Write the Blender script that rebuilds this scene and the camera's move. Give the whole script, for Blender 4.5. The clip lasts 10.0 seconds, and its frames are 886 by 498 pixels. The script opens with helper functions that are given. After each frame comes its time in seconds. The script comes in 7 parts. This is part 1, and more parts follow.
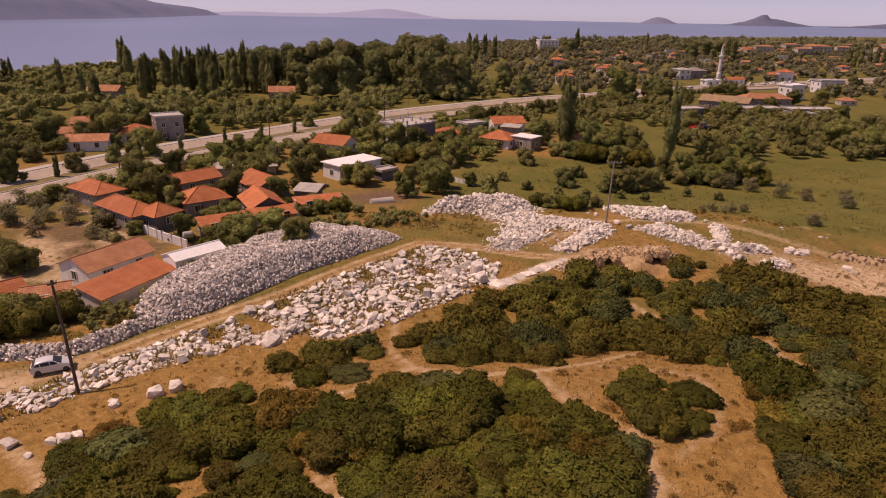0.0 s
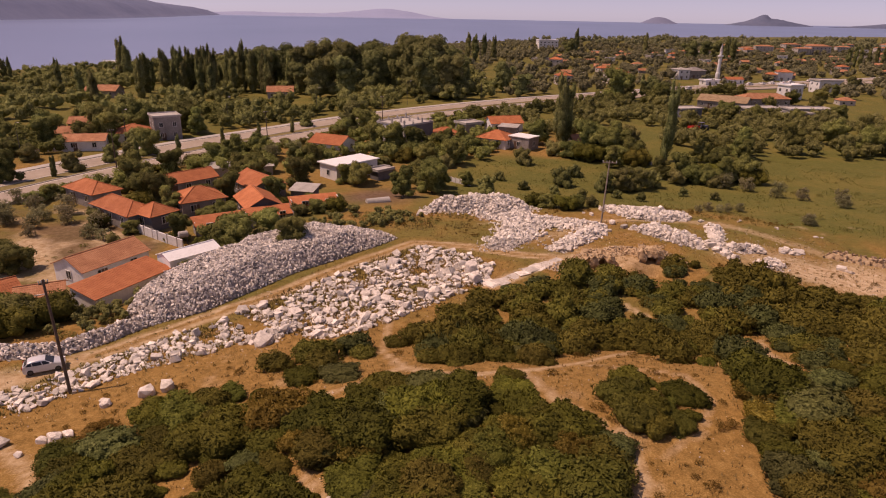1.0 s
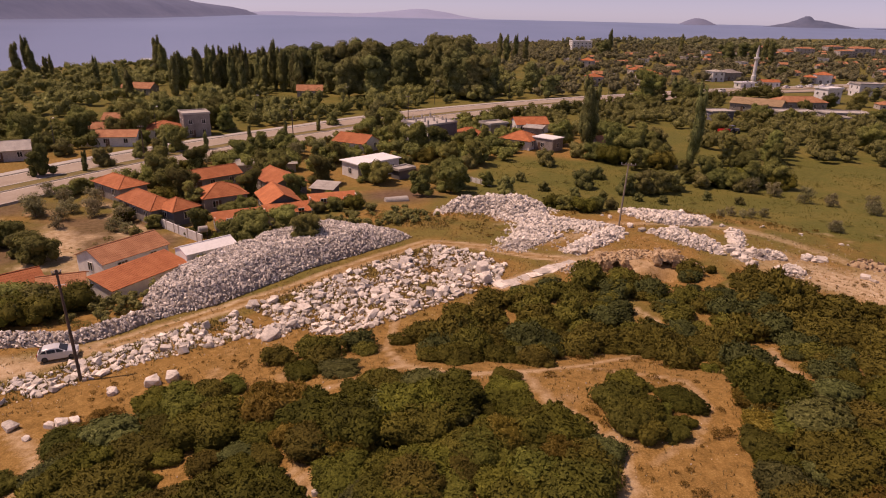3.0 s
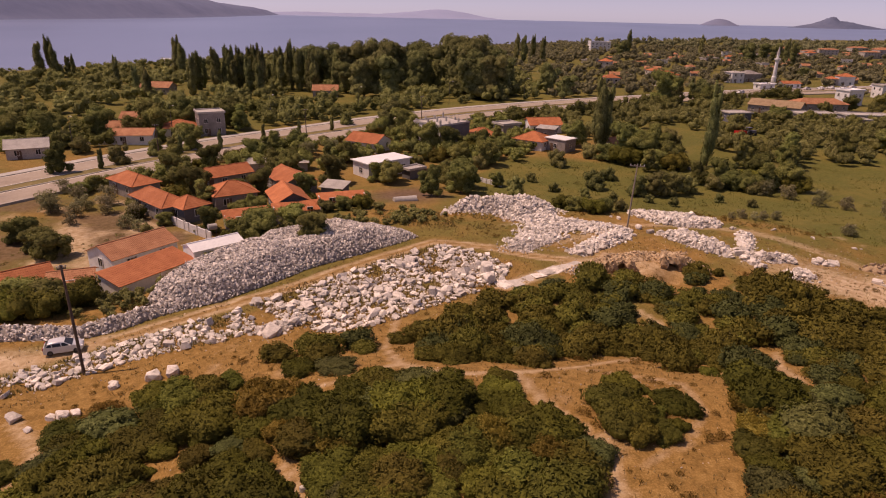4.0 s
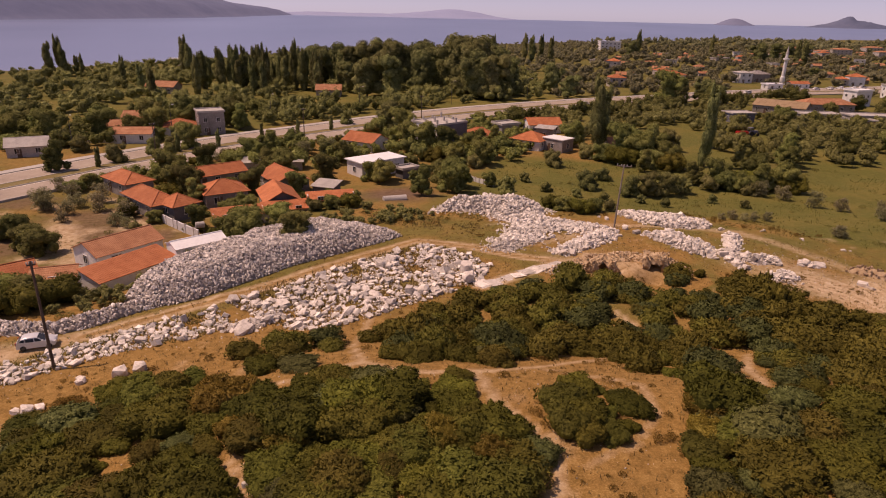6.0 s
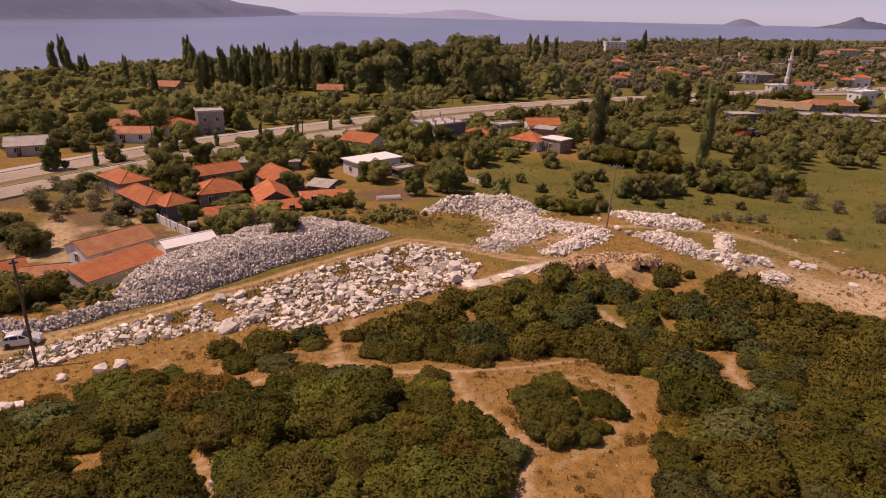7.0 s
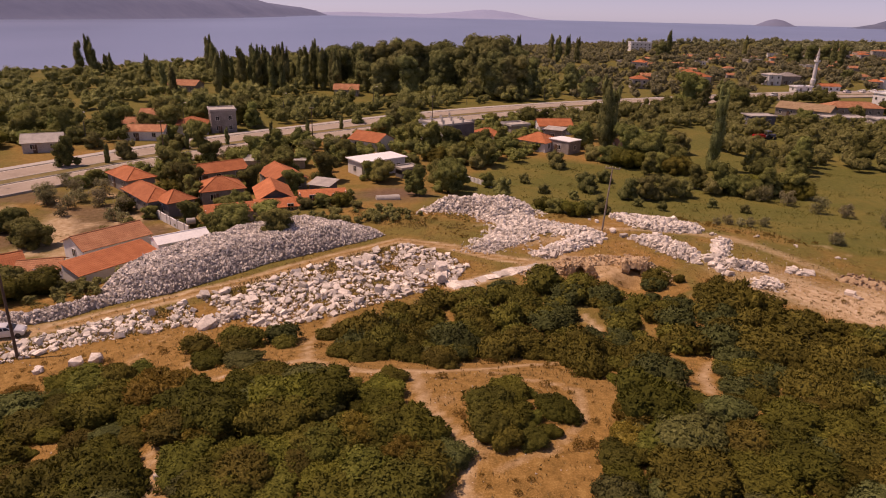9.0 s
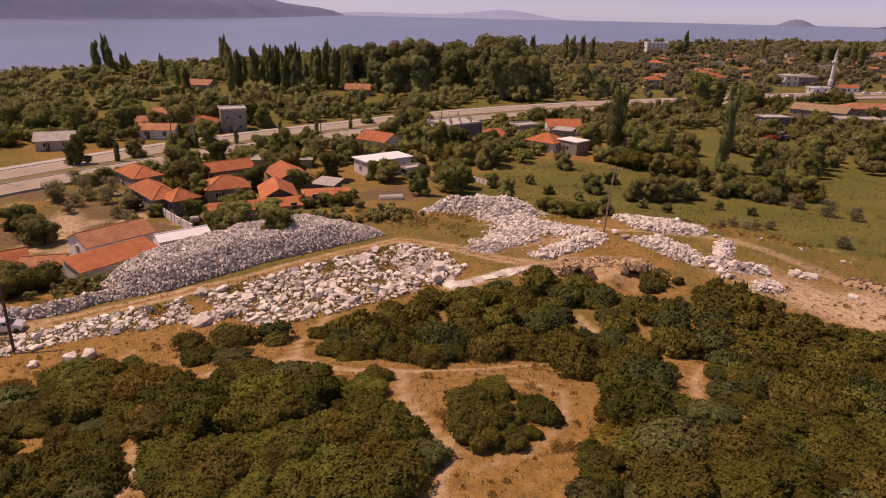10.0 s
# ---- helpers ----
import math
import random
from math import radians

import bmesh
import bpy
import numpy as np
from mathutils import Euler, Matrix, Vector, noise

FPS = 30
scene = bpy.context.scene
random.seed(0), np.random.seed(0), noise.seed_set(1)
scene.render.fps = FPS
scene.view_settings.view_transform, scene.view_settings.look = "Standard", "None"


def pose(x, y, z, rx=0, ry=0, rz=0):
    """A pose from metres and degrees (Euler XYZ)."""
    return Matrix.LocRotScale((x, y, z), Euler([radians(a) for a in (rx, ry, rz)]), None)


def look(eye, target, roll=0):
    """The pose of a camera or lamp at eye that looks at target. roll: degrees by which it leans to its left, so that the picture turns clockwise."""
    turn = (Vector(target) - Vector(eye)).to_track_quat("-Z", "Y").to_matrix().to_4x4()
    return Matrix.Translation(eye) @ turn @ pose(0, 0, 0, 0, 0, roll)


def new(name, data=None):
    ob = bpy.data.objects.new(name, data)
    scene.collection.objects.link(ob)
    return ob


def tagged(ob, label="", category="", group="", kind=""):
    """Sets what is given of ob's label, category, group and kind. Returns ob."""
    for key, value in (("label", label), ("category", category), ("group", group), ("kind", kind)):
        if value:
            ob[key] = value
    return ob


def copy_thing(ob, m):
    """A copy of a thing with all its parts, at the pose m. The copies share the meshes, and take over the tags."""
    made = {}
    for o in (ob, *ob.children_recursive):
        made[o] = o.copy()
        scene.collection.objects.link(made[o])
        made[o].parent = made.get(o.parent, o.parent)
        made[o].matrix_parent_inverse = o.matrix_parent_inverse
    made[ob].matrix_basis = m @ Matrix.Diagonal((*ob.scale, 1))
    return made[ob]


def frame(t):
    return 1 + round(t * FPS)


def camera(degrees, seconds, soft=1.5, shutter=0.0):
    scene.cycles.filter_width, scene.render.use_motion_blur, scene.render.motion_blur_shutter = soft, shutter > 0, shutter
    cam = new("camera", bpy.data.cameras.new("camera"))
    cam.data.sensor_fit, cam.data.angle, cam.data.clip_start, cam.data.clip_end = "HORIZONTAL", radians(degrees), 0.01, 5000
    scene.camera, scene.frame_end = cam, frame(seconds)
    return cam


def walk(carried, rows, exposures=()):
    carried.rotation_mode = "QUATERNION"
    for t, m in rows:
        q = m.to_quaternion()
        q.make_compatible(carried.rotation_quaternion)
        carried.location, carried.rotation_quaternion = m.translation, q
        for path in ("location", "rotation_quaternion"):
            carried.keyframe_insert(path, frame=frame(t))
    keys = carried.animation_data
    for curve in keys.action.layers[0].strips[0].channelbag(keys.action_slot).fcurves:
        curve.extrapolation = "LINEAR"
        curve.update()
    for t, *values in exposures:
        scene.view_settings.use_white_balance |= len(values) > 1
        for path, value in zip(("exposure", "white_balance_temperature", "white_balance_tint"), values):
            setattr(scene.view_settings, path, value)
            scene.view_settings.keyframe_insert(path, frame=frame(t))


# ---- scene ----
cam = camera(69.3, 10.0, soft=1.05)
PATH = [
    (0, (0.106, 0.198, 30.942), (0.152, 2.075, 30.252), 1.1),
    (0.5, (0.46, 0.156, 30.947), (0.505, 2.033, 30.257), 1.1),
    (1, (0.883, 0.103, 30.972), (0.928, 1.979, 30.282), 1.1),
    (1.5, (1.334, 0.023, 30.988), (1.374, 1.9, 30.298), 1.1),
    (2, (1.903, 0.021, 30.978), (1.919, 1.898, 30.288), 1.1),
    (2.5, (2.549, 0.005, 30.971), (2.533, 1.882, 30.28), 1.2),
    (4, (4.856, -0.036, 30.938), (4.753, 1.838, 30.247), 1.3),
    (4.5, (5.776, -0.026, 30.953), (5.66, 1.847, 30.261), 1.3),
    (5, (6.729, 0.013, 30.962), (6.603, 1.885, 30.271), 1.3),
    (5.5, (7.783, 0.083, 30.961), (7.649, 1.954, 30.269), 1.3),
    (7, (11.138, 0.387, 30.979), (10.979, 2.257, 30.287), 1.3),
    (7.5, (12.28, 0.523, 30.978), (12.1, 2.391, 30.285), 1.4),
    (8, (13.473, 0.666, 30.991), (13.27, 2.532, 30.299), 1.3),
    (8.5, (14.711, 0.813, 31.019), (14.491, 2.676, 30.326), 1.4),
    (9, (15.828, 0.981, 31.069), (15.593, 2.842, 30.376), 1.3),
    (9.5, (16.993, 1.188, 31.078), (16.736, 3.046, 30.385), 1.3),
    (10, (18.025, 1.333, 31.089), (17.743, 3.188, 30.395), 1.3),
]
walk(cam, [(t, look(eye, target, roll)) for t, eye, target, roll in PATH], [(0, -0.05, 7500, 37), (10, -0.05, 7500, 37)])

# ---- daylight ----
SUN_HEIGHT, SUN_SIDE = radians(60), radians(276)  # clockwise from north (+y)
to_sun = Vector((math.sin(SUN_SIDE) * math.cos(SUN_HEIGHT), math.cos(SUN_SIDE) * math.cos(SUN_HEIGHT), math.sin(SUN_HEIGHT)))
world = bpy.data.worlds.new("daylight")
scene.world = world
world.use_nodes = True
wn = world.node_tree.nodes
sky = wn.new("ShaderNodeTexSky")
sky.sky_type, sky.sun_disc = "NISHITA", False
sky.sun_elevation, sky.sun_rotation = SUN_HEIGHT, SUN_SIDE
sky.air_density, sky.dust_density, sky.ozone_density = 0.7, 0.1, 3.0
wn["Background"].inputs["Strength"].default_value = 0.115
haze = wn.new("ShaderNodeHueSaturation")  # a hazy summer sky: paler than clear air
haze.inputs["Saturation"].default_value = 0.45
world.node_tree.links.new(sky.outputs["Color"], haze.inputs["Color"])
tone = wn.new("ShaderNodeMix")
tone.data_type, tone.blend_type, tone.inputs[0].default_value = "RGBA", "MULTIPLY", 1.0
tone.inputs[7].default_value = (0.63, 0.66, 0.84, 1)
world.node_tree.links.new(haze.outputs["Color"], tone.inputs[6])
world.node_tree.links.new(tone.outputs[2], wn["Background"].inputs["Color"])
sun_data = bpy.data.lights.new("sun", "SUN")
sun_data.energy, sun_data.angle, sun_data.color = 4.1, radians(0.53), (1.0, 0.84, 0.65)
sun = new("sun", sun_data)
sun.matrix_world = look(to_sun * 300, (0, 0, 0))

# ---- small tools ----


def part(name, made, material, parent=None, label=""):
    """Links a bmesh or a mesh as one object under a thing."""
    if isinstance(made, bmesh.types.BMesh):
        data = bpy.data.meshes.new(name)
        made.to_mesh(data)
        made.free()
    else:
        data = made
    if material and not data.materials:
        data.materials.append(material)
    ob = new(name, data)
    ob.parent = parent
    if label:
        ob["label"] = label
    return ob


def thing(name, m, label, category, group="", kind=""):
    ob = new(name)
    ob.empty_display_size = 0.3
    ob.matrix_world = m
    return tagged(ob, label, category, group, kind)


def mesh_of(name, verts, faces, material=None):
    data = bpy.data.meshes.new(name)
    data.from_pydata([tuple(v) for v in verts], [], [tuple(f) for f in faces])
    if material:
        data.materials.append(material)
    return data


def quads_mesh(name, corners, material, out=None):
    """corners: n x 3 x 3 or n x 4 x 3, loose triangles or quads. out: n x 3, the way each one mostly faces, so that leaves shade as one rounded mass."""
    if out is not None:
        corners = np.array(corners)
        out = out / (np.linalg.norm(out, axis=1)[:, None] + 1e-9) + (0, 0, 0.28)
        own = np.cross(corners[:, 1] - corners[:, 0], corners[:, 2] - corners[:, 0])
        own /= np.linalg.norm(own, axis=1)[:, None] + 1e-9
        away = (own * out).sum(1) < 0
        corners[away] = corners[away][:, ::-1]
        own[away] *= -1
    n, c = corners.shape[:2]
    data = bpy.data.meshes.new(name)
    data.vertices.add(c * n)
    data.vertices.foreach_set("co", np.asarray(corners, np.float32).reshape(-1))
    data.loops.add(c * n)
    data.loops.foreach_set("vertex_index", np.arange(c * n, dtype=np.int32))
    data.polygons.add(n)
    data.polygons.foreach_set("loop_start", np.arange(0, c * n, c, dtype=np.int32))
    data.update(calc_edges=True)
    if out is not None:
        data.polygons.foreach_set("use_smooth", np.ones(n, bool))
        way = out * 0.6 + own * 0.4
        way /= np.linalg.norm(way, axis=1)[:, None] + 1e-9
        data.attributes.new("custom_normal", "FLOAT_VECTOR", "CORNER").data.foreach_set("vector", np.repeat(way, c, 0).astype(np.float32).reshape(-1))
    data.materials.append(material)
    return data


def box(bm, x0, x1, y0, y1, z0, z1, m=None):
    vs = [bm.verts.new((x, y, z)) for z in (z0, z1) for x, y in ((x0, y0), (x1, y0), (x1, y1), (x0, y1))]
    for f in ((3, 2, 1, 0), (4, 5, 6, 7), (0, 1, 5, 4), (1, 2, 6, 5), (2, 3, 7, 6), (3, 0, 4, 7)):
        bm.faces.new([vs[i] for i in f])
    if m is not None:
        bmesh.ops.transform(bm, matrix=m, verts=vs)
    return vs


def tube(bm, points, radii, sides=8):
    """A tapered round bar along points."""
    rings = []
    for i, (p, r) in enumerate(zip(points, radii)):
        a, b = Vector(points[max(0, i - 1)]), Vector(points[min(len(points) - 1, i + 1)])
        q = (b - a).to_track_quat("Z", "Y")
        rings.append([bm.verts.new(Vector(p) + q @ Vector((r * math.cos(t), r * math.sin(t), 0))) for t in (2 * math.pi * k / sides for k in range(sides))])
    for lo, hi in zip(rings, rings[1:]):
        for k in range(sides):
            bm.faces.new((lo[k], lo[(k + 1) % sides], hi[(k + 1) % sides], hi[k]))
    bm.faces.new(rings[0][::-1])
    bm.faces.new(rings[-1])


def soft(u):
    u = np.clip(u, 0, 1)
    return u * u * (3 - 2 * u)


def lattice(x, y, seed=0):
    """Smooth value noise, -1 to 1."""
    x, y = np.asarray(x, float), np.asarray(y, float)
    xi, yi = np.floor(x), np.floor(y)
    u, v = soft(x - xi), soft(y - yi)

    def h(a, b):
        s = np.sin(a * 127.1 + b * 311.7 + seed * 74.7) * 43758.5453
        return 2 * (s - np.floor(s)) - 1
    return (h(xi, yi) * (1 - u) + h(xi + 1, yi) * u) * (1 - v) + (h(xi, yi + 1) * (1 - u) + h(xi + 1, yi + 1) * u) * v


def fbm(x, y, seed=0, octaves=4):
    return sum(lattice(x * 2 ** k, y * 2 ** k, seed + k) / 2 ** k for k in range(octaves)) / 1.9


def to_lines(x, y, lines):
    """Distance to a list of polylines."""
    x, y = np.asarray(x, float), np.asarray(y, float)
    best = np.full(np.broadcast(x, y).shape, 1e9)
    for line in lines:
        for (ax, ay), (bx, by) in zip(line, line[1:]):
            dx, dy = bx - ax, by - ay
            t = np.clip(((x - ax) * dx + (y - ay) * dy) / (dx * dx + dy * dy), 0, 1)
            best = np.minimum(best, np.hypot(x - ax - t * dx, y - ay - t * dy))
    return best


def inside(x, y, poly):
    x, y = np.asarray(x, float), np.asarray(y, float)
    hit = np.zeros(np.broadcast(x, y).shape, bool)
    for (ax, ay), (bx, by) in zip(poly, poly[1:] + poly[:1]):
        if ay != by:
            hit ^= ((ay > y) != (by > y)) & (x < (bx - ax) * (y - ay) / (by - ay) + ax)
    return hit


def depth_in(x, y, poly):
    """How far inside a polygon, negative outside."""
    return np.where(inside(x, y, poly), 1, -1) * to_lines(x, y, [poly + poly[:1]])


def scatter(poly, n, gap, rng, tries=40):
    """Up to n places in a polygon, at least gap (a number or a function) apart."""
    xs, ys = [p[0] for p in poly], [p[1] for p in poly]
    found = []
    grid = {}
    for _ in range(n * tries):
        if len(found) >= n:
            break
        x, y = rng.uniform(min(xs), max(xs)), rng.uniform(min(ys), max(ys))
        g = gap(x, y) if callable(gap) else gap
        kx, ky = int(x // 2), int(y // 2)
        if not inside(x, y, poly):
            continue
        near = 1 + int(g // 2)
        if any((x - a) ** 2 + (y - b) ** 2 < g * g for i in range(-near, near + 1) for j in range(-near, near + 1) for a, b in grid.get((kx + i, ky + j), ())):
            continue
        grid.setdefault((kx, ky), []).append((x, y))
        found.append((x, y))
    return found

# ---- materials ----


def surface(name, colours, scale=1.0, fine=6.0, rough=0.9, bump=0.3, metal=0.0, vary=0.0, island=False, where="Position", distance=0.05):
    """A rough surface: three colours mixed by noise at two scales, with fine relief; vary shifts the value from piece to piece."""
    m = bpy.data.materials.new(name)
    m.use_nodes = True
    n, l = m.node_tree.nodes, m.node_tree.links
    b = n["Principled BSDF"]
    b.inputs["Roughness"].default_value, b.inputs["Metallic"].default_value = rough, metal
    b.inputs["Specular IOR Level"].default_value = 0.3
    if where == "Position":
        at = n.new("ShaderNodeNewGeometry").outputs["Position"]
    else:
        at = n.new("ShaderNodeTexCoord").outputs["Object"]
    big, small = n.new("ShaderNodeTexNoise"), n.new("ShaderNodeTexNoise")
    for t, s, d in ((big, scale, 3), (small, scale * fine, 5)):
        t.inputs["Scale"].default_value, t.inputs["Detail"].default_value = s, d
        l.new(at, t.inputs["Vector"])
    ramp = n.new("ShaderNodeValToRGB")
    while len(ramp.color_ramp.elements) < len(colours):
        ramp.color_ramp.elements.new(0.5)
    for k, c in enumerate(colours):
        ramp.color_ramp.elements[k].position = 0.3 + 0.4 * k / max(1, len(colours) - 1)
        ramp.color_ramp.elements[k].color = (*c, 1)
    mix = n.new("ShaderNodeMath")
    mix.operation = "MULTIPLY_ADD"
    mix.inputs[1].default_value = 0.5
    half = n.new("ShaderNodeMath")
    half.operation = "MULTIPLY"
    half.inputs[1].default_value = 0.5
    l.new(small.outputs["Fac"], half.inputs[0])
    l.new(big.outputs["Fac"], mix.inputs[0])
    l.new(half.outputs[0], mix.inputs[2])
    l.new(mix.outputs[0], ramp.inputs["Fac"])
    colour = ramp.outputs["Color"]
    if vary:
        r = n.new("ShaderNodeNewGeometry").outputs["Random Per Island"] if island else n.new("ShaderNodeObjectInfo").outputs["Random"]
        span = n.new("ShaderNodeMapRange")
        span.inputs["To Min"].default_value, span.inputs["To Max"].default_value = 1 - vary, 1 + vary
        hsv = n.new("ShaderNodeHueSaturation")
        l.new(r, span.inputs["Value"])
        l.new(span.outputs[0], hsv.inputs["Value"])
        l.new(colour, hsv.inputs["Color"])
        colour = hsv.outputs["Color"]
    l.new(colour, b.inputs["Base Color"])
    if bump:
        bp = n.new("ShaderNodeBump")
        bp.inputs["Strength"].default_value, bp.inputs["Distance"].default_value = bump, distance
        l.new(small.outputs["Fac"], bp.inputs["Height"])
        l.new(bp.outputs["Normal"], b.inputs["Normal"])
    return m


def leaves(name, dark, mid, light, vary=0.25, through_light=0.48, patches=0.22):
    """Leaves: each one its own shade, each plant its own tone, some light passing through."""
    m = bpy.data.materials.new(name)
    m.use_nodes = True
    n, l = m.node_tree.nodes, m.node_tree.links
    b = n["Principled BSDF"]
    b.inputs["Roughness"].default_value = 0.75
    b.inputs["Specular IOR Level"].default_value = 0.1
    ramp = n.new("ShaderNodeValToRGB")
    ramp.color_ramp.elements.new(0.5)
    for k, c in enumerate((dark, mid, light)):
        ramp.color_ramp.elements[k].position, ramp.color_ramp.elements[k].color = (0.1, 0.6, 1.0)[k], (*c, 1)
    l.new(n.new("ShaderNodeNewGeometry").outputs["Random Per Island"], ramp.inputs["Fac"])
    info = n.new("ShaderNodeObjectInfo")
    span = n.new("ShaderNodeMapRange")
    span.inputs["To Min"].default_value, span.inputs["To Max"].default_value = 1 - vary, 1 + vary
    hue = n.new("ShaderNodeMapRange")
    hue.inputs["To Min"].default_value, hue.inputs["To Max"].default_value = 0.475, 0.515
    flip = n.new("ShaderNodeMath")
    flip.operation, flip.inputs[1].default_value = "PINGPONG", 0.137
    big = n.new("ShaderNodeMath")
    big.operation, big.inputs[1].default_value = "DIVIDE", 0.137
    hsv = n.new("ShaderNodeHueSaturation")
    # growth differs from place to place
    patch = n.new("ShaderNodeTexNoise")
    patch.inputs["Scale"].default_value, patch.inputs["Detail"].default_value = patches, 2
    l.new(n.new("ShaderNodeNewGeometry").outputs["Position"], patch.inputs["Vector"])
    lush = n.new("ShaderNodeMapRange")
    lush.inputs["From Min"].default_value, lush.inputs["From Max"].default_value = 0.3, 0.7
    lush.inputs["To Min"].default_value, lush.inputs["To Max"].default_value = 0.72, 1.28
    l.new(patch.outputs["Fac"], lush.inputs["Value"])
    tone = n.new("ShaderNodeMath")
    tone.operation = "MULTIPLY"
    l.new(lush.outputs[0], tone.inputs[0])
    l.new(span.outputs[0], tone.inputs[1])
    l.new(info.outputs["Random"], span.inputs["Value"])
    l.new(info.outputs["Random"], flip.inputs[0])
    l.new(flip.outputs[0], big.inputs[0])
    l.new(big.outputs[0], hue.inputs["Value"])
    l.new(tone.outputs[0], hsv.inputs["Value"])
    l.new(hue.outputs[0], hsv.inputs["Hue"])
    l.new(ramp.outputs["Color"], hsv.inputs["Color"])
    l.new(hsv.outputs["Color"], b.inputs["Base Color"])
    tr = n.new("ShaderNodeBsdfTranslucent")
    l.new(hsv.outputs["Color"], tr.inputs["Color"])
    mx = n.new("ShaderNodeMixShader")
    mx.inputs[0].default_value = through_light
    l.new(b.outputs[0], mx.inputs[1])
    l.new(tr.outputs[0], mx.inputs[2])
    l.new(mx.outputs[0], n["Material Output"].inputs["Surface"])
    return m


def tiles(name, colours, vary=0.1):
    """Clay roof tiles: rows of round barrels along the slope, patchy with age."""
    m = surface(name, colours, scale=0.8, fine=9, rough=0.85, bump=0.3, vary=vary, where="Object")
    n, l = m.node_tree.nodes, m.node_tree.links
    at = n.new("ShaderNodeTexCoord").outputs["Object"]
    wave = n.new("ShaderNodeTexWave")
    wave.wave_type, wave.bands_direction = "BANDS", "X"
    wave.inputs["Scale"].default_value = 1.3
    wave.inputs["Distortion"].default_value = 0.4
    l.new(at, wave.inputs["Vector"])
    bp = n.new("ShaderNodeBump")
    bp.inputs["Strength"].default_value, bp.inputs["Distance"].default_value = 0.5, 0.05
    l.new(wave.outputs["Fac"], bp.inputs["Height"])
    b = n["Principled BSDF"]
    old = b.inputs["Normal"].links[0].from_socket
    l.new(old, bp.inputs["Normal"])
    l.new(bp.outputs["Normal"], b.inputs["Normal"])
    return m


MARBLE = surface("weathered_marble", [(0.30, 0.265, 0.23), (0.59, 0.535, 0.475), (0.76, 0.70, 0.64)], scale=1.2, fine=5, rough=0.85, bump=0.6, vary=0.26)
RUBBLE = surface("grey_rubble", [(0.28, 0.25, 0.225), (0.64, 0.585, 0.53), (0.83, 0.775, 0.71)], scale=1.6, fine=5, rough=0.9, bump=0.6, vary=0.38, island=True)
STONE = surface("grey_stone", [(0.28, 0.25, 0.225), (0.64, 0.585, 0.53), (0.83, 0.775, 0.71)], scale=1.6, fine=5, rough=0.9, bump=0.6, vary=0.38)
WHITE_RUBBLE = surface("white_rubble", [(0.35, 0.31, 0.27), (0.66, 0.605, 0.54), (0.82, 0.765, 0.70)], scale=1.6, fine=5, rough=0.9, bump=0.5, vary=0.3, island=True)
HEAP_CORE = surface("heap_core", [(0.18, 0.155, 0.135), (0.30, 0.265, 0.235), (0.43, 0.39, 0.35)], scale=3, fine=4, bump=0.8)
OLD_MASONRY = surface("old_masonry", [(0.31, 0.20, 0.105), (0.50, 0.355, 0.21), (0.66, 0.52, 0.36)], scale=1.8, fine=5, bump=1.0, vary=0.25)
ORANGE_TILES = tiles("orange_tiles", [(0.30, 0.095, 0.04), (0.43, 0.145, 0.058), (0.54, 0.21, 0.095)], 0.16)
OLD_TILES = tiles("old_tiles", [(0.27, 0.11, 0.06), (0.40, 0.18, 0.09), (0.52, 0.27, 0.15)])
PALE_PLASTER = surface("pale_plaster", [(0.50, 0.49, 0.48), (0.68, 0.67, 0.66), (0.76, 0.75, 0.74)], scale=0.7, fine=8, rough=0.9, bump=0.1, where="Object")
GREY_PLASTER = surface("grey_plaster", [(0.16, 0.145, 0.135), (0.26, 0.235, 0.22), (0.36, 0.33, 0.31)], scale=0.7, fine=8, rough=0.9, bump=0.15, where="Object")
# also colours the block house's long side, where it stands for shade
DARK_RENDER_AND_SHADE = surface("dark_render_and_shade", [(0.10, 0.095, 0.10), (0.14, 0.135, 0.14), (0.18, 0.17, 0.17)], scale=0.6, fine=8, bump=0.1, where="Object")
WHITE_SHEET = surface("white_sheet", [(0.66, 0.66, 0.66), (0.78, 0.78, 0.78), (0.84, 0.84, 0.83)], scale=0.5, fine=6, rough=0.55, bump=0.05, where="Object")
FADED_PLASTER = surface("faded_plaster", [(0.30, 0.27, 0.245), (0.44, 0.40, 0.365), (0.56, 0.52, 0.48)], scale=0.5, fine=8, rough=0.9, bump=0.1, where="Object")
CONCRETE = surface("concrete", [(0.28, 0.26, 0.24), (0.42, 0.39, 0.36), (0.52, 0.49, 0.45)], scale=0.6, fine=9, bump=0.2, where="Object")
ASPHALT = surface("worn_asphalt", [(0.27, 0.22, 0.175), (0.34, 0.28, 0.225), (0.40, 0.335, 0.275)], scale=0.25, fine=12, bump=0.1)
WOOD_POLE = surface("tarred_wood", [(0.05, 0.035, 0.025), (0.10, 0.07, 0.05), (0.16, 0.12, 0.09)], scale=1.5, fine=9, bump=0.4)
PALE_POLE = surface("grey_pole_wood", [(0.16, 0.13, 0.10), (0.24, 0.20, 0.16), (0.32, 0.28, 0.23)], scale=1.5, fine=9, bump=0.3)
BARK = surface("bark", [(0.07, 0.05, 0.035), (0.13, 0.10, 0.07), (0.20, 0.16, 0.12)], scale=3, fine=5, bump=0.8)
IRON = surface("dull_iron", [(0.08, 0.075, 0.07), (0.13, 0.12, 0.11)], scale=3, rough=0.6, bump=0.1, metal=0.6)
PORCELAIN = surface("porcelain", [(0.5, 0.48, 0.45), (0.6, 0.58, 0.55)], scale=3, rough=0.3, bump=0.0)
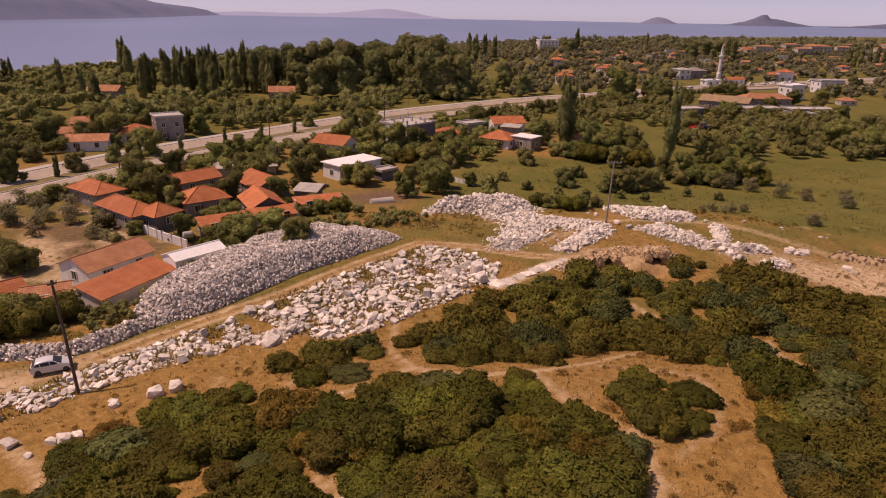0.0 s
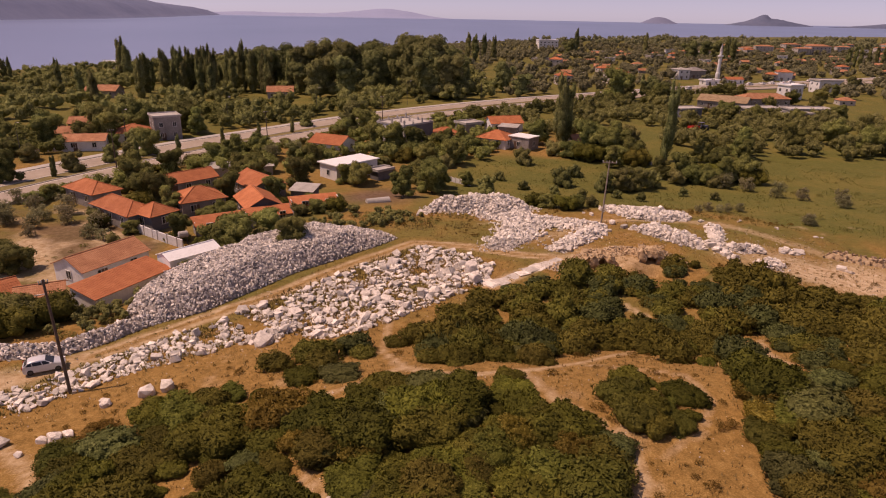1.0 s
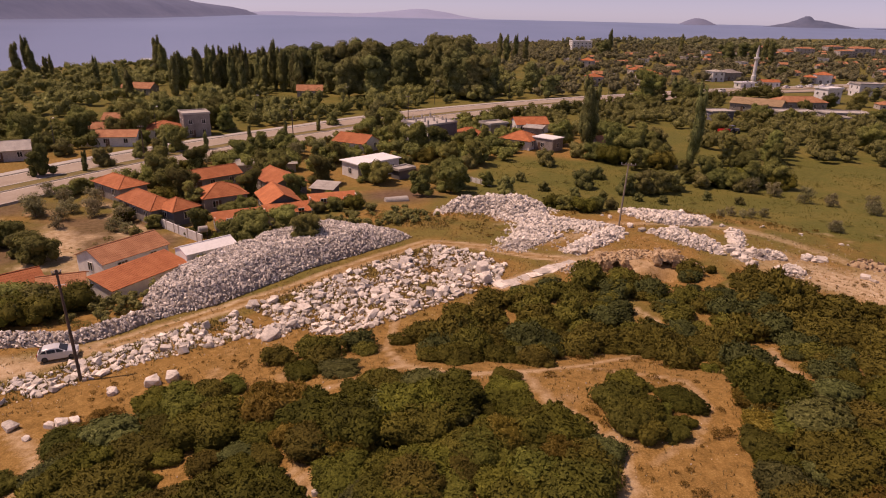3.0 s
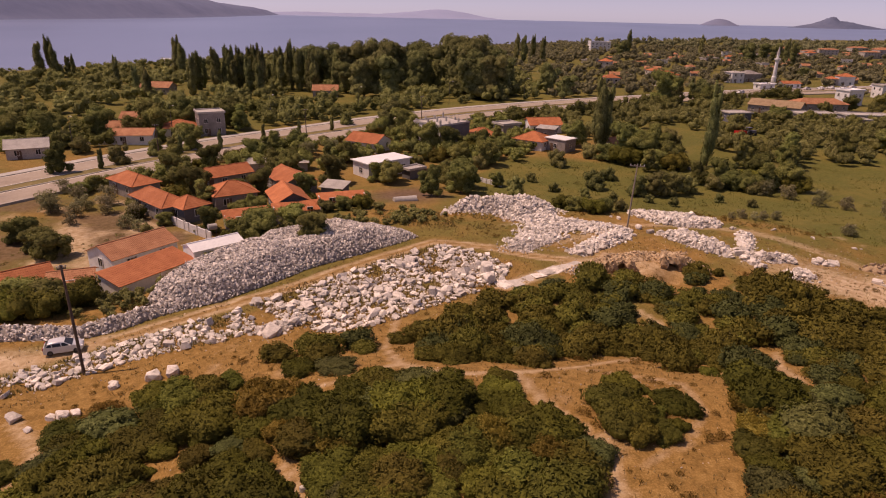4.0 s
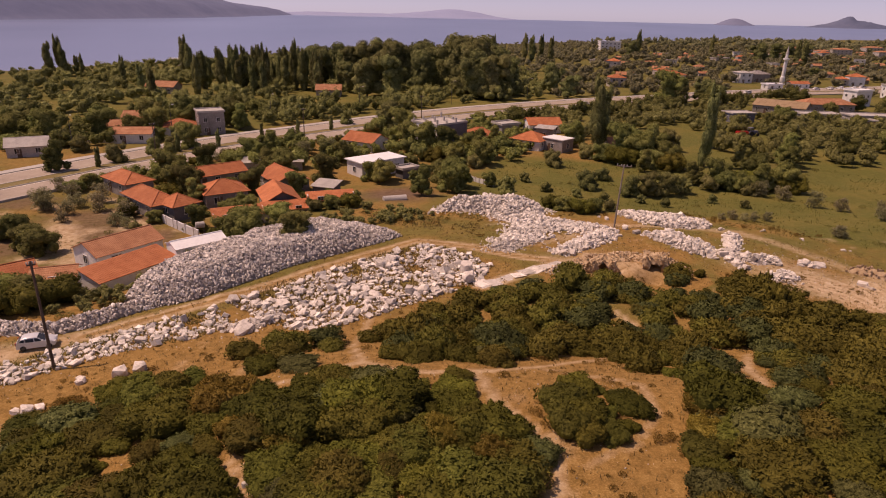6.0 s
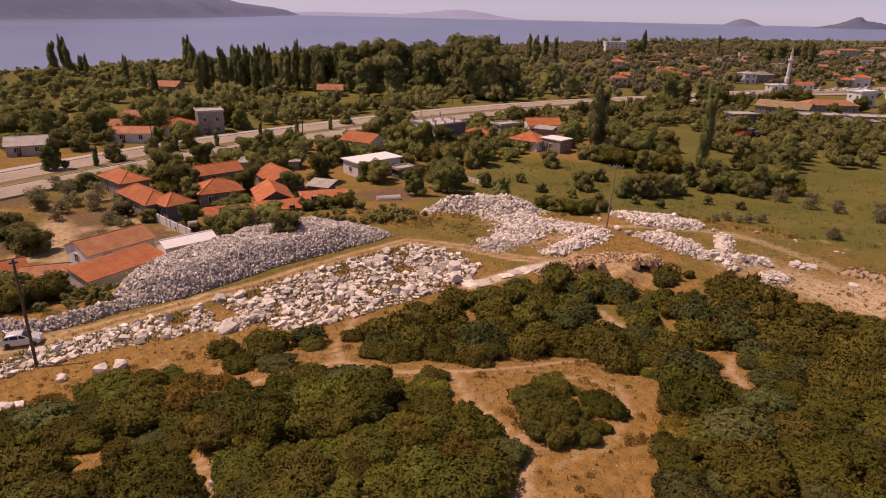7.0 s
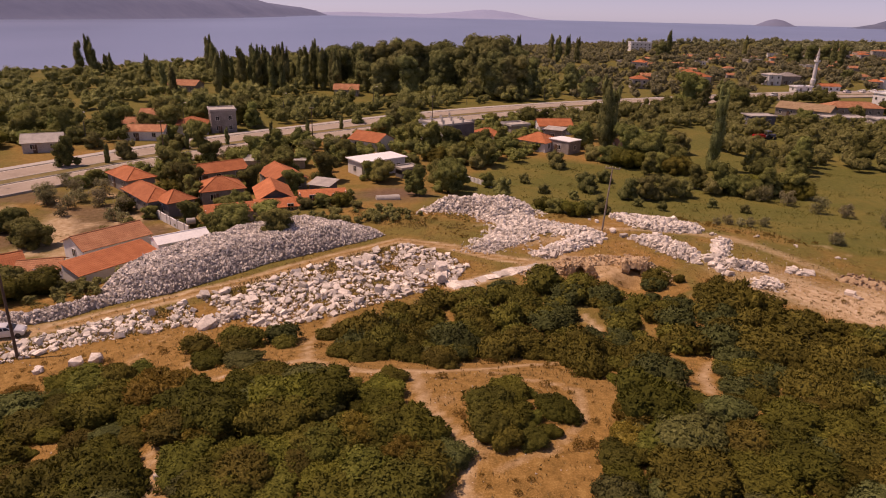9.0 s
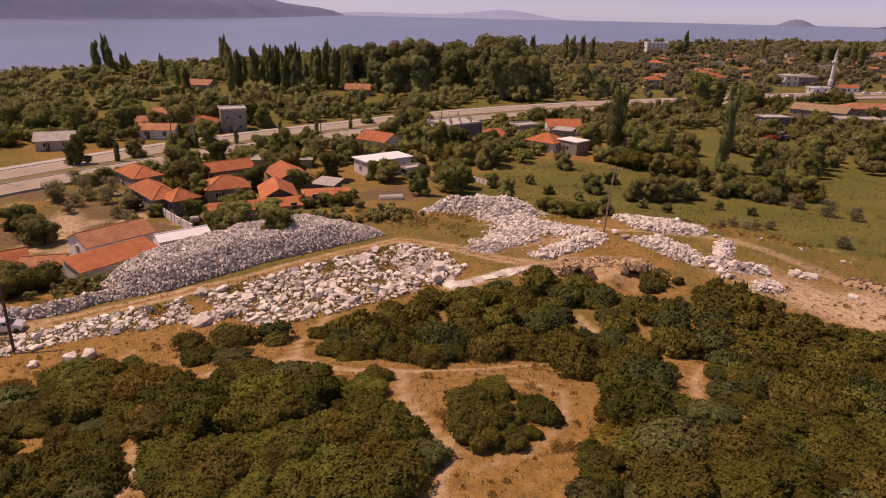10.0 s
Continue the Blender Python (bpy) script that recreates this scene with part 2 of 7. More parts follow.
CAR_PAINT = surface("silver_paint", [(0.62, 0.62, 0.63), (0.68, 0.68, 0.69)], scale=2, rough=0.3, bump=0.0, metal=0.2, where="Object")
RUBBER = surface("rubber", [(0.02, 0.02, 0.02), (0.035, 0.035, 0.035)], scale=6, rough=0.8, bump=0.1)
GLASS = surface("dark_glass", [(0.02, 0.022, 0.025), (0.03, 0.033, 0.036)], scale=0.8, rough=0.12, bump=0.0)
TRIM = surface("pale_trim", [(0.55, 0.54, 0.52), (0.68, 0.67, 0.65)], scale=2, rough=0.6, bump=0.05, where="Object")
DOOR_PAINT = surface("brown_door_paint", [(0.10, 0.06, 0.04), (0.16, 0.10, 0.07)], scale=2, rough=0.6, bump=0.1, where="Object")
RED_LIGHT = surface("red_lamp_glass", [(0.35, 0.02, 0.02), (0.45, 0.03, 0.03)], scale=3, rough=0.2, bump=0.0)
CLEAR_LIGHT = surface("clear_lamp_glass", [(0.6, 0.6, 0.6), (0.7, 0.7, 0.7)], scale=3, rough=0.1, bump=0.0)
BLUE_PAINT = surface("blue_paint", [(0.11, 0.115, 0.16), (0.16, 0.165, 0.22)], scale=1, rough=0.7, bump=0.05, where="Object")

SHRUB_LEAVES = leaves("shrub_leaves", (0.074, 0.073, 0.011), (0.104, 0.102, 0.016), (0.142, 0.135, 0.024), vary=0.38, through_light=0.18, patches=0.4)
BROWN_SHRUB = leaves("heath_shrub_leaves", (0.076, 0.07, 0.012), (0.105, 0.097, 0.017), (0.14, 0.127, 0.025), vary=0.32, through_light=0.18, patches=0.4)
BRIGHT_SHRUB = leaves("fresh_shrub_leaves", (0.068, 0.073, 0.012), (0.102, 0.109, 0.019), (0.148, 0.151, 0.031), vary=0.3, through_light=0.2)
PALE_SHRUB = leaves("grey_green_shrub_leaves", (0.066, 0.073, 0.022), (0.098, 0.107, 0.033), (0.142, 0.15, 0.053), vary=0.28, through_light=0.2)
DRY_SHRUB = leaves("dry_shrub_leaves", (0.12, 0.085, 0.015), (0.22, 0.155, 0.03), (0.33, 0.24, 0.06), vary=0.3)
TREE_LEAVES = leaves("tree_leaves", (0.112, 0.122, 0.032), (0.168, 0.178, 0.05), (0.232, 0.236, 0.078), vary=0.38, through_light=0.25)
POPLAR_LEAVES = leaves("poplar_leaves", (0.122, 0.134, 0.046), (0.176, 0.188, 0.068), (0.24, 0.244, 0.094), vary=0.2, through_light=0.25)
OLIVE_LEAVES = leaves("olive_leaves", (0.18, 0.172, 0.088), (0.275, 0.26, 0.14), (0.38, 0.355, 0.205), vary=0.2)
WOOD_LEAVES = leaves("woodland_leaves", (0.12, 0.124, 0.038), (0.176, 0.178, 0.058), (0.24, 0.233, 0.088), vary=0.25, through_light=0.25, patches=0.07)
DRY_GRASS = leaves("dry_grass_blades", (0.20, 0.13, 0.05), (0.34, 0.24, 0.10), (0.48, 0.36, 0.17), vary=0.1, through_light=0.25)
MEADOW_GRASS = leaves("meadow_grass_blades", (0.13, 0.125, 0.03), (0.205, 0.19, 0.052), (0.29, 0.255, 0.09), vary=0.1, through_light=0.25)
# leaf colour greyed and paled to put distance haze on the far trees
HAZED_LEAVES = leaves("hazed_far_leaves", (0.135, 0.132, 0.068), (0.19, 0.182, 0.096), (0.25, 0.238, 0.13), vary=0.2, through_light=0.25, patches=0.03)
GREEN_GRASS = leaves("pale_weed_blades", (0.14, 0.115, 0.035), (0.25, 0.20, 0.07), (0.36, 0.29, 0.12), vary=0.1, through_light=0.25)

# ---- ground ----
TRACK = [(-48, 43), (-40, 46.5), (-36.1, 48.2), (-33.1, 51.0), (-25.8, 58.1), (-16.6, 68.0), (-8.6, 78.1), (-1.3, 86.0), (7.3, 84.2), (13, 81.5), (18, 80.5)]
TRACK_ON = [(7.3, 84.2), (14, 87), (19.4, 90.0), (27.5, 98.0), (36, 98.5), (47, 98), (56, 88), (64, 77), (75, 70)]
PATHS = [[(-3.3, 61.1), (-3.4, 53.1), (-1.1, 46.1), (-4.4, 42.1), (-8.5, 40.6), (-13, 41.5)],
         [(-1.1, 46.1), (1.2, 43.9), (4.2, 43.2), (9.3, 44.6), (13.5, 46.6), (19.6, 51.9)],
         [(8.5, 43.5), (10.1, 38.2), (11.7, 36.5), (13.8, 33.5), (13.8, 30.4), (12.0, 27)],
         [(13.5, 46), (21, 43), (20.8, 38.3), (18.8, 34.8), (15.5, 32.5)],
         [(-30.5, 40.0), (-28.6, 38.4), (-26.6, 36.7), (-25.2, 34.5), (-25.0, 31)], [(-6.4, 32.0), (-5.0, 29.8), (-4.4, 27)],
         [(23.4, 66.0), (24.6, 62.6)], [(34.4, 57), (32.4, 52), (31.3, 46)]]
COAST_X = [-4500, -900, -400, -246, -204, -150, -41, 118, 500, 1500, 4500]
COAST_Y = [-4000, -1500, 0, 385, 475, 636, 800, 1016, 1350, 1900, 2500]
ROAD = [(-140, -10), (-105, 70), (-82.2, 118), (-70.3, 141.8), (-55, 166), (-40, 185), (-22, 208), (-2, 229), (20, 248), (48, 269), (86.6, 294), (139.7, 328), (196.7, 355), (281.6, 400), (400, 470)]
SEA = -4.7


def plain_z(x, y):
    """Height of the ground without its small relief."""
    x, y = np.asarray(x, float), np.asarray(y, float)
    y0 = np.interp(x, [-60, -41, -34, -30, -24, -18, -5, 40], [50, 54, 58, 72, 84, 92, 95, 92])
    z = 0.3 - 2.8 * soft((y - y0) / np.interp(x, [-34, -15], [20, 38]))
    z = z + 5.3 * soft((60 - y) / 22) * soft((x + 33) / 38)
    z = z - 1.3 * soft((x - 40) / 25) * soft((y - 55) / 25) * (1 - soft((y - 80) / 40))
    return z - 1.5 * soft((y - 300) / 400)


def ground_z(x, y):
    x, y = np.asarray(x, float), np.asarray(y, float)
    near = soft((400 - np.hypot(x, y)) / 200)
    z = plain_z(x, y) + near * (0.22 * fbm(x / 5.0, y / 5.0, 3) + 0.05 * fbm(x / 0.9, y / 0.9, 8, 2))
    shore = y - np.interp(x, COAST_X, COAST_Y)
    z = np.where(shore > -60, z + (-6.5 - z) * soft((shore + 60) / 90), z)
    pit = np.maximum(soft(1 - np.hypot((x - 24) / 3.6, (y - 78.5) / 2.6)), soft(1 - np.hypot((x - 30.3) / 3.0, (y - 77) / 3.4)))
    ruts = to_lines(x, y, [TRACK, TRACK_ON])
    z = z - 0.07 * np.exp(-((ruts - 0.75) / 0.25) ** 2)
    return z - 1.6 * pit


def gz(x, y):
    return float(ground_z(np.array([x]), np.array([y]))[0])


def spread(lo, hi, step, reach):
    mid = list(np.arange(lo, hi + step / 2, step))
    up, down, s = [mid[-1]], [mid[0]], step
    while up[-1] < reach:
        s *= 1.06
        up.append(up[-1] + s)
        down.append(down[-1] - s)
    return np.array(down[:0:-1] + mid + up[1:])


gx, gy = spread(-50, 66, 0.65, 4700), spread(27, 108, 0.6, 4700)
X, Y = np.meshgrid(gx, gy)
Z = ground_z(X, Y)
nx, ny = len(gx), len(gy)
idx = np.arange(nx * ny).reshape(ny, nx)
faces = np.stack([idx[:-1, :-1], idx[:-1, 1:], idx[1:, 1:], idx[1:, :-1]], -1).reshape(-1, 4)
verts = np.stack([X, Y, Z], -1).reshape(-1, 3)
gm = bpy.data.meshes.new("ground")
gm.vertices.add(len(verts))
gm.vertices.foreach_set("co", verts.astype(np.float32).reshape(-1))
gm.loops.add(4 * len(faces))
gm.loops.foreach_set("vertex_index", faces.astype(np.int32).reshape(-1))
gm.polygons.add(len(faces))
gm.polygons.foreach_set("loop_start", np.arange(0, 4 * len(faces), 4, dtype=np.int32))
gm.polygons.foreach_set("use_smooth", np.ones(len(faces), bool))
gm.update(calc_edges=True)
# what covers the ground where: green growth, worn pale track, turned soil, beach sand
wob = fbm(X / 9.0, Y / 9.0, 21)
MEADOW = [(3, 112), (10, 108), (20, 105), (30, 108), (48, 106.5), (56, 100), (66, 92), (80, 84), (140, 70), (220, 150), (150, 260), (75, 225), (36, 160), (14, 160), (4, 140)]
green = np.clip(soft(depth_in(X, Y, MEADOW) / 7 + 0.5 + 0.7 * wob), 0, 1)
green = np.maximum(green, 0.92 * soft((Y - 150) / 50 + 0.8 * fbm(X / 24, Y / 24, 31)))
green = np.maximum(green, 0.8 * soft((-40 - X) / 10) * soft((Y - 56) / 10) * soft(0.6 + wob))
green = np.maximum(green, 0.4 * soft((Y - 92) / 16 - 0.1 * np.abs(X + 30) / 8) * soft(0.7 + wob) * (X < 4))
green = np.maximum(green, 0.6 * soft(1.3 - np.abs(to_lines(X, Y, [TRACK]) - 2.0) / 1.4) * soft(0.9 + wob))
green = np.maximum(green, 0.8 * soft((Y - 58) / 10) * soft(0.5 + 1.1 * fbm(X / 5.0, Y / 5.0, 57)) * (Y < 125) * (to_lines(X, Y, [TRACK]) > 1.2) * (np.hypot((X - 26) / 11, (Y - 77) / 7) > 1))
pale = np.maximum(soft((1.5 + 0.5 * wob - to_lines(X, Y, [TRACK])) / 0.9) * 0.75, soft((1.6 + 0.8 * wob - to_lines(X, Y, [TRACK_ON])) / 1.2) * 0.5)
ruts = to_lines(X, Y, [TRACK])
pale = np.where(ruts < 2.2, pale * np.exp(-((ruts - 0.75) / 0.42) ** 2) * 1.15, pale)
pale = np.where((X < -31) & (ruts < 2.2), np.maximum(pale, 0.6 * soft(1.8 - ruts)), pale)
pale = np.maximum(pale, soft((0.5 + 0.5 * wob - to_lines(X, Y, PATHS)) / 0.5) * 0.7)
pale = np.maximum(pale, soft(1.4 - np.hypot((X + 41) / 8, (Y - 47.0 - 0.35 * (X + 41)) / 2.6)))
pale = np.maximum(pale, 0.95 * soft(1.5 - np.hypot((X - 55) / 12, (Y - 76.5 + 0.35 * (X - 55)) / 6.5) + 0.6 * wob))
pale = np.maximum(pale, 0.9 * soft((1.5 + 0.5 * wob - to_lines(X, Y, [[(8.6, 71.3), (18.6, 79.6)]])) / 0.9))
pale = np.maximum(pale, 0.7 * soft(1.2 - np.hypot((X - 26) / 9, (Y - 80) / 5) + 0.5 * wob))
pale = np.maximum(pale, 0.8 * soft(1.1 - np.hypot((X + 53 + 0.7 * (Y - 84)) / 3.5, (Y - 88) / 13) + 0.6 * wob))
pale = np.maximum(pale, 0.8 * soft((-36 - X) / 6) * soft((Y - 60) / 8) * soft(fbm(X / 6.0, Y / 6.0, 66) * 2.2 - 0.15) * (Y < 112))
pale = np.maximum(pale, 0.4 * soft(fbm(X / 3.5, Y / 3.5, 68) * 2.4 - 1.0) * (Y < 105) * (Y > 27))
earth = soft(1.3 - np.hypot((X + 9) / 8.5, (Y - 117) / 9) + 0.3 * wob)
earth = np.maximum(earth, 0.75 * soft((-42 - X) / 6) * soft((Y - 58) / 8) * soft(0.55 + 1.3 * fbm(X / 7.0, Y / 7.0, 71)) * (Y < 118))
earth = np.maximum(earth, 0.8 * soft(1.25 - np.hypot((X + 42) / 4, (Y - 90) / 5)))
earth = np.maximum(earth, 0.5 * soft(fbm(X / 40, Y / 40, 44) * 2 - 0.7) * soft((Y - 130) / 30))
shore = Y - np.interp(X, COAST_X, COAST_Y)
sand = soft(1 - np.abs(shore + 4) / 9)
for nm, a in (("green", green), ("pale", pale), ("earth", earth), ("sand", sand)):
    gm.attributes.new(nm, "FLOAT", "POINT").data.foreach_set("value", a.astype(np.float32).reshape(-1))


def ground_material():
    m = bpy.data.materials.new("dry_ground")
    m.use_nodes = True
    n, l = m.node_tree.nodes, m.node_tree.links
    b = n["Principled BSDF"]
    b.inputs["Roughness"].default_value = 0.95
    b.inputs["Specular IOR Level"].default_value = 0.1
    at = n.new("ShaderNodeNewGeometry").outputs["Position"]

    def grain(scale, detail=6):
        t = n.new("ShaderNodeTexNoise")
        t.inputs["Scale"].default_value, t.inputs["Detail"].default_value = scale, detail
        t.inputs["Roughness"].default_value = 0.65
        l.new(at, t.inputs["Vector"])
        return t.outputs["Fac"]

    def ramp(fac, *cs):
        r = n.new("ShaderNodeValToRGB")
        while len(r.color_ramp.elements) < len(cs):
            r.color_ramp.elements.new(0.5)
        for k, c in enumerate(cs):
            r.color_ramp.elements[k].position = 0.32 + 0.36 * k / (len(cs) - 1)
            r.color_ramp.elements[k].color = (*c, 1)
        l.new(fac, r.inputs["Fac"])
        return r.outputs["Color"]

    def mix(fac, a, c):
        x = n.new("ShaderNodeMix")
        x.data_type = "RGBA"
        l.new(fac, x.inputs[0])
        l.new(a, x.inputs[6])
        l.new(c, x.inputs[7])
        return x.outputs[2]

    def spread_out(fac):
        x = n.new("ShaderNodeMapRange")
        x.inputs["From Min"].default_value, x.inputs["From Max"].default_value = 0.44, 0.74
        l.new(fac, x.inputs["Value"])
        return x.outputs[0]

    def mask(name, noise_fac, push=0.5):
        a = n.new("ShaderNodeAttribute")
        a.attribute_name = name
        s = n.new("ShaderNodeMath")
        s.operation = "SUBTRACT"
        l.new(noise_fac, s.inputs[0])
        s.inputs[1].default_value = 0.5
        k = n.new("ShaderNodeMath")
        k.operation = "MULTIPLY_ADD"
        l.new(s.outputs[0], k.inputs[0])
        k.inputs[1].default_value = push
        l.new(a.outputs["Fac"], k.inputs[2])
        gate = n.new("ShaderNodeMath")
        gate.operation = "MULTIPLY"
        up = n.new("ShaderNodeMapRange")
        up.inputs["From Max"].default_value = 0.12
        l.new(a.outputs["Fac"], up.inputs["Value"])
        l.new(k.outputs[0], gate.inputs[0])
        l.new(up.outputs[0], gate.inputs[1])
        gate.use_clamp = True
        return gate.outputs[0]

    fine, mid, big = grain(8, 8), grain(1.3, 8), grain(0.3)
    straw = ramp(mid, (0.13, 0.076, 0.020), (0.28, 0.158, 0.048), (0.42, 0.26, 0.09))
    straw = mix(big, straw, ramp(fine, (0.10, 0.060, 0.017), (0.24, 0.142, 0.042), (0.46, 0.30, 0.115)))
    grass = ramp(mid, (0.055, 0.063, 0.015), (0.105, 0.108, 0.026), (0.18, 0.158, 0.046))
    grass = mix(big, grass, ramp(fine, (0.058, 0.070, 0.017), (0.115, 0.118, 0.029), (0.21, 0.18, 0.058)))
    grass = mix(spread_out(grain(0.07, 4)), grass, ramp(fine, (0.11, 0.095, 0.022), (0.185, 0.15, 0.04), (0.26, 0.20, 0.065)))
    track = ramp(mid, (0.36, 0.24, 0.13), (0.49, 0.36, 0.22), (0.61, 0.48, 0.335))
    soil = ramp(mid, (0.10, 0.06, 0.04), (0.15, 0.095, 0.06), (0.20, 0.13, 0.085))
    beach = ramp(mid, (0.40, 0.33, 0.25), (0.50, 0.42, 0.33))
    colour = mix(mask("green", mid, 0.7), straw, grass)
    colour = mix(mask("earth", mid, 0.4), colour, soil)
    colour = mix(mask("pale", fine, 0.8), colour, track)
    colour = mix(mask("sand", mid, 0.4), colour, beach)
    l.new(colour, b.inputs["Base Color"])
    bp = n.new("ShaderNodeBump")
    bp.inputs["Strength"].default_value, bp.inputs["Distance"].default_value = 0.6, 0.12
    l.new(fine, bp.inputs["Height"])
    l.new(bp.outputs["Normal"], b.inputs["Normal"])
    return m


part("ground", gm, ground_material())
tagged(bpy.data.objects["ground"], "dry ochre ground with green meadow and worn tracks", "ground", kind="structure")


# ---- the sea and the land beyond ----
def sea_material():
    m = bpy.data.materials.new("sea_water")
    m.use_nodes = True
    n, l = m.node_tree.nodes, m.node_tree.links
    b = n["Principled BSDF"]
    b.inputs["Roughness"].default_value = 0.32
    at = n.new("ShaderNodeNewGeometry").outputs["Position"]
    t = n.new("ShaderNodeTexNoise")
    t.inputs["Scale"].default_value, t.inputs["Detail"].default_value = 0.0035, 4
    stretch = n.new("ShaderNodeMapping")
    stretch.inputs["Scale"].default_value = (1, 0.35, 1)
    l.new(at, stretch.inputs["Vector"])
    l.new(stretch.outputs[0], t.inputs["Vector"])
    r = n.new("ShaderNodeValToRGB")
    r.color_ramp.elements[0].position, r.color_ramp.elements[0].color = 0.35, (0.13, 0.173, 0.295, 1)
    r.color_ramp.elements[1].position, r.color_ramp.elements[1].color = 0.65, (0.168, 0.21, 0.345, 1)
    l.new(t.outputs["Fac"], r.inputs["Fac"])
    l.new(r.outputs["Color"], b.inputs["Base Color"])
    w = n.new("ShaderNodeTexNoise")
    w.inputs["Scale"].default_value, w.inputs["Detail"].default_value = 0.35, 3
    l.new(at, w.inputs["Vector"])
    bp = n.new("ShaderNodeBump")
    bp.inputs["Strength"].default_value, bp.inputs["Distance"].default_value = 0.25, 0.3
    l.new(w.outputs["Fac"], bp.inputs["Height"])
    l.new(bp.outputs["Normal"], b.inputs["Normal"])
    return m


sea = part("water", mesh_of("water", [(-4700, -3000, SEA), (4700, -3000, SEA), (4700, 4750, SEA), (-4700, 4750, SEA)], [(0, 1, 2, 3)]), sea_material())
tagged(sea, "calm lavender-blue sea of a wide bay", "sea", kind="structure")


def far_land(name, label, x0, x1, y0, y1, step, height, colours):
    xs, ys = np.arange(x0, x1 + 1, step), np.arange(y0, y1 + 1, step)
    A, B = np.meshgrid(xs, ys)
    C = height(A, B)
    k = np.arange(A.size).reshape(A.shape)
    fs = np.stack([k[:-1, :-1], k[:-1, 1:], k[1:, 1:], k[1:, :-1]], -1).reshape(-1, 4)
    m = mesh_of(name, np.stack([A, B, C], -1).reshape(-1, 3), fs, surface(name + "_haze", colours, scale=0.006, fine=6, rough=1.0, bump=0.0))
    m.polygons.foreach_set("use_smooth", np.ones(len(m.polygons), bool))
    return tagged(part(name, m, None), label, "hill", kind="structure")


def west_hill(a, b):
    coast = np.interp(b, [0, 1660, 1930, 2200, 3470, 4380], [-1500, -1040, -1050, -1017, -1200, -1330]) + 30 * fbm(b / 300, b / 700, 5)
    return SEA - 6 + (185 * soft((coast - a) / 620) * soft((4600 - b) / 2200) + 40 * soft((coast - a) / 110) * soft((4650 - b) / 400)) * (1 + 0.35 * fbm(a / 500, b / 500, 6))


def mound(cx, cy, rx, ry, h, seed):
    return lambda a, b: SEA - 5 + (h + 5) * soft(1.15 - np.hypot((a - cx) / rx, (b - cy) / ry)) * (1 + 0.3 * fbm(a / 160, b / 160, seed))


# bluish base colours with the haze over distant land mixed in
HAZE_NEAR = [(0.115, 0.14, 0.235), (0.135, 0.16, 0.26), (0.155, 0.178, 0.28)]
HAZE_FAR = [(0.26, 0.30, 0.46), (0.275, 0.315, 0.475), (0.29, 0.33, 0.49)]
HAZE_ISLE = [(0.085, 0.108, 0.18), (0.108, 0.13, 0.205), (0.135, 0.155, 0.225)]
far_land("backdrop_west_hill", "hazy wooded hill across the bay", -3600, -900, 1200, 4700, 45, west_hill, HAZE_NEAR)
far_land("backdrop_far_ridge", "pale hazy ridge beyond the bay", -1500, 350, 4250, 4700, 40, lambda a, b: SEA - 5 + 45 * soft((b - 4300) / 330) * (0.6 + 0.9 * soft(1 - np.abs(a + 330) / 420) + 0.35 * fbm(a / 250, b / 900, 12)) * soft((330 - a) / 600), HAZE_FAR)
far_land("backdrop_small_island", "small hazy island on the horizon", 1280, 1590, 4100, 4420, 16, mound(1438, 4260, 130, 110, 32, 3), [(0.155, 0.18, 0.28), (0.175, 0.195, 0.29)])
far_land("backdrop_island", "steep rocky island off the coast", 1700, 2330, 3800, 4250, 16, lambda a, b: np.maximum(SEA - 5 + 64 * np.clip(1 - np.hypot((a - 2000) / 210, (b - 4020) / 170), 0, 1) ** 1.15 * (1 + 0.5 * fbm(a / 70, b / 70, 4)), mound(2010, 4020, 300, 160, 30, 9)(a, b)), HAZE_ISLE)
far_land("backdrop_cape", "low built-up cape beyond the town", 2150, 3400, 3500, 4000, 25, mound(2800, 3750, 640, 190, 26, 7), HAZE_ISLE)


# ---- the main road ----
def ribbon(name, centre, off0, off1, z0, z1, material, label, category, parent=None):
    """A strip along a line, between two offsets from it, with a thickness."""
    pts = [Vector(p) for p in centre]
    fine = []
    for i in range(len(pts) - 1):
        p0, p1, p2, p3 = pts[max(0, i - 1)], pts[i], pts[i + 1], pts[min(len(pts) - 1, i + 2)]
        for k in range(8):
            t = k / 8
            fine.append(0.5 * (2 * p1 + (p2 - p0) * t + (2 * p0 - 5 * p1 + 4 * p2 - p3) * t * t + (3 * p1 - p0 - 3 * p2 + p3) * t ** 3))
    bm = bmesh.new()
    rows = []
    for i, p in enumerate(fine):
        d = (fine[min(i + 1, len(fine) - 1)] - fine[max(0, i - 1)]).normalized()
        s = Vector((d.y, -d.x))
        a, b = p + s * off0, p + s * off1
        base = float(plain_z(p.x, p.y))
        rows.append([bm.verts.new((q.x, q.y, base + z)) for q, z in ((a, z0), (a, z1), (b, z1), (b, z0))])
    for lo, hi in zip(rows, rows[1:]):
        for k in range(3):
            bm.faces.new((lo[k], lo[k + 1], hi[k + 1], hi[k]))
    return tagged(part(name, bm, material), label, category, kind="structure")


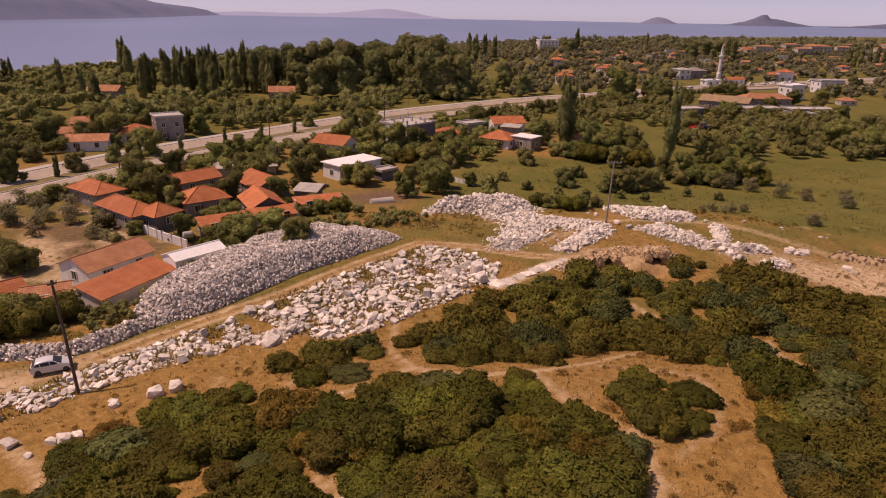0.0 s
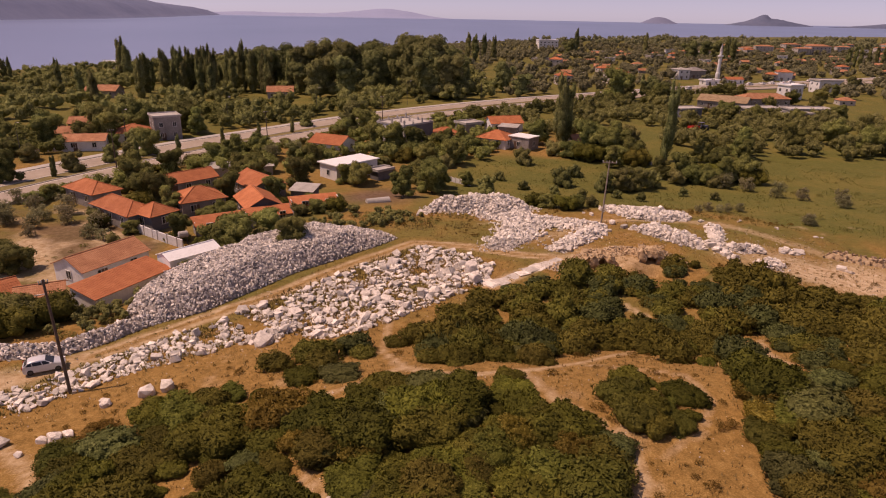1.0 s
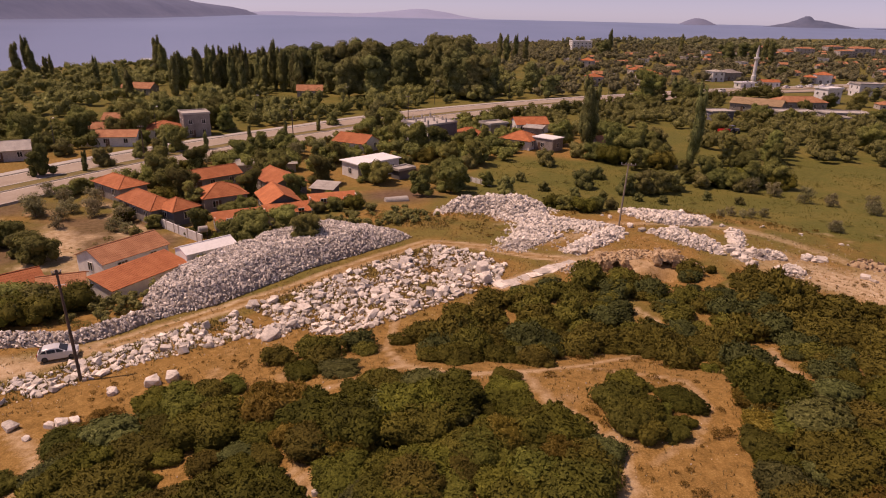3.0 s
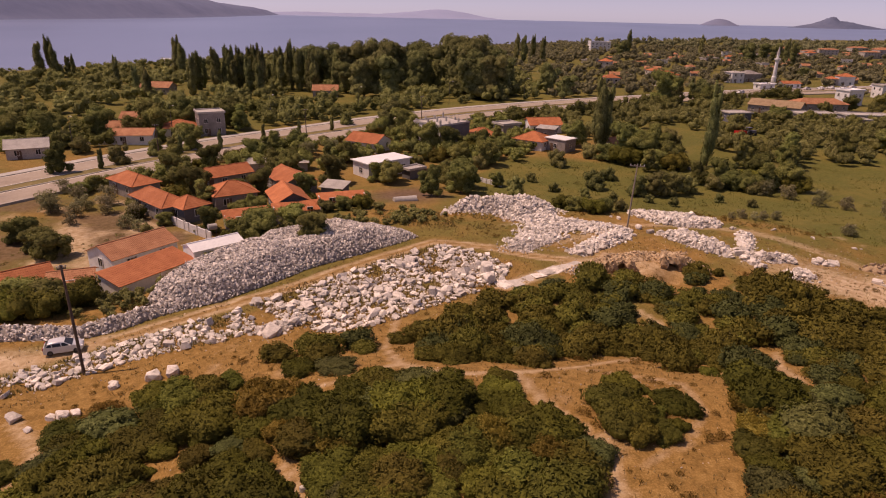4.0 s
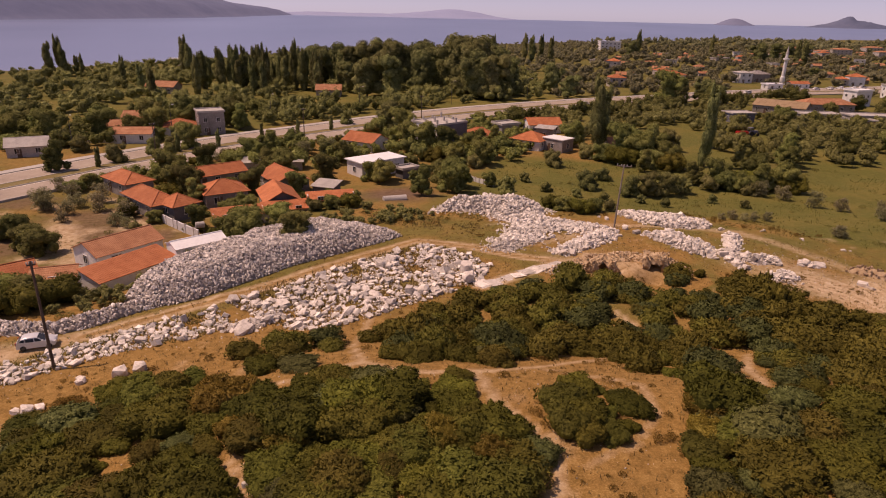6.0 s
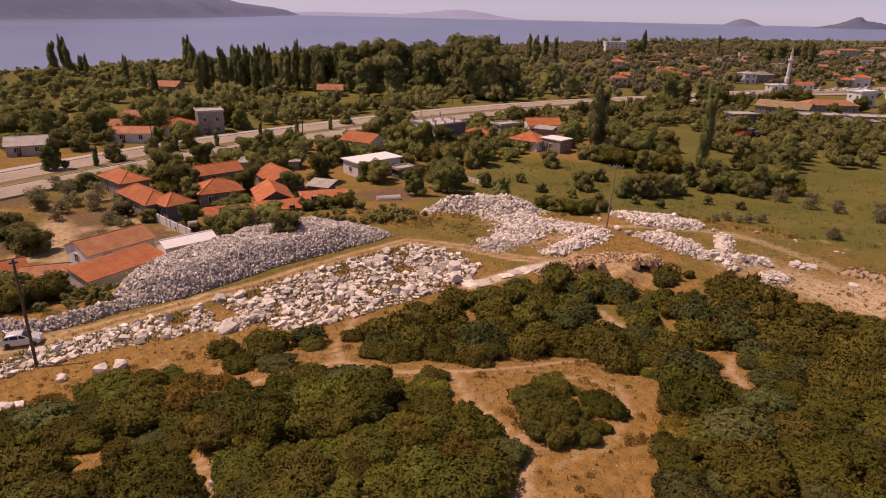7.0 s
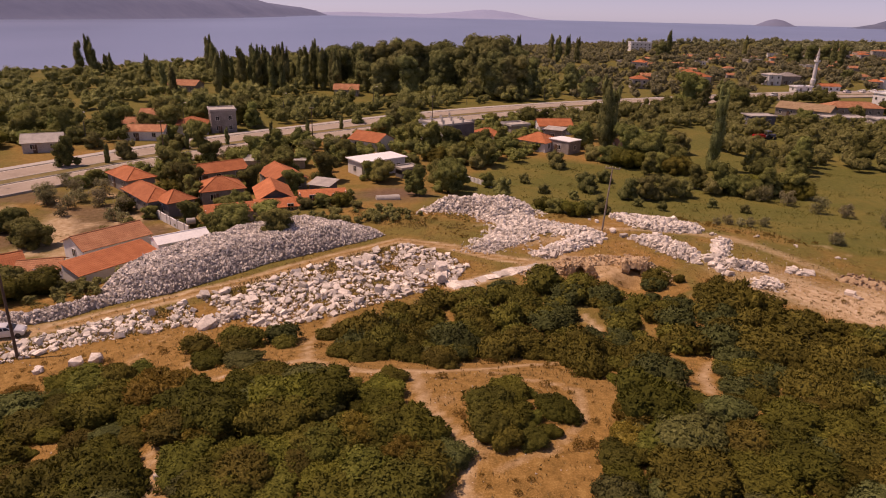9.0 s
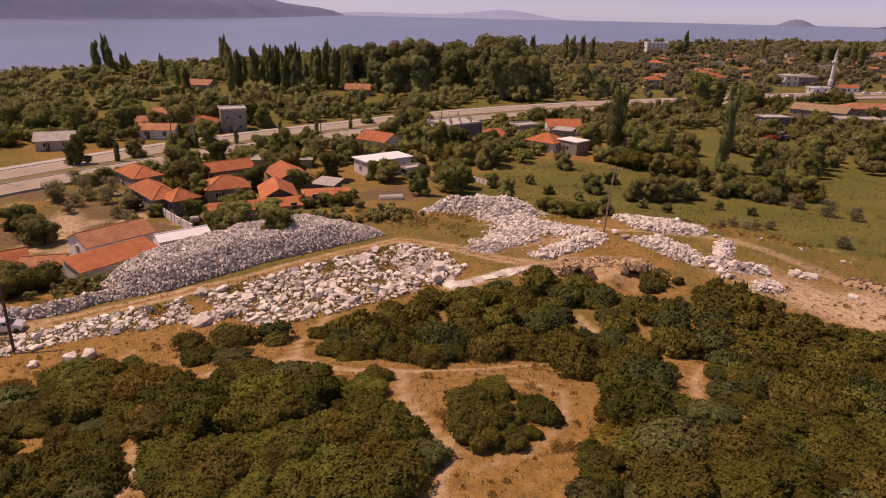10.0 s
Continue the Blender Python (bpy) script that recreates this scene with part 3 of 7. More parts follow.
ROAD_DRY = surface("verge_grass", [(0.10, 0.09, 0.03), (0.18, 0.14, 0.05), (0.26, 0.19, 0.08)], scale=0.5, fine=8, bump=0.4)
KERB = surface("kerb_stone", [(0.34, 0.31, 0.28), (0.44, 0.41, 0.37)], scale=1, bump=0.1)
MARKING = surface("road_paint", [(0.62, 0.60, 0.55), (0.72, 0.70, 0.66)], scale=2, bump=0.0)
ribbon("road", ROAD, -10.0, -1.9, -0.6, 0.30, ASPHALT, "pale worn asphalt carriageway of a main road", "road")
ribbon("road", ROAD, 1.9, 10.0, -0.6, 0.30, ASPHALT, "pale worn asphalt carriageway of a main road", "road")
ribbon("median", ROAD, -1.6, 1.6, -0.6, 0.38, ROAD_DRY, "dry grass median strip between carriageways", "median")
for o in (-1.9, 1.6, -10.3, 10.0):
    ribbon("kerb", ROAD, o, o + 0.3, -0.6, 0.44, KERB, "grey stone kerb along the main road", "kerb")
for o in (-9.7, -2.5, 2.3, 9.5):
    ribbon("trim_road_line", ROAD, o, o + 0.18, 0.0, 0.305, MARKING, "faded white road edge line", "road line")
ribbon("pavement", ROAD, -12.6, -10.3, -0.6, 0.42, CONCRETE, "pale concrete pavement beside the road", "pavement")

# ---- plants ----
rng = np.random.default_rng(11)


def leaf_quads(points, out, size, rng, flat=0.5):
    """Pointed leaf clusters facing roughly outwards."""
    n = len(points)
    nrm = out + rng.normal(0, flat, (n, 3))
    nrm /= np.linalg.norm(nrm, axis=1)[:, None] + 1e-9
    t = np.cross(nrm, rng.normal(0, 1, (n, 3)))
    t /= np.linalg.norm(t, axis=1)[:, None] + 1e-9
    b = np.cross(nrm, t)
    s = (size * rng.uniform(0.6, 1.35, n))[:, None]
    w = s * rng.uniform(0.45, 0.75, n)[:, None]
    return np.stack([points - t * s * 0.55 - b * w * 0.4, points - t * s * 0.25 + b * w * 0.7, points + t * s * 0.65], 1)


def lobed(lobes, n, rng, low=-0.35, fill=0.55):
    """Places and outward ways on the skins of a set of ellipsoids (x, y, z, rx, ry, rz)."""
    lobes = np.array(lobes, float)
    weight = (lobes[:, 3] * lobes[:, 5]) ** 1.0
    pick = rng.choice(len(lobes), n, p=weight / weight.sum())
    d = rng.normal(0, 1, (n, 3))
    d /= np.linalg.norm(d, axis=1)[:, None]
    d[:, 2] = np.where(d[:, 2] < low, -d[:, 2], d[:, 2])
    r = 1 - (1 - fill) * rng.random(n) ** 2.2
    r = r + 0.14 * np.sin(7 * d[:, 0] + 3 * pick) * np.sin(6 * d[:, 1] + pick) + rng.normal(0, 0.05, n)
    p = lobes[pick, :3] + d * r[:, None] * lobes[pick, 3:]
    return p, d


def ball(cuts):
    bm = bmesh.new()
    bmesh.ops.create_icosphere(bm, subdivisions=cuts, radius=1.0)
    tris = np.array([[v.co[:] for v in f.verts] for f in bm.faces])
    bm.free()
    return tris


BALL, ROUND_BALL = ball(1), ball(2)


def cores(mass, shrink, shape):
    """The dense leafy inside of a crown: a closed lump in each of its masses."""
    mass = np.array(mass, float)
    tris = np.concatenate([shape * m[3:] * shrink + m[:3] for m in mass])
    return tris, np.tile(shape.mean(1), (len(mass), 1))


def clumped(mass, n_clumps, clump, n, g, low=0.05, squash=0.85, between=0.45):
    """Leaf places on many small clumps that sit on the skin of larger masses (x, y, z, rx, ry, rz), and the ways they face."""
    mass = np.array(mass, float)
    weight = mass[:, 3] * mass[:, 5]
    pick = g.choice(len(mass), n_clumps, p=weight / weight.sum())
    d = g.normal(0, 1, (n_clumps, 3))
    d /= np.linalg.norm(d, axis=1)[:, None]
    d[:, 2] = np.where(d[:, 2] < -0.25, -d[:, 2], d[:, 2])
    mid = mass[pick, :3] + d * mass[pick, 3:] * g.uniform(0.84, 0.98, (n_clumps, 1))
    size = g.uniform(*clump, n_clumps)
    of = g.choice(n_clumps, n, p=size ** 2 / (size ** 2).sum())
    e = g.normal(0, 1, (n, 3)) + d[of] * 0.9
    e /= np.linalg.norm(e, axis=1)[:, None]
    p = mid[of] + e * (size[of] * g.uniform(0.72, 1.05, n))[:, None] * (1, 1, squash)
    way = e * 0.65 + d[of] * 0.55
    # leaves of the mass itself close the hollows between the clumps
    m = int(between * n)
    of = g.choice(len(mass), m, p=weight / weight.sum())
    e = g.normal(0, 1, (m, 3))
    e /= np.linalg.norm(e, axis=1)[:, None]
    e[:, 2] = np.where(e[:, 2] < -0.3, -e[:, 2], e[:, 2])
    p[:m] = mass[of, :3] + e * mass[of, 3:] * g.uniform(0.88, 1.05, (m, 1))
    way[:m] = e
    mix = g.permutation(n)
    p, way = p[mix], way[mix]
    keep = p[:, 2] > low
    return p[keep], way[keep]


def shrub_mesh(seed, leaves_n=1500, size=0.17, material=SHRUB_LEAVES, clumps=40, clump=(0.18, 0.36), spiky=0.3, shape=ROUND_BALL):
    """The leaves of a shrub about one metre in radius: its mesh, or without a material the leaves alone, the ways they face and how many lie outside."""
    g = np.random.default_rng(seed)
    mass = [(0, 0, 0.25, 0.85, 0.85, 0.75)]
    for k in range(g.integers(4, 7)):
        a, r, q = g.uniform(0, 6.28), g.uniform(0.25, 0.75), g.uniform(0.35, 0.6)
        mass.append((r * math.cos(a), r * math.sin(a), g.uniform(0.25, 0.6), q, q, q * g.uniform(0.8, 1.1)))
    p, d = clumped(mass, clumps, clump, leaves_n, g)
    k = int((1 - spiky) * len(p))
    inner, faced = cores(mass, 0.86 if shape is ROUND_BALL else 0.8, shape)
    outer = len(p)
    tips = np.concatenate([leaf_quads(p[:k], d[:k], size, g, 0.35), sprigs(p[k:], d[k:], size * 1.3, g), inner])
    d = np.concatenate([d, faced])
    return quads_mesh("crown", tips, material, d) if material else (tips, d, outer)


def sprigs(points, out, size, rng, rise=0.35, thin=0.5):
    """Narrow twig tips that point outwards and up."""
    n = len(points)
    t = out * 0.6 + (0, 0, rise) + rng.normal(0, 0.6, (n, 3))
    t /= np.linalg.norm(t, axis=1)[:, None] + 1e-9
    b = np.cross(t, out + rng.normal(0, 0.9, (n, 3)))
    b /= np.linalg.norm(b, axis=1)[:, None] + 1e-9
    s = (size * rng.uniform(0.6, 1.4, n))[:, None]
    return np.stack([points - t * s * 0.5 - b * s * thin * 0.5, points - t * s * 0.4 + b * s * thin * 0.5, points + t * s * 0.6], 1)


def grown(name, label, category, crown_points, trunk_lines, leaf, material, bark=BARK, group="", flat=0.4, seed=0, mass=None):
    """A plant that stands at the origin: trunk and limbs in one mesh, crown of leaves in the other."""
    t = thing(name, pose(0, 0, 0), label, category, group)
    bm = bmesh.new()
    for pts, radii in trunk_lines:
        tube(bm, pts, radii, 6)
    part("trunk", bm, bark, t)
    p, d = crown_points
    tips = leaf_quads(p, d + (0, 0, 0.3), leaf, np.random.default_rng(seed), flat)
    if mass is not None:
        inner, faced = cores(mass, 0.8, ROUND_BALL)
        tips, d = np.concatenate([tips, inner]), np.concatenate([d, faced])
    part("crown", quads_mesh("crown", tips, material, d + (0, 0, 0.1)), None, t)
    return t


def broad_tree(seed, h=7.0, r=3.0, n=6200, leaf=0.28, material=TREE_LEAVES, label="leafy dark green broad-crowned tree", open_crown=0.75, bare=0.12):
    g = np.random.default_rng(seed)
    lobes, lines = [], []
    top = h * bare
    lines.append(([(0, 0, -0.4), (0.1, 0, top * 0.5), (0.0, 0.1, top), (0.1, 0, h * 0.7)], [0.035 * h, 0.028 * h, 0.022 * h, 0.008 * h]))
    for k in range(13):
        a = 2.4 * k + g.uniform(-0.4, 0.4)
        q = r * g.uniform(0.3, 0.86)
        z = h * (g.uniform(bare + 0.1, 0.86) if k > 2 else g.uniform(0.12, 0.35))
        s = r * g.uniform(0.26, 0.5)
        lobes.append((q * math.cos(a), q * math.sin(a), z, s * g.uniform(0.85, 1.25), s, s * g.uniform(0.7, 1.15)))
        if k < 6:
            lines.append(([(0, 0, top * g.uniform(0.7, 1.1)), (q * 0.45 * math.cos(a), q * 0.45 * math.sin(a), (top + z) * 0.5), (q * math.cos(a), q * math.sin(a), z)], [0.016 * h, 0.011 * h, 0.004 * h]))
    lobes.append((g.uniform(-0.2, 0.2) * r, g.uniform(-0.2, 0.2) * r, h * 0.8, r * 0.42, r * 0.38, h * 0.2))
    lobes.append((0, 0, h * 0.46, r * 0.66, r * 0.6, h * 0.38))
    lobes.append((0, 0, h * 0.24, r * 0.55, r * 0.6, h * 0.22))
    if open_crown < 0.5:
        crown = lobed(lobes, n, g, low=-0.8, fill=open_crown)
    else:
        crown = clumped(lobes, 150, (0.08 * r, 0.18 * r), n, g, top * 0.4, between=0.5)
    return grown("tree", label, "tree", crown, lines, leaf, material, seed=seed, mass=lobes if open_crown >= 0.5 else None)


def poplar(seed, h=16.0, r=2.5, n=4600, leaf=0.42):
    g = np.random.default_rng(seed)
    lobes, lines = [], [([(0, 0, -0.5), (0, 0, h * 0.4), (0.1, 0, h * 0.9)], [0.28, 0.2, 0.04])]
    lobes.append((0, 0, h * 0.5, r * 0.55, r * 0.55, h * 0.47))
    for k in range(16):
        z = h * (0.1 + 0.86 * k / 15)
        w = r * (0.8 + 0.2 * math.sin(math.pi * min(1, 0.2 + 0.85 * k / 15))) * g.uniform(0.8, 1.1) * (1 if k < 14 else 0.7)
        a = g.uniform(0, 6.28)
        lobes.append((0.35 * r * math.cos(a), 0.35 * r * math.sin(a), z, w * 0.5, w * 0.5, h * 0.15))
        if k % 2:
            lines.append(([(0, 0, z - 1.5), (0.3 * math.cos(a), 0.3 * math.sin(a), z - 0.4), (0.6 * math.cos(a), 0.6 * math.sin(a), z + 1)], [0.08, 0.05, 0.02]))
    return grown("poplar", "tall narrow dark green poplar", "tree", lobed(lobes, n, g, low=-0.9, fill=0.88), lines, leaf, POPLAR_LEAVES, seed=seed, mass=lobes)


made_plants = {}


def plant(kind, x, y, s=1.0, turn=None, tall=1.0, up=0.0):
    """Builds a plant of its kind, or a copy of it, on the ground."""
    turn = rng.uniform(0, 360) if turn is None else turn
    m = pose(x, y, gz(x, y) - 0.05 + up, 0, 0, turn) @ Matrix.Diagonal((s, s, s * tall, 1))
    if kind not in made_plants:
        made_plants[kind] = PLANTS[kind]()
        made_plants[kind].matrix_world = m
        return made_plants[kind]
    ob = made_plants[kind]
    c = copy_thing(ob, Matrix.Identity(4))
    c.matrix_basis = m
    return c


PLANTS = {
    "broad_a": lambda: broad_tree(1), "broad_b": lambda: broad_tree(2, 6.5, 3.2), "broad_c": lambda: broad_tree(3, 7.5, 2.7),
    "light_a": lambda: broad_tree(4, 5.0, 2.4, 3000, 0.24, WOOD_LEAVES, "light green orchard tree", 0.55, 0.02),
    "light_b": lambda: broad_tree(5, 4.2, 2.2, 2700, 0.24, WOOD_LEAVES, "light green orchard tree", 0.55, 0.02),
    "olive_a": lambda: broad_tree(6, 4.0, 2.0, 1200, 0.30, OLIVE_LEAVES, "small grey-green olive tree", 0.3, 0.22),
    "olive_b": lambda: broad_tree(7, 3.4, 1.8, 900, 0.30, OLIVE_LEAVES, "thin grey-green olive tree", 0.3, 0.22),
    "bush_a": lambda: broad_tree(21, 3.0, 2.1, 4200, 0.20, TREE_LEAVES, "large rounded dark green bush", 0.8, 0.02),
    "bush_b": lambda: broad_tree(22, 2.6, 2.3, 4200, 0.20, SHRUB_LEAVES, "large rounded olive green bush", 0.8, 0.02),
    "bush_c": lambda: broad_tree(23, 2.2, 1.6, 2600, 0.2, WOOD_LEAVES, "leafy light green bush", 0.75, 0.02),
    "big_a": lambda: broad_tree(8, 16, 6.2, 9000, 0.52, POPLAR_LEAVES, "very tall dense dark green tree", 0.6, 0.12),
    "big_b": lambda: broad_tree(9, 15, 5.2, 8500, 0.5, POPLAR_LEAVES, "very tall dense dark green tree", 0.6, 0.12),
    "poplar_a": lambda: poplar(10, 16, 2.3), "poplar_b": lambda: poplar(12, 15, 2.8), "poplar_c": lambda: poplar(13, 17, 2.1),
}

# shrubs of the hillside, by stretches of cover
COVER = {
    "west": [(-26.2, 36.9), (-25.2, 39.5), (-21.6, 41.6), (-18.6, 43.4), (-12.5, 43.8), (-8, 40.0), (-5.7, 38.9), (-5.4, 34.1), (-5.5, 26.0), (-28.4, 27.0)],
    "patch": [(-12.8, 46.8), (-11.8, 50.3), (-8.2, 52.8), (-5.4, 53.8), (-4.6, 48.8), (-5.9, 44.2), (-9.2, 43.6)],
    "middle": [(-4.5, 38.9), (-3.0, 40.7), (0.3, 42.1), (3.6, 41.1), (7.0, 41.7), (8.2, 39.7), (7.8, 37.1), (5.3, 33.5), (2.5, 26.0), (-5.2, 26.0), (-5.4, 34.1), (-2.4, 37.1)],
    "low": [(5.6, 33.5), (8.1, 35.3), (10.5, 34.6), (12.2, 33.0), (12.0, 30.9), (10.5, 26.9), (3.2, 26.9), (4.0, 31.4)],
    "ring": [(14.3, 38.9), (16.1, 41.2), (18.6, 41.2), (19.4, 39.4), (18.6, 35.6), (16.6, 34.4), (14.4, 36.2)],
    "slope": [(-2.4, 55.2), (0.2, 60.4), (4.6, 64.4), (6.8, 66.8), (10.6, 69.6), (14.5, 71.6), (19.5, 73.6), (24.5, 74.0), (27.3, 73.0), (28.4, 68.6), (30.2, 71.0), (34.3, 80.6), (38.6, 79.4), (43.0, 74.4), (46.0, 69.0), (57, 64.0), (63, 63), (52, 24), (22.4, 25.9), (21.9, 31.7), (23.0, 36.3), (25.0, 41.3), (23.5, 45.9), (19.6, 50.6), (18.4, 53.1), (12, 50), (9.3, 46.0), (7.0, 47.9), (0.8, 46.7)],
}
SHRUBS = (  # leaves, their size, material, clumps, their size, share of twig tips, label
    (6400, 0.085, SHRUB_LEAVES, 110, (0.08, 0.16), 0.7, "dense dark olive evergreen shrub on the dry hillside"), (6400, 0.085, SHRUB_LEAVES, 80, (0.10, 0.21), 0.5, "dense dark olive evergreen shrub on the dry hillside"),
    (6400, 0.085, SHRUB_LEAVES, 120, (0.07, 0.15), 0.75, "dense dark olive evergreen shrub on the dry hillside"), (5200, 0.10, PALE_SHRUB, 60, (0.13, 0.25), 0.1, "rounded grey-green leafy shrub among darker ones"),
    (5600, 0.095, BRIGHT_SHRUB, 66, (0.12, 0.24), 0.2, "rounded fresh green leafy shrub on the hillside"), (5200, 0.10, PALE_SHRUB, 74, (0.11, 0.21), 0.1, "rounded grey-green leafy shrub among darker ones"),
    (6400, 0.085, BROWN_SHRUB, 110, (0.08, 0.16), 0.75, "brownish olive heath-like shrub on the hillside"), (6400, 0.085, BROWN_SHRUB, 90, (0.09, 0.19), 0.65, "brownish olive heath-like shrub on the hillside"),
    (3000, 0.09, DRY_SHRUB, 40, (0.12, 0.24), 0.6, "half-dry yellow-orange shrub beside green ones"))
shrub_kinds = []
for k, (n, leaf, material, clumps, clump, spiky, label) in enumerate(SHRUBS):
    crown = shrub_mesh(100 + k, n, leaf, material, clumps, clump, spiky)
    bm = bmesh.new()
    tube(bm, [(0, 0, -0.2), (0.05, 0, 0.2), (0.12, 0.06, 0.8)], [0.05, 0.04, 0.012], 6)
    for j in range(6):
        a, r = 1.05 * j + 0.3 * k, 0.35 + 0.07 * (j % 3)
        tube(bm, [(0.03, 0, 0.05), (0.5 * r * math.cos(a), 0.5 * r * math.sin(a), 0.3), (r * math.cos(a), r * math.sin(a), 0.75)], [0.03, 0.02, 0.01], 5)
    stem = bpy.data.meshes.new("stem")
    bm.to_mesh(stem)
    bm.free()
    stem.materials.append(BARK)
    shrub_kinds.append((crown, stem, label))
far_kinds, far_ways, tuft_kinds = [], [], []
for k in range(10):
    tips, ways, outer = shrub_mesh(140 + k, *((2600, 0.105) if k < 5 else (1300, 0.155)), None, 70, (0.11, 0.22), 0.5, BALL)
    far_kinds.append(tips)
    far_ways.append(ways)
    tuft_kinds.append(tips[:outer])
growth = []
for poly in COVER.values():
    for x, y in scatter(poly, 900, lambda x, y: (1.66 + 0.42 * lattice(x / 4, y / 4, 9)) * (0.8 if poly is COVER["ring"] else 1), rng):
        away = float(to_lines(x, y, PATHS))
        edge = float(depth_in(x, y, poly))
        if away < 0.75 or (x < -18 and y > 41.8) or rng.random() < 0.01 or float(to_lines(x, y, PATHS[6:])) < 1.5:
            continue
        s = rng.choice([0.55, 0.9, 1.2, 1.55, 1.9], p=[0.18, 0.26, 0.28, 0.19, 0.09]) * rng.uniform(0.9, 1.12)
        s = min(s, max(0.42, min((away - 0.15) / 1.3, (edge + 1.4) / 1.2)))
        growth.append((x, y, s, s * rng.uniform(0.7, 1.12) * (0.8 if poly is COVER["patch"] else 1)))
growth.sort(key=lambda q: q[1] + 0.25 * abs(q[0] - 12))
for x, y, s, h in growth[:300]:
    wide = 1.3 if 13 < x < 24 else 1.42
    ring = 13 < x < 20.5 and 35 < y < 42
    # kinds grow in drifts
    drift = float(lattice(x / 5.5, y / 5.5, 131))
    odds = [0.25, 0.2, 0.25, 0.05, 0.1, 0.04, 0.06, 0.03, 0.02] if drift < -0.1 else [0.08, 0.08, 0.08, 0.22, 0.2, 0.2, 0.05, 0.05, 0.04] if drift > 0.35 else [0.14, 0.12, 0.12, 0.06, 0.1, 0.06, 0.2, 0.15, 0.05]
    crown, stem, label = shrub_kinds[(0, 1, 4)[int(x) % 3] if ring else int(rng.choice(9, p=odds))]
    t = thing("shrub", pose(x, y, gz(x, y) - 0.08, rng.uniform(-6, 6), rng.uniform(-6, 6), rng.uniform(0, 360)) @ Matrix.Diagonal((s * wide, s * wide, h * 1.1, 1)), label, "shrub", "hillside shrubs")
    part("crown", crown, None, t)
    part("stem", stem, None, t)
for tone, material in enumerate((SHRUB_LEAVES, BROWN_SHRUB, PALE_SHRUB, BRIGHT_SHRUB)):
    quads, ways = [], []
    for x, y, s, h in growth[300:]:
        if int(2 + 2.6 * float(lattice(x / 6, y / 6, 137)) + rng.uniform(-0.9, 0.9)) % 4 != tone:
            continue
        a, k = rng.uniform(0, 6.28), rng.integers(5) + (5 if y > 60 or x > 56 or x < -27 else 0)
        turn = np.array(((math.cos(a), math.sin(a), 0), (-math.sin(a), math.cos(a), 0), (0, 0, 1)))
        quads.append(far_kinds[k] @ turn * (s * 1.32, s * 1.32, h * rng.uniform(0.95, 1.5)) + (x, y, gz(x, y) - 0.08))
        ways.append(far_ways[k] @ turn)
    tagged(part("shrub_thicket", quads_mesh("shrub_thicket", np.concatenate(quads), material, np.concatenate(ways)), None), "dense thicket of evergreen shrubs on the slope", "shrubs", kind="stuff")
BARE = [[(-27, 36), (-24, 41), (-20, 46), (-13, 46), (-6, 43), (0, 44), (-3, 57), (-12, 56), (-30, 43)], [(8, 44), (13, 50), (20, 52), (24, 46), (23, 36), (20, 28), (11, 28), (14, 33), (10, 38)], [(-4, 56), (2, 62), (8, 69), (20, 74), (34, 79), (48, 74), (60, 70), (62, 78), (46, 80), (30, 78), (12, 74), (0, 63)], [(-6, 90), (8, 88.5), (11, 97), (2, 101), (-10, 99)], [(16, 101), (20, 106), (30, 109.5), (50, 108), (63, 99), (60, 96), (48, 104), (30, 105)], [(46, 101), (50, 104), (60, 99), (60, 96)]]
dry = []
for poly in BARE:
    for x, y in scatter(poly, 130, 0.9, rng):
        if to_lines(x, y, PATHS) > 0.5 and lattice(x / 2.2, y / 2.2, 6) > -0.1:
            s = rng.choice([0.1, 0.16, 0.26, 0.46], p=[0.3, 0.3, 0.27, 0.13])
            dry.append(tuft_kinds[5 + rng.integers(5)][::4] * (s * 1.2, s * 1.2, s * 0.9) + (x, y, gz(x, y) - 0.02))
tagged(part("dry_scrub", quads_mesh("dry_scrub", np.concatenate(dry), DRY_SHRUB), None), "low dry yellow scrub along the paths", "scrub", kind="stuff")

# ---- marble blocks and rubble ----
stone_rng = np.random.default_rng(5)


def hull_mesh(name, pts, material):
    bm = bmesh.new()
    for p in pts:
        bm.verts.new(p)
    r = bmesh.ops.convex_hull(bm, input=bm.verts)
    bmesh.ops.delete(bm, geom=[g for g in r["geom_interior"] if isinstance(g, bmesh.types.BMVert)], context="VERTS")
    data = bpy.data.meshes.new(name)
    bm.to_mesh(data)
    bm.free()
    data.materials.append(material)
    return data


def block_points(g, l, w, h, chip=0.16):
    """A rough-hewn block with knocked-off corners, standing on z = 0."""
    pts = []
    lean = g.normal(0, 0.16, 2)
    for sx in (-1, 1):
        for sy in (-1, 1):
            for sz in (0, 1):
                for k in range(2):
                    c = 1 - chip * g.random(3) * (1.6 if g.random() < 0.35 else 0.7)
                    pts.append((sx * l / 2 * c[0] + lean[0] * sz * h, sy * w / 2 * c[1] + lean[1] * sz * h, h * (sz * c[2] if sz else 0.04 * g.random())))
    return pts


def boulder_points(g, l, w, h):
    """An irregular broken block."""
    d = g.normal(0, 1, (26, 3))
    d /= (np.abs(d) ** 5).sum(1, keepdims=True) ** 0.2
    d *= g.uniform(0.8, 1.03, (26, 1))
    return d * (l / 2, w / 2, h / 2) + (0, 0, h * 0.42)


def pebble_points(g, n=11):
    d = g.normal(0, 1, (n, 3))
    d /= np.linalg.norm(d, axis=1)[:, None]
    return d * g.uniform(0.75, 1.1, (n, 1)) * np.array((0.5, 0.38, 0.30))


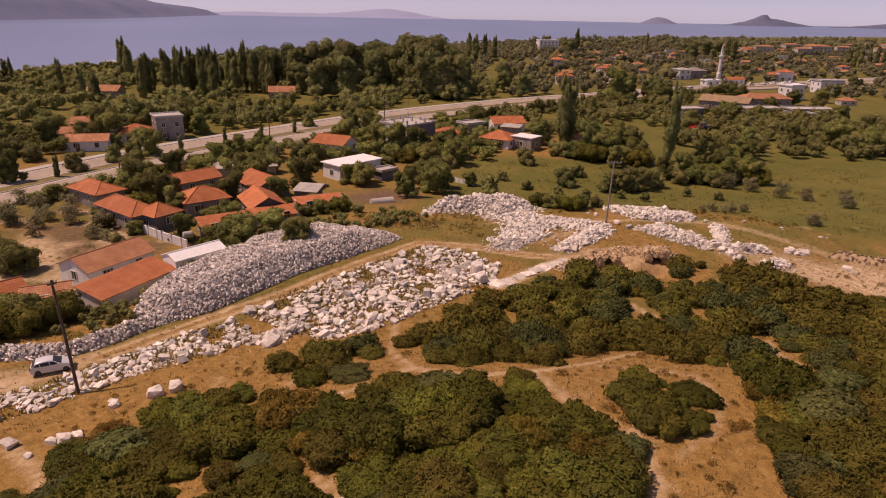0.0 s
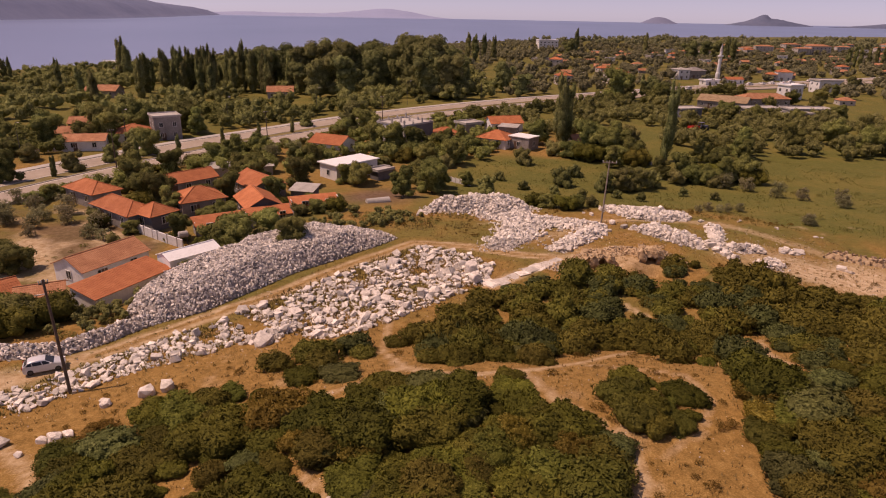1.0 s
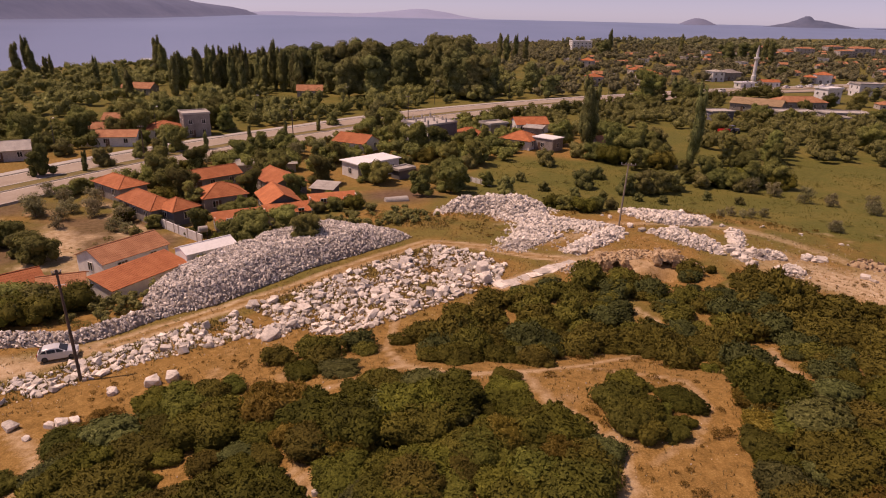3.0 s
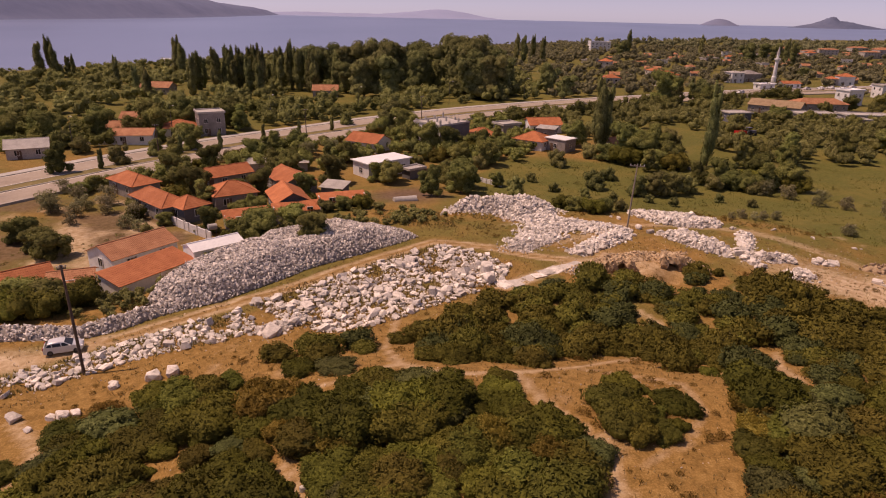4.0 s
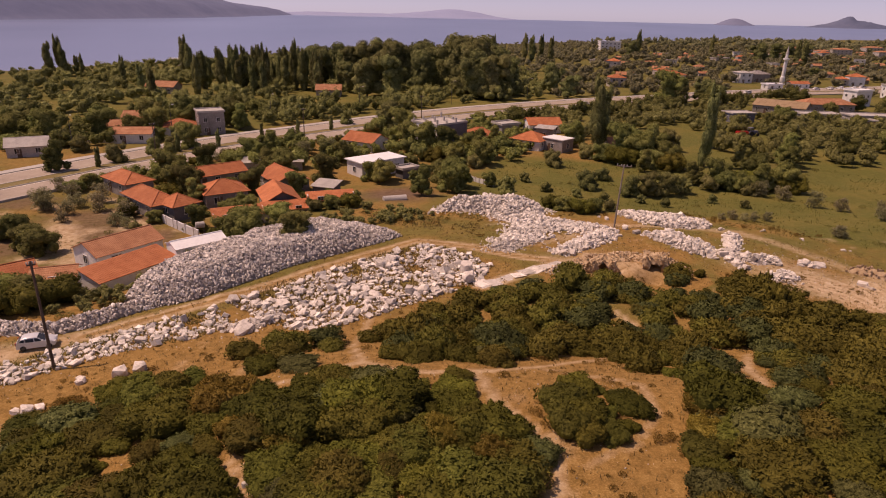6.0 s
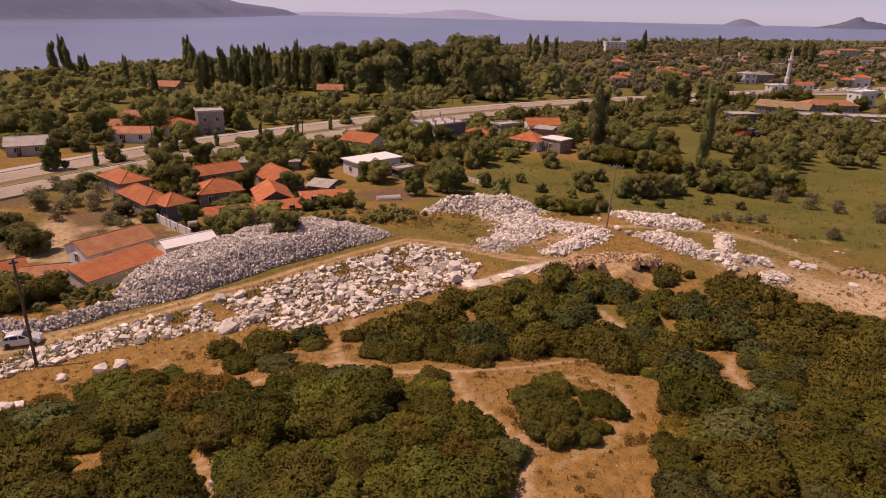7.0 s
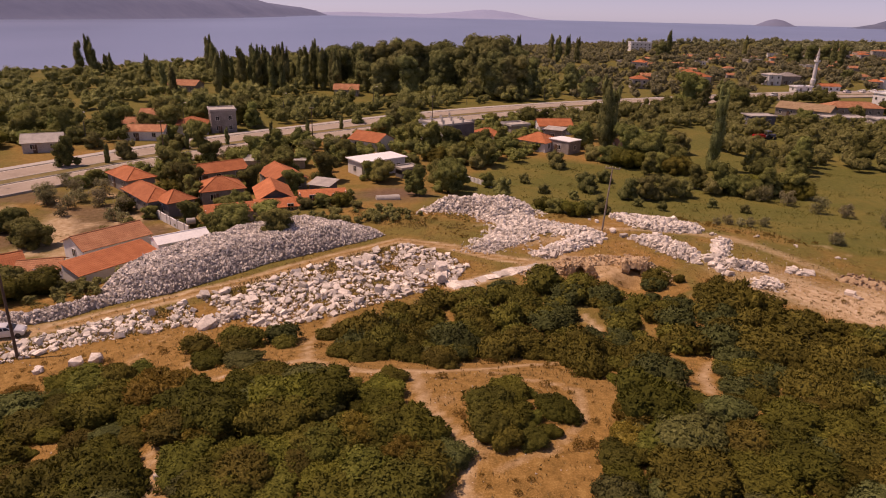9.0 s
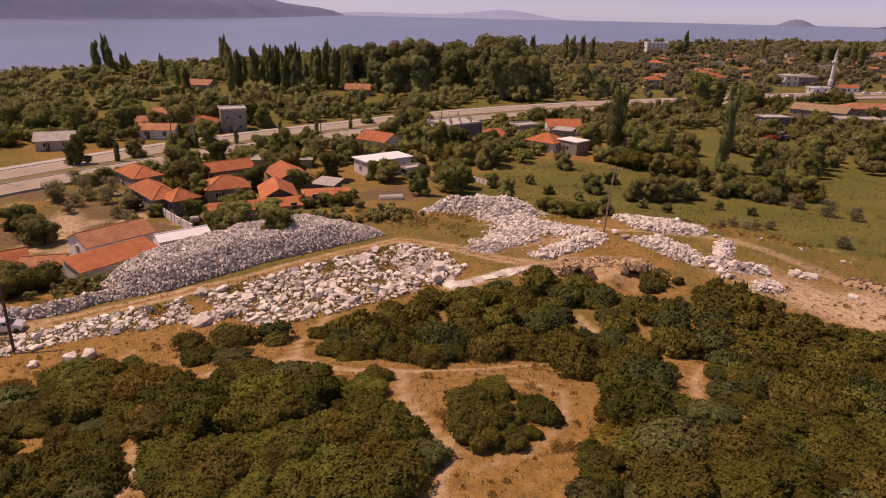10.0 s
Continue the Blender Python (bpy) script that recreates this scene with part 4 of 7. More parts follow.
block_kinds = [hull_mesh("marble_block", block_points(stone_rng, 1.0, stone_rng.uniform(0.55, 0.95), stone_rng.uniform(0.3, 0.75), stone_rng.uniform(0.25, 0.6)), MARBLE) for _ in range(14)]
block_kinds += [hull_mesh("marble_block", boulder_points(stone_rng, stone_rng.uniform(0.9, 1.3), stone_rng.uniform(0.5, 0.9), stone_rng.uniform(0.4, 0.75)), MARBLE) for _ in range(6)]
chunk_kinds = [hull_mesh("marble_block", boulder_points(stone_rng, stone_rng.uniform(1.0, 1.4), stone_rng.uniform(0.75, 1.05), stone_rng.uniform(0.65, 0.9)), MARBLE) for _ in range(3)]
chunk_kinds += [hull_mesh("marble_block", block_points(stone_rng, stone_rng.uniform(1.0, 1.5), stone_rng.uniform(0.6, 1.0), stone_rng.uniform(0.5, 0.85), stone_rng.uniform(0.25, 0.5)), MARBLE) for _ in range(5)]
stone_kinds = [hull_mesh("stone", pebble_points(stone_rng), STONE) for _ in range(6)]
pale_stone_kinds = [hull_mesh("stone", pebble_points(stone_rng), MARBLE) for _ in range(6)]


def drum_mesh():
    bm = bmesh.new()
    tube(bm, [(0, 0, 0), (0, 0, 0.08), (0, 0, 0.85), (0, 0, 0.92)], [0.46, 0.5, 0.47, 0.42], 14)
    for v in bm.verts:
        v.co += Vector(stone_rng.normal(0, 0.012, 3))
    data = bpy.data.meshes.new("column_drum")
    bm.to_mesh(data)
    bm.free()
    data.materials.append(MARBLE)
    return data


drum = drum_mesh()


def lay_block(x, y, size, label="", sink=0.1, tilt=14, turn=None, lift=0.0, kind=None):
    k = block_kinds[stone_rng.integers(len(block_kinds))] if kind is None else kind
    ob = new("marble_block" if kind is None else "column_drum", k)
    t = stone_rng.uniform(0, 360) if turn is None else turn
    ob.matrix_world = pose(x, y, gz(x, y) - sink * size + lift, stone_rng.normal(0, tilt), stone_rng.normal(0, tilt), t) @ Matrix.Diagonal((size, size, size * stone_rng.uniform(0.8, 1.15), 1))
    return tagged(ob, label or "weathered white marble block lying in the ruin field", "marble block", "marble blocks of the ruin field")


def loose_stones(name, places, material, parent=None, kinds=None, lying=False):
    """Many stones in one mesh. places: x, y, z, size."""
    vs, fs, at = [], [], 0
    shapes = []
    for m in kinds or stone_kinds:
        co = np.empty(3 * len(m.vertices))
        m.vertices.foreach_get("co", co)
        shapes.append((co.reshape(-1, 3), [tuple(p.vertices) for p in m.polygons]))
    for x, y, z, s in places:
        co, pf = shapes[stone_rng.integers(len(shapes))]
        r = np.array(Euler((*stone_rng.normal(0, 0.35, 2), stone_rng.uniform(0, 6.28)) if lying else stone_rng.uniform(0, 6.28, 3)).to_matrix())
        vs.append(co @ r.T * s + (x, y, z))
        fs.extend(tuple(i + at for i in f) for f in pf)
        at += len(co)
    ob = part(name, mesh_of(name, np.concatenate(vs), fs, material), None, parent)
    ob["kind"] = "stuff"
    return ob


def heap(label, poly, height, n, size, core, loose, kinds, near, steep=1.6, singles=300, shapes=None, spill=0.0, rough=0.16):
    """A heap of stones: a core, stones of their own on its near side, and the joined rest."""
    xs, ys = [p[0] for p in poly], [p[1] for p in poly]
    A, B = np.meshgrid(np.arange(min(xs) - 1, max(xs) + 1, 0.45), np.arange(min(ys) - 1, max(ys) + 1, 0.45))

    def top(a, b):
        d = depth_in(a, b, poly)
        return height(a, b) * np.clip(d / steep, 0, 1) ** 0.75 * (1 + rough * fbm(a / 1.7, b / 1.7, 17)) + np.where(d > 0, 0.0, -0.5)
    C = ground_z(A, B) + top(A, B) - 0.12
    k = np.arange(A.size).reshape(A.shape)
    live = depth_in(A, B, poly) > -0.6
    fs = [f for f, ok in zip(np.stack([k[:-1, :-1], k[:-1, 1:], k[1:, 1:], k[1:, :-1]], -1).reshape(-1, 4), (live[:-1, :-1] & live[1:, 1:]).reshape(-1)) if ok]
    hp = thing("stone_heap", Matrix.Identity(4), label, "stone heap")
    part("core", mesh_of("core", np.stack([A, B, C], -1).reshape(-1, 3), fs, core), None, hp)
    places = []
    for _ in range(n * 3):
        if len(places) >= n:
            break
        x, y = stone_rng.uniform(min(xs), max(xs)), stone_rng.uniform(min(ys), max(ys))
        inward = float(depth_in(x, y, poly))
        if inward > 0 or (spill and inward > -spill * stone_rng.random() ** 2.5 and stone_rng.random() < 0.7):
            places.append((x, y))
    px, py = np.array(places).T
    pz = ground_z(px, py) + np.maximum(top(px, py), 0.02)
    sz = stone_rng.uniform(*size, len(px)) * np.where(stone_rng.random(len(px)) < 0.08, 1.5, 1.0)
    order = np.argsort([near(x, y) for x, y in places])
    singles = min(singles, len(order) // 2)
    for i in order[:singles]:
        ob = new("stone", kinds[stone_rng.integers(len(kinds))])
        ob.matrix_world = Matrix.LocRotScale((px[i], py[i], pz[i]), Euler(stone_rng.uniform(0, 6.28, 3)), (sz[i],) * 3)
        ob.parent = hp
    loose_stones("rubble", [(px[i], py[i], pz[i], sz[i]) for i in order[singles:]], loose, hp, shapes)
    return hp


to_track = lambda x, y: float(to_lines(x, y, [TRACK]))
WALL_PILE = [(-50, 50.0), (-44, 51.0), (-40.2, 52.0), (-37.7, 52.4), (-33.6, 53.0), (-32.0, 54.4), (-29.5, 56.8), (-26.8, 60.6), (-28.8, 61.8), (-30.8, 58.9), (-33.0, 56.4), (-34.4, 55.0), (-37.6, 54.7), (-41, 54.2), (-50, 52.8)]
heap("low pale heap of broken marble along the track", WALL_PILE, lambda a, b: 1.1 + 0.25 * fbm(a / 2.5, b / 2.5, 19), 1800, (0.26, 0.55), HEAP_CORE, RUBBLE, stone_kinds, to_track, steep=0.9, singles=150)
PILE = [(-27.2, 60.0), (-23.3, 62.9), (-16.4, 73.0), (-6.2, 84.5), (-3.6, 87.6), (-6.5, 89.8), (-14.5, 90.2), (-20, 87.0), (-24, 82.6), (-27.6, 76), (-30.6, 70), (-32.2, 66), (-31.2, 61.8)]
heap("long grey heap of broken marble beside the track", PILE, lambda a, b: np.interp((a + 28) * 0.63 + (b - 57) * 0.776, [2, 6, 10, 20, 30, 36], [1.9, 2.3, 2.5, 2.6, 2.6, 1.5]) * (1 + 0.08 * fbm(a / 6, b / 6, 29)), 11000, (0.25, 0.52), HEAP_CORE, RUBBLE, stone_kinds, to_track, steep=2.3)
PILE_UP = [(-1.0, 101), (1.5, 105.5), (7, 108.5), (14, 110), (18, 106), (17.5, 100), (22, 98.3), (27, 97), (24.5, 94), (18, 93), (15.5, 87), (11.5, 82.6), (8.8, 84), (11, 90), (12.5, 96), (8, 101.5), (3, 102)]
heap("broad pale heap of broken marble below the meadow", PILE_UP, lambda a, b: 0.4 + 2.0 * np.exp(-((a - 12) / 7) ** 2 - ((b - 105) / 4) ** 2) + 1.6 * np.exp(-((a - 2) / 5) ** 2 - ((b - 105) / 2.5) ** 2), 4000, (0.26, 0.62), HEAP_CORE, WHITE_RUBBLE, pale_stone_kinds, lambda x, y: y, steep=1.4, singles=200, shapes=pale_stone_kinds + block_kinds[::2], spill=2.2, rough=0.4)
SMALL_HEAPS = [
    ([(17.2, 84.2), (19, 86.4), (26.5, 94.6), (28.4, 94.0), (27.6, 91.0), (19.5, 82.6)], 0.9, 420, "low white marble rubble heap between tracks"),
    ([(30.5, 106.5), (32.3, 108.5), (40.8, 106.6), (44.6, 101.6), (43.2, 98.6), (37.3, 97.6), (34.5, 98.6), (32, 103)], 0.75, 560, "white marble rubble heap at the meadow edge"),
    ([(31.6, 93.2), (36, 95.0), (40.8, 88.5), (39.6, 84.2), (36.5, 86.2)], 1.0, 330, "white marble rubble heap on bare ground"),
    ([(45.1, 96.3), (47.2, 96.8), (45.4, 90.5), (43.4, 86.2), (42.9, 81.0), (41.3, 81.4), (40.6, 84.4), (42.6, 89.5)], 0.65, 130, "row of rough white marble blocks and rubble"),
    ([(43.2, 84.0), (43.7, 86.8), (48.8, 86.4), (48.2, 83.6), (45, 82.6)], 0.65, 90, "row of rough white marble blocks and rubble"),
    ([(44.0, 77.9), (46.6, 80.6), (48.8, 80.2), (48.0, 77.8), (45.4, 76.7)], 0.7, 80, "small heap of white marble pieces on sandy ground"),
    ([(51.2, 85.2), (52.0, 86.3), (55.0, 86.2), (54.6, 84.8), (52.6, 84.4)], 0.4, 34, "few white marble pieces on sandy ground"),
    ([(-14.2, 56.2), (-11.8, 60.0), (-13.0, 61.2), (-16.5, 57.6), (-17.4, 55.2)], 0.5, 90, "small pile of white marble pieces"),
]
for poly, h, n, label in SMALL_HEAPS:
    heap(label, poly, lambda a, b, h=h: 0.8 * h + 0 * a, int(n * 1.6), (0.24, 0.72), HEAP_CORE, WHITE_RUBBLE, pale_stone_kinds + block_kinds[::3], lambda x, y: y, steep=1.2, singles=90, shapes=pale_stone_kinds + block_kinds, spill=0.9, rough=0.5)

FIELD = [(-19.6, 62.6), (-16.4, 67.9), (-10.0, 75.1), (-5.0, 81.0), (0.1, 84.6), (5.6, 81.6), (9.5, 77.7), (7.6, 71.2), (1.6, 65.8), (-3.4, 60.7), (-7.4, 57.6), (-10.3, 56.4), (-14.0, 58.9)]
BAND = [(-44, 40), (-36.4, 46.0), (-31.0, 50.6), (-26.0, 56.0), (-20.3, 61.4), (-17.4, 57.8), (-17.9, 55.3), (-20.6, 52.6), (-25.7, 50.0), (-30.4, 45.6), (-35, 41.4), (-43, 35.5)]
gaps = lambda x, y: float(lattice(x / 2.6, y / 2.6, 83)) > 0.42 or float(to_lines(x, y, [TRACK])) < 1.5
for x, y in scatter(FIELD, 200, 0.7, stone_rng):
    front = soft(1 - float(to_lines(x, y, [[(-13, 59.5), (-8.2, 57.4), (-1.9, 63.6), (4, 69)]])) / 7)
    if not gaps(x, y):
        lay_block(x, y, (0.5 + 0.75 * stone_rng.random() ** 1.6) * (1 + 0.35 * float(front)) * (1.3 if stone_rng.random() < 0.1 else 1), tilt=18)
for x, y in scatter(BAND, 82, 0.7, stone_rng):
    if not gaps(x, y):
        lay_block(x, y, 0.38 + 0.66 * stone_rng.random() ** 1.6, "broken white marble block beside the dirt track", tilt=20)
few, flat = [], []
for poly, n in ((FIELD, 1500), (BAND, 800)):
    for x, y in scatter(poly, n, 0.26, stone_rng, 12):
        if float(to_lines(x, y, [TRACK])) > 1.2 and (stone_rng.random() < 0.25 or not gaps(x, y)):
            few.append((x, y, gz(x, y) + 0.05, 0.18 + 0.5 * stone_rng.random() ** 2))
for poly, n in ((FIELD, 900), (BAND, 420)):
    for x, y in scatter(poly, n, 0.4, stone_rng, 12):
        if not gaps(x, y):
            flat.append((x, y, gz(x, y) - 0.06, 0.35 + 0.55 * stone_rng.random() ** 1.7))
tagged(loose_stones("loose_blocks", flat, WHITE_RUBBLE, None, block_kinds, True), "flat broken marble pieces lying between larger blocks", "rubble", kind="stuff")
rubble = loose_stones("loose_rubble", few, WHITE_RUBBLE)
tagged(rubble, "small broken marble pieces strewn between blocks", "rubble", kind="stuff")
bits = []
for poly, n in (([(-40, 36), (-26, 44), (-14, 54), (-4, 56), (4, 64), (12, 73), (18, 79), (40, 82), (62, 74), (62, 92), (44, 100), (24, 98), (6, 86), (-14, 74), (-40, 52)], 1500), ([(40, 76), (46, 73), (54, 70), (64, 70), (70, 80), (56, 90), (44, 90)], 700), ([(-24, 28), (10, 28), (22, 34), (20, 46), (-8, 44)], 380)):
    for x, y in scatter(poly, n, 0.3, stone_rng, 8):
        bits.append((x, y, gz(x, y) + 0.01, stone_rng.choice([0.08, 0.12, 0.16, 0.24], p=[0.4, 0.35, 0.18, 0.07])))
tagged(loose_stones("scattered_stones", bits, WHITE_RUBBLE), "small pale stones scattered on dry ground", "stones", kind="stuff")

# blocks that stand out
for x, y, s, label in ((-21.9, 45.6, 1.3, "large pale boulder on dry grass"), (-20.6, 46.3, 1.25, "large pale boulder on dry grass"), (-24.9, 44.6, 0.9, "small pale rock on dry grass"),
                       (-26.6, 40.2, 1.1, "pale rock at the shrubs' edge"), (-25.9, 40.8, 0.8, "pale rock at the shrubs' edge"), (-30.6, 40.1, 1.1, "pale rock on dry grass"), (-25.2, 45.0, 0.7, "small pale rock on dry grass"), (-27.6, 40.3, 0.9, "pale rock at the shrubs' edge"), (-28.4, 38.7, 0.6, "pale rock at the shrubs' edge"), (-24.9, 35.4, 0.6, "pale rock at the shrubs' edge"), (-4.6, 29.6, 0.5, "pale rock at the shrubs' edge"),
                       (-15.2, 55.8, 1.9, "big white marble boulder")):
    lay_block(x, y, s, label, sink=0.1, tilt=6).data = chunk_kinds[int(stone_rng.integers(3))]
for x, y, s, t in ((6.2, 75.4, 1.6, 8), (6.4, 72.6, 1.25, 60)):
    lay_block(x, y, s, "fluted marble column drum at the field's edge", kind=drum).matrix_world = pose(x, y, gz(x, y) + (0.62 if t > 20 else -0.1), t * 1.45, 0, 24) @ Matrix.Diagonal((s, s, s, 1))
for k in range(0, 10):
    x, y = 8.6 + 1.05 * k, 71.3 + 0.88 * k
    ob = lay_block(x, y, 1.0, "flat pale marble slab in a long row", tilt=2, turn=40 + stone_rng.normal(0, 4), sink=0.1)
    ob.data = block_kinds[k % 14]
    ob.scale = (2.0, 2.4, 0.45)
for x, y, s in ((45.2, 94.4, 1.3), (44.6, 93.0, 1.5), (43.7, 91.0, 1.2), (43.1, 89.2, 1.6), (42.2, 87.4, 1.5), (41.4, 85.6, 1.7), (41.4, 83.9, 1.4), (41.8, 82.3, 1.5), (42.6, 81.2, 1.2), (44.2, 85.4, 1.5), (45.8, 84.6, 1.2), (47.6, 85.0, 1.6),
                (45.6, 78.6, 1.2), (46.8, 79.0, 1.5), (47.8, 78.8, 1.1), (51.7, 85.4, 1.1), (54.2, 85.4, 1.3), (18.3, 90.4, 0.9), (17.4, 89.4, 0.9), (21, 94.0, 0.9), (22.8, 95.2, 1.0), (24.6, 95.4, 1.1), (26.4, 96.2, 1.0), (29.8, 96.0, 1.2), (27.9, 101.5, 0.8), (31.2, 94.0, 1.2), (56.9, 79.7, 1.4), (59.6, 85.1, 1.1),
                (32.6, 93.3, 1.1), (34.4, 92.0, 1.3), (36.4, 90.0, 1.4), (38.0, 88.0, 1.5), (39.2, 86.2, 1.6), (44.9, 98.5, 0.8), (40.0, 97.8, 0.7), (56.5, 96.5, 0.6), (61, 93, 0.6), (52, 99.5, 0.6)):
    for k in range(2):
        ob = lay_block(x + k * stone_rng.normal(0, 0.75), y + k * stone_rng.normal(0, 0.55), s * (0.95 if k == 0 else 0.62), "large white marble architectural block on bare ground", sink=0.12, tilt=8)
        ob.data = chunk_kinds[int(stone_rng.integers(8))]
        ob.scale *= 0.9

heap("low brown rubble bank in the upper field", [(57.0, 84.6), (60.2, 82.8), (64, 80.6), (70, 79.4), (70, 81.5), (63, 83.8), (59.6, 86.2)], lambda a, b: 1.0 + 0 * a, 220, (0.3, 0.7), OLD_MASONRY, surface("brown_rubble", [(0.17, 0.11, 0.07), (0.3, 0.21, 0.14), (0.46, 0.37, 0.28)], 2, 5, bump=0.5, vary=0.3, island=True), stone_kinds, lambda x, y: y, steep=0.9, singles=30)


# ---- the dug-out vaults ----
brown_kinds = [hull_mesh("stone", pebble_points(stone_rng), OLD_MASONRY) for _ in range(4)]


def vault(x, y, turn, l, w, h, label):
    """A stump of rubble masonry with a dark arched opening on its near side."""
    t = thing("ruined_vault", pose(x, y, plain_z(x, y) - 1.1, 0, 0, turn), label, "ruin")
    bm = bmesh.new()
    prof = [(-l / 2, 0), (-0.75, 0)] + [(-0.75 * math.cos(a), 1.4 + 0.75 * math.sin(a)) for a in np.linspace(0, math.pi, 7)] + [(0.75, 0), (l / 2, 0)]
    upper = [(px, h + 0.25 * math.sin(px * 2.1 + x)) for px, _ in prof]
    for y0, y1 in ((-w / 2, -w / 2 + 0.9),):
        lo0 = [bm.verts.new((p[0], y0, p[1])) for p in prof]
        up0 = [bm.verts.new((p[0], y0 + 0.1, p[1])) for p in upper]
        lo1 = [bm.verts.new((p[0], y1, p[1])) for p in prof]
        up1 = [bm.verts.new((p[0], y1, p[1])) for p in upper]
        for i in range(len(prof) - 1):
            bm.faces.new((lo0[i], lo0[i + 1], up0[i + 1], up0[i]))
            bm.faces.new((up0[i], up0[i + 1], up1[i + 1], up1[i]))
            bm.faces.new((lo1[i], lo0[i], lo0[i + 1], lo1[i + 1])[::-1])
            bm.faces.new((lo1[i + 1], lo1[i], up1[i], up1[i + 1]))
    box(bm, -l / 2, -l / 2 + 0.8, -w / 2 + 0.9, w / 2, 0, h * 0.97)
    box(bm, l / 2 - 0.8, l / 2, -w / 2 + 0.9, w / 2, 0, h * 0.95)
    box(bm, -l / 2, l / 2, w / 2 - 0.3, w / 2 + 0.4, 0, h * 0.96)
    box(bm, -l / 2 + 0.8, l / 2 - 0.8, -w / 2 + 0.9, w / 2 - 0.3, h * 0.8, h * 0.94)
    bmesh.ops.remove_doubles(bm, verts=bm.verts, dist=0.002)
    bmesh.ops.triangulate(bm, faces=[f for f in bm.faces if len(f.verts) > 4])
    bmesh.ops.subdivide_edges(bm, edges=bm.edges, cuts=3, use_grid_fill=True)
    for v in bm.verts:
        v.co += Vector((float(lattice(v.co.x * 2.3, v.co.z * 2.3, 3)), float(lattice(v.co.y * 2.3, v.co.z * 2.1, 5)), float(lattice(v.co.x * 1.7, v.co.y * 1.9, 7)))) * 0.36
        v.co.x *= 1.08 - 0.16 * v.co.z / h
        v.co.z -= 0.5 * soft(float(lattice(v.co.x * 0.9 + x, v.co.y, 2)) + 0.2) * (v.co.z > h * 0.7)
    part("wall", bm, OLD_MASONRY, t)
    g = np.random.default_rng(int(x * 10))
    for k in range(90):
        ob = new("stone", brown_kinds[k % 4])
        on_top = k % 2
        px = g.uniform(-l / 2, l / 2)
        ob.matrix_local = Matrix.LocRotScale((px, g.uniform(-w / 2, w / 2) if on_top else -w / 2 - g.uniform(0, 0.12), h if on_top else (g.uniform(0.2, h) if abs(px) > 0.8 else h - 0.2)), Euler(g.uniform(0, 6.28, 3)), (g.uniform(0.22, 0.48),) * 3)
        ob.parent = t
    return t


BROWN = surface("brown_bank_rubble", [(0.32, 0.21, 0.115), (0.52, 0.38, 0.235), (0.68, 0.56, 0.41)], 2, 5, bump=0.6, vary=0.3, island=True)
heap("eroded brown rubble bank round the dug pit", [(15.8, 76.0), (19, 79.4), (23, 83.2), (28.5, 85.0), (33.6, 82.4), (35.6, 78.0), (33.6, 76.6), (31.8, 80.0), (28.4, 82.0), (25, 80.6), (21.5, 77.2), (18, 74.8)], lambda a, b: 0.7 + 0.45 * fbm(a / 2.2, b / 2.2, 41), 1150, (0.2, 0.5), OLD_MASONRY, BROWN, stone_kinds, lambda x, y: y, steep=0.9, singles=60)
vault(23.4, 78.9, 14, 4.2, 2.4, 2.5, "crumbling brown rubble vault with dark arch")
vault(30.8, 80.5, -10, 3.4, 2.4, 2.75, "ruined brown masonry pier in a dug pit")

# ---- houses ----


def roof_face(t, cover, el, er, tr, tl, step=0.42, lip=0.03):
    """One roof slope in stepped courses, from the eave (left, right) to the top."""
    bm = bmesh.new()
    if cover is WHITE_SHEET:
        step, lip = 9.0, 0.02
    el, er, tr, tl = (Vector(p) for p in (el, er, tr, tl))
    n = (er - el).cross(tl - el if (tl - el).length > 0.01 else tr - el).normalized()
    rows = max(1, round(((tl + tr) / 2 - (el + er) / 2).length / step))
    line = [(0.0, -0.06)]
    for i in range(rows):
        line += [(i / rows, lip), ((i + 1) / rows, 0.012)]
    line.append((1.0, -0.06))
    edge = [(bm.verts.new(el.lerp(tl, u) + n * h), bm.verts.new(er.lerp(tr, u) + n * h)) for u, h in line]
    for (a, b), (c, d) in zip(edge, edge[1:] + edge[:1]):
        bm.faces.new((a, b, d, c))
    bm.faces.new([a for a, b in edge][::-1])
    bm.faces.new([b for a, b in edge])
    return part("roof_slope", bm, cover, t)


def window_on(t, x, y, z, turn, w=0.9, h=1.1, material=TRIM, plain=False):
    """A framed window on a wall; turn: the way it faces, 0 is -y of the house."""
    m = pose(x, y, z, 0, 0, turn)
    if plain:
        bm = bmesh.new()
        box(bm, -w / 2, w / 2, -0.04, 0.02, -h / 2, h / 2, m)
        part("window", bm, GLASS, t)
        return
    bm = bmesh.new()
    for a in ((-w / 2 - 0.07, -w / 2, -h / 2, h / 2), (w / 2, w / 2 + 0.07, -h / 2, h / 2), (-w / 2 - 0.07, w / 2 + 0.07, h / 2, h / 2 + 0.07), (-w / 2 - 0.12, w / 2 + 0.12, -h / 2 - 0.08, -h / 2), (-0.03, 0.03, -h / 2, h / 2)):
        box(bm, a[0], a[1], -0.08, 0.03, a[2], a[3], m)
    f = part("window", bm, material, t)
    bm = bmesh.new()
    box(bm, -w / 2, w / 2, -0.03, 0.02, -h / 2, h / 2, m)
    part("pane", bm, GLASS, f)


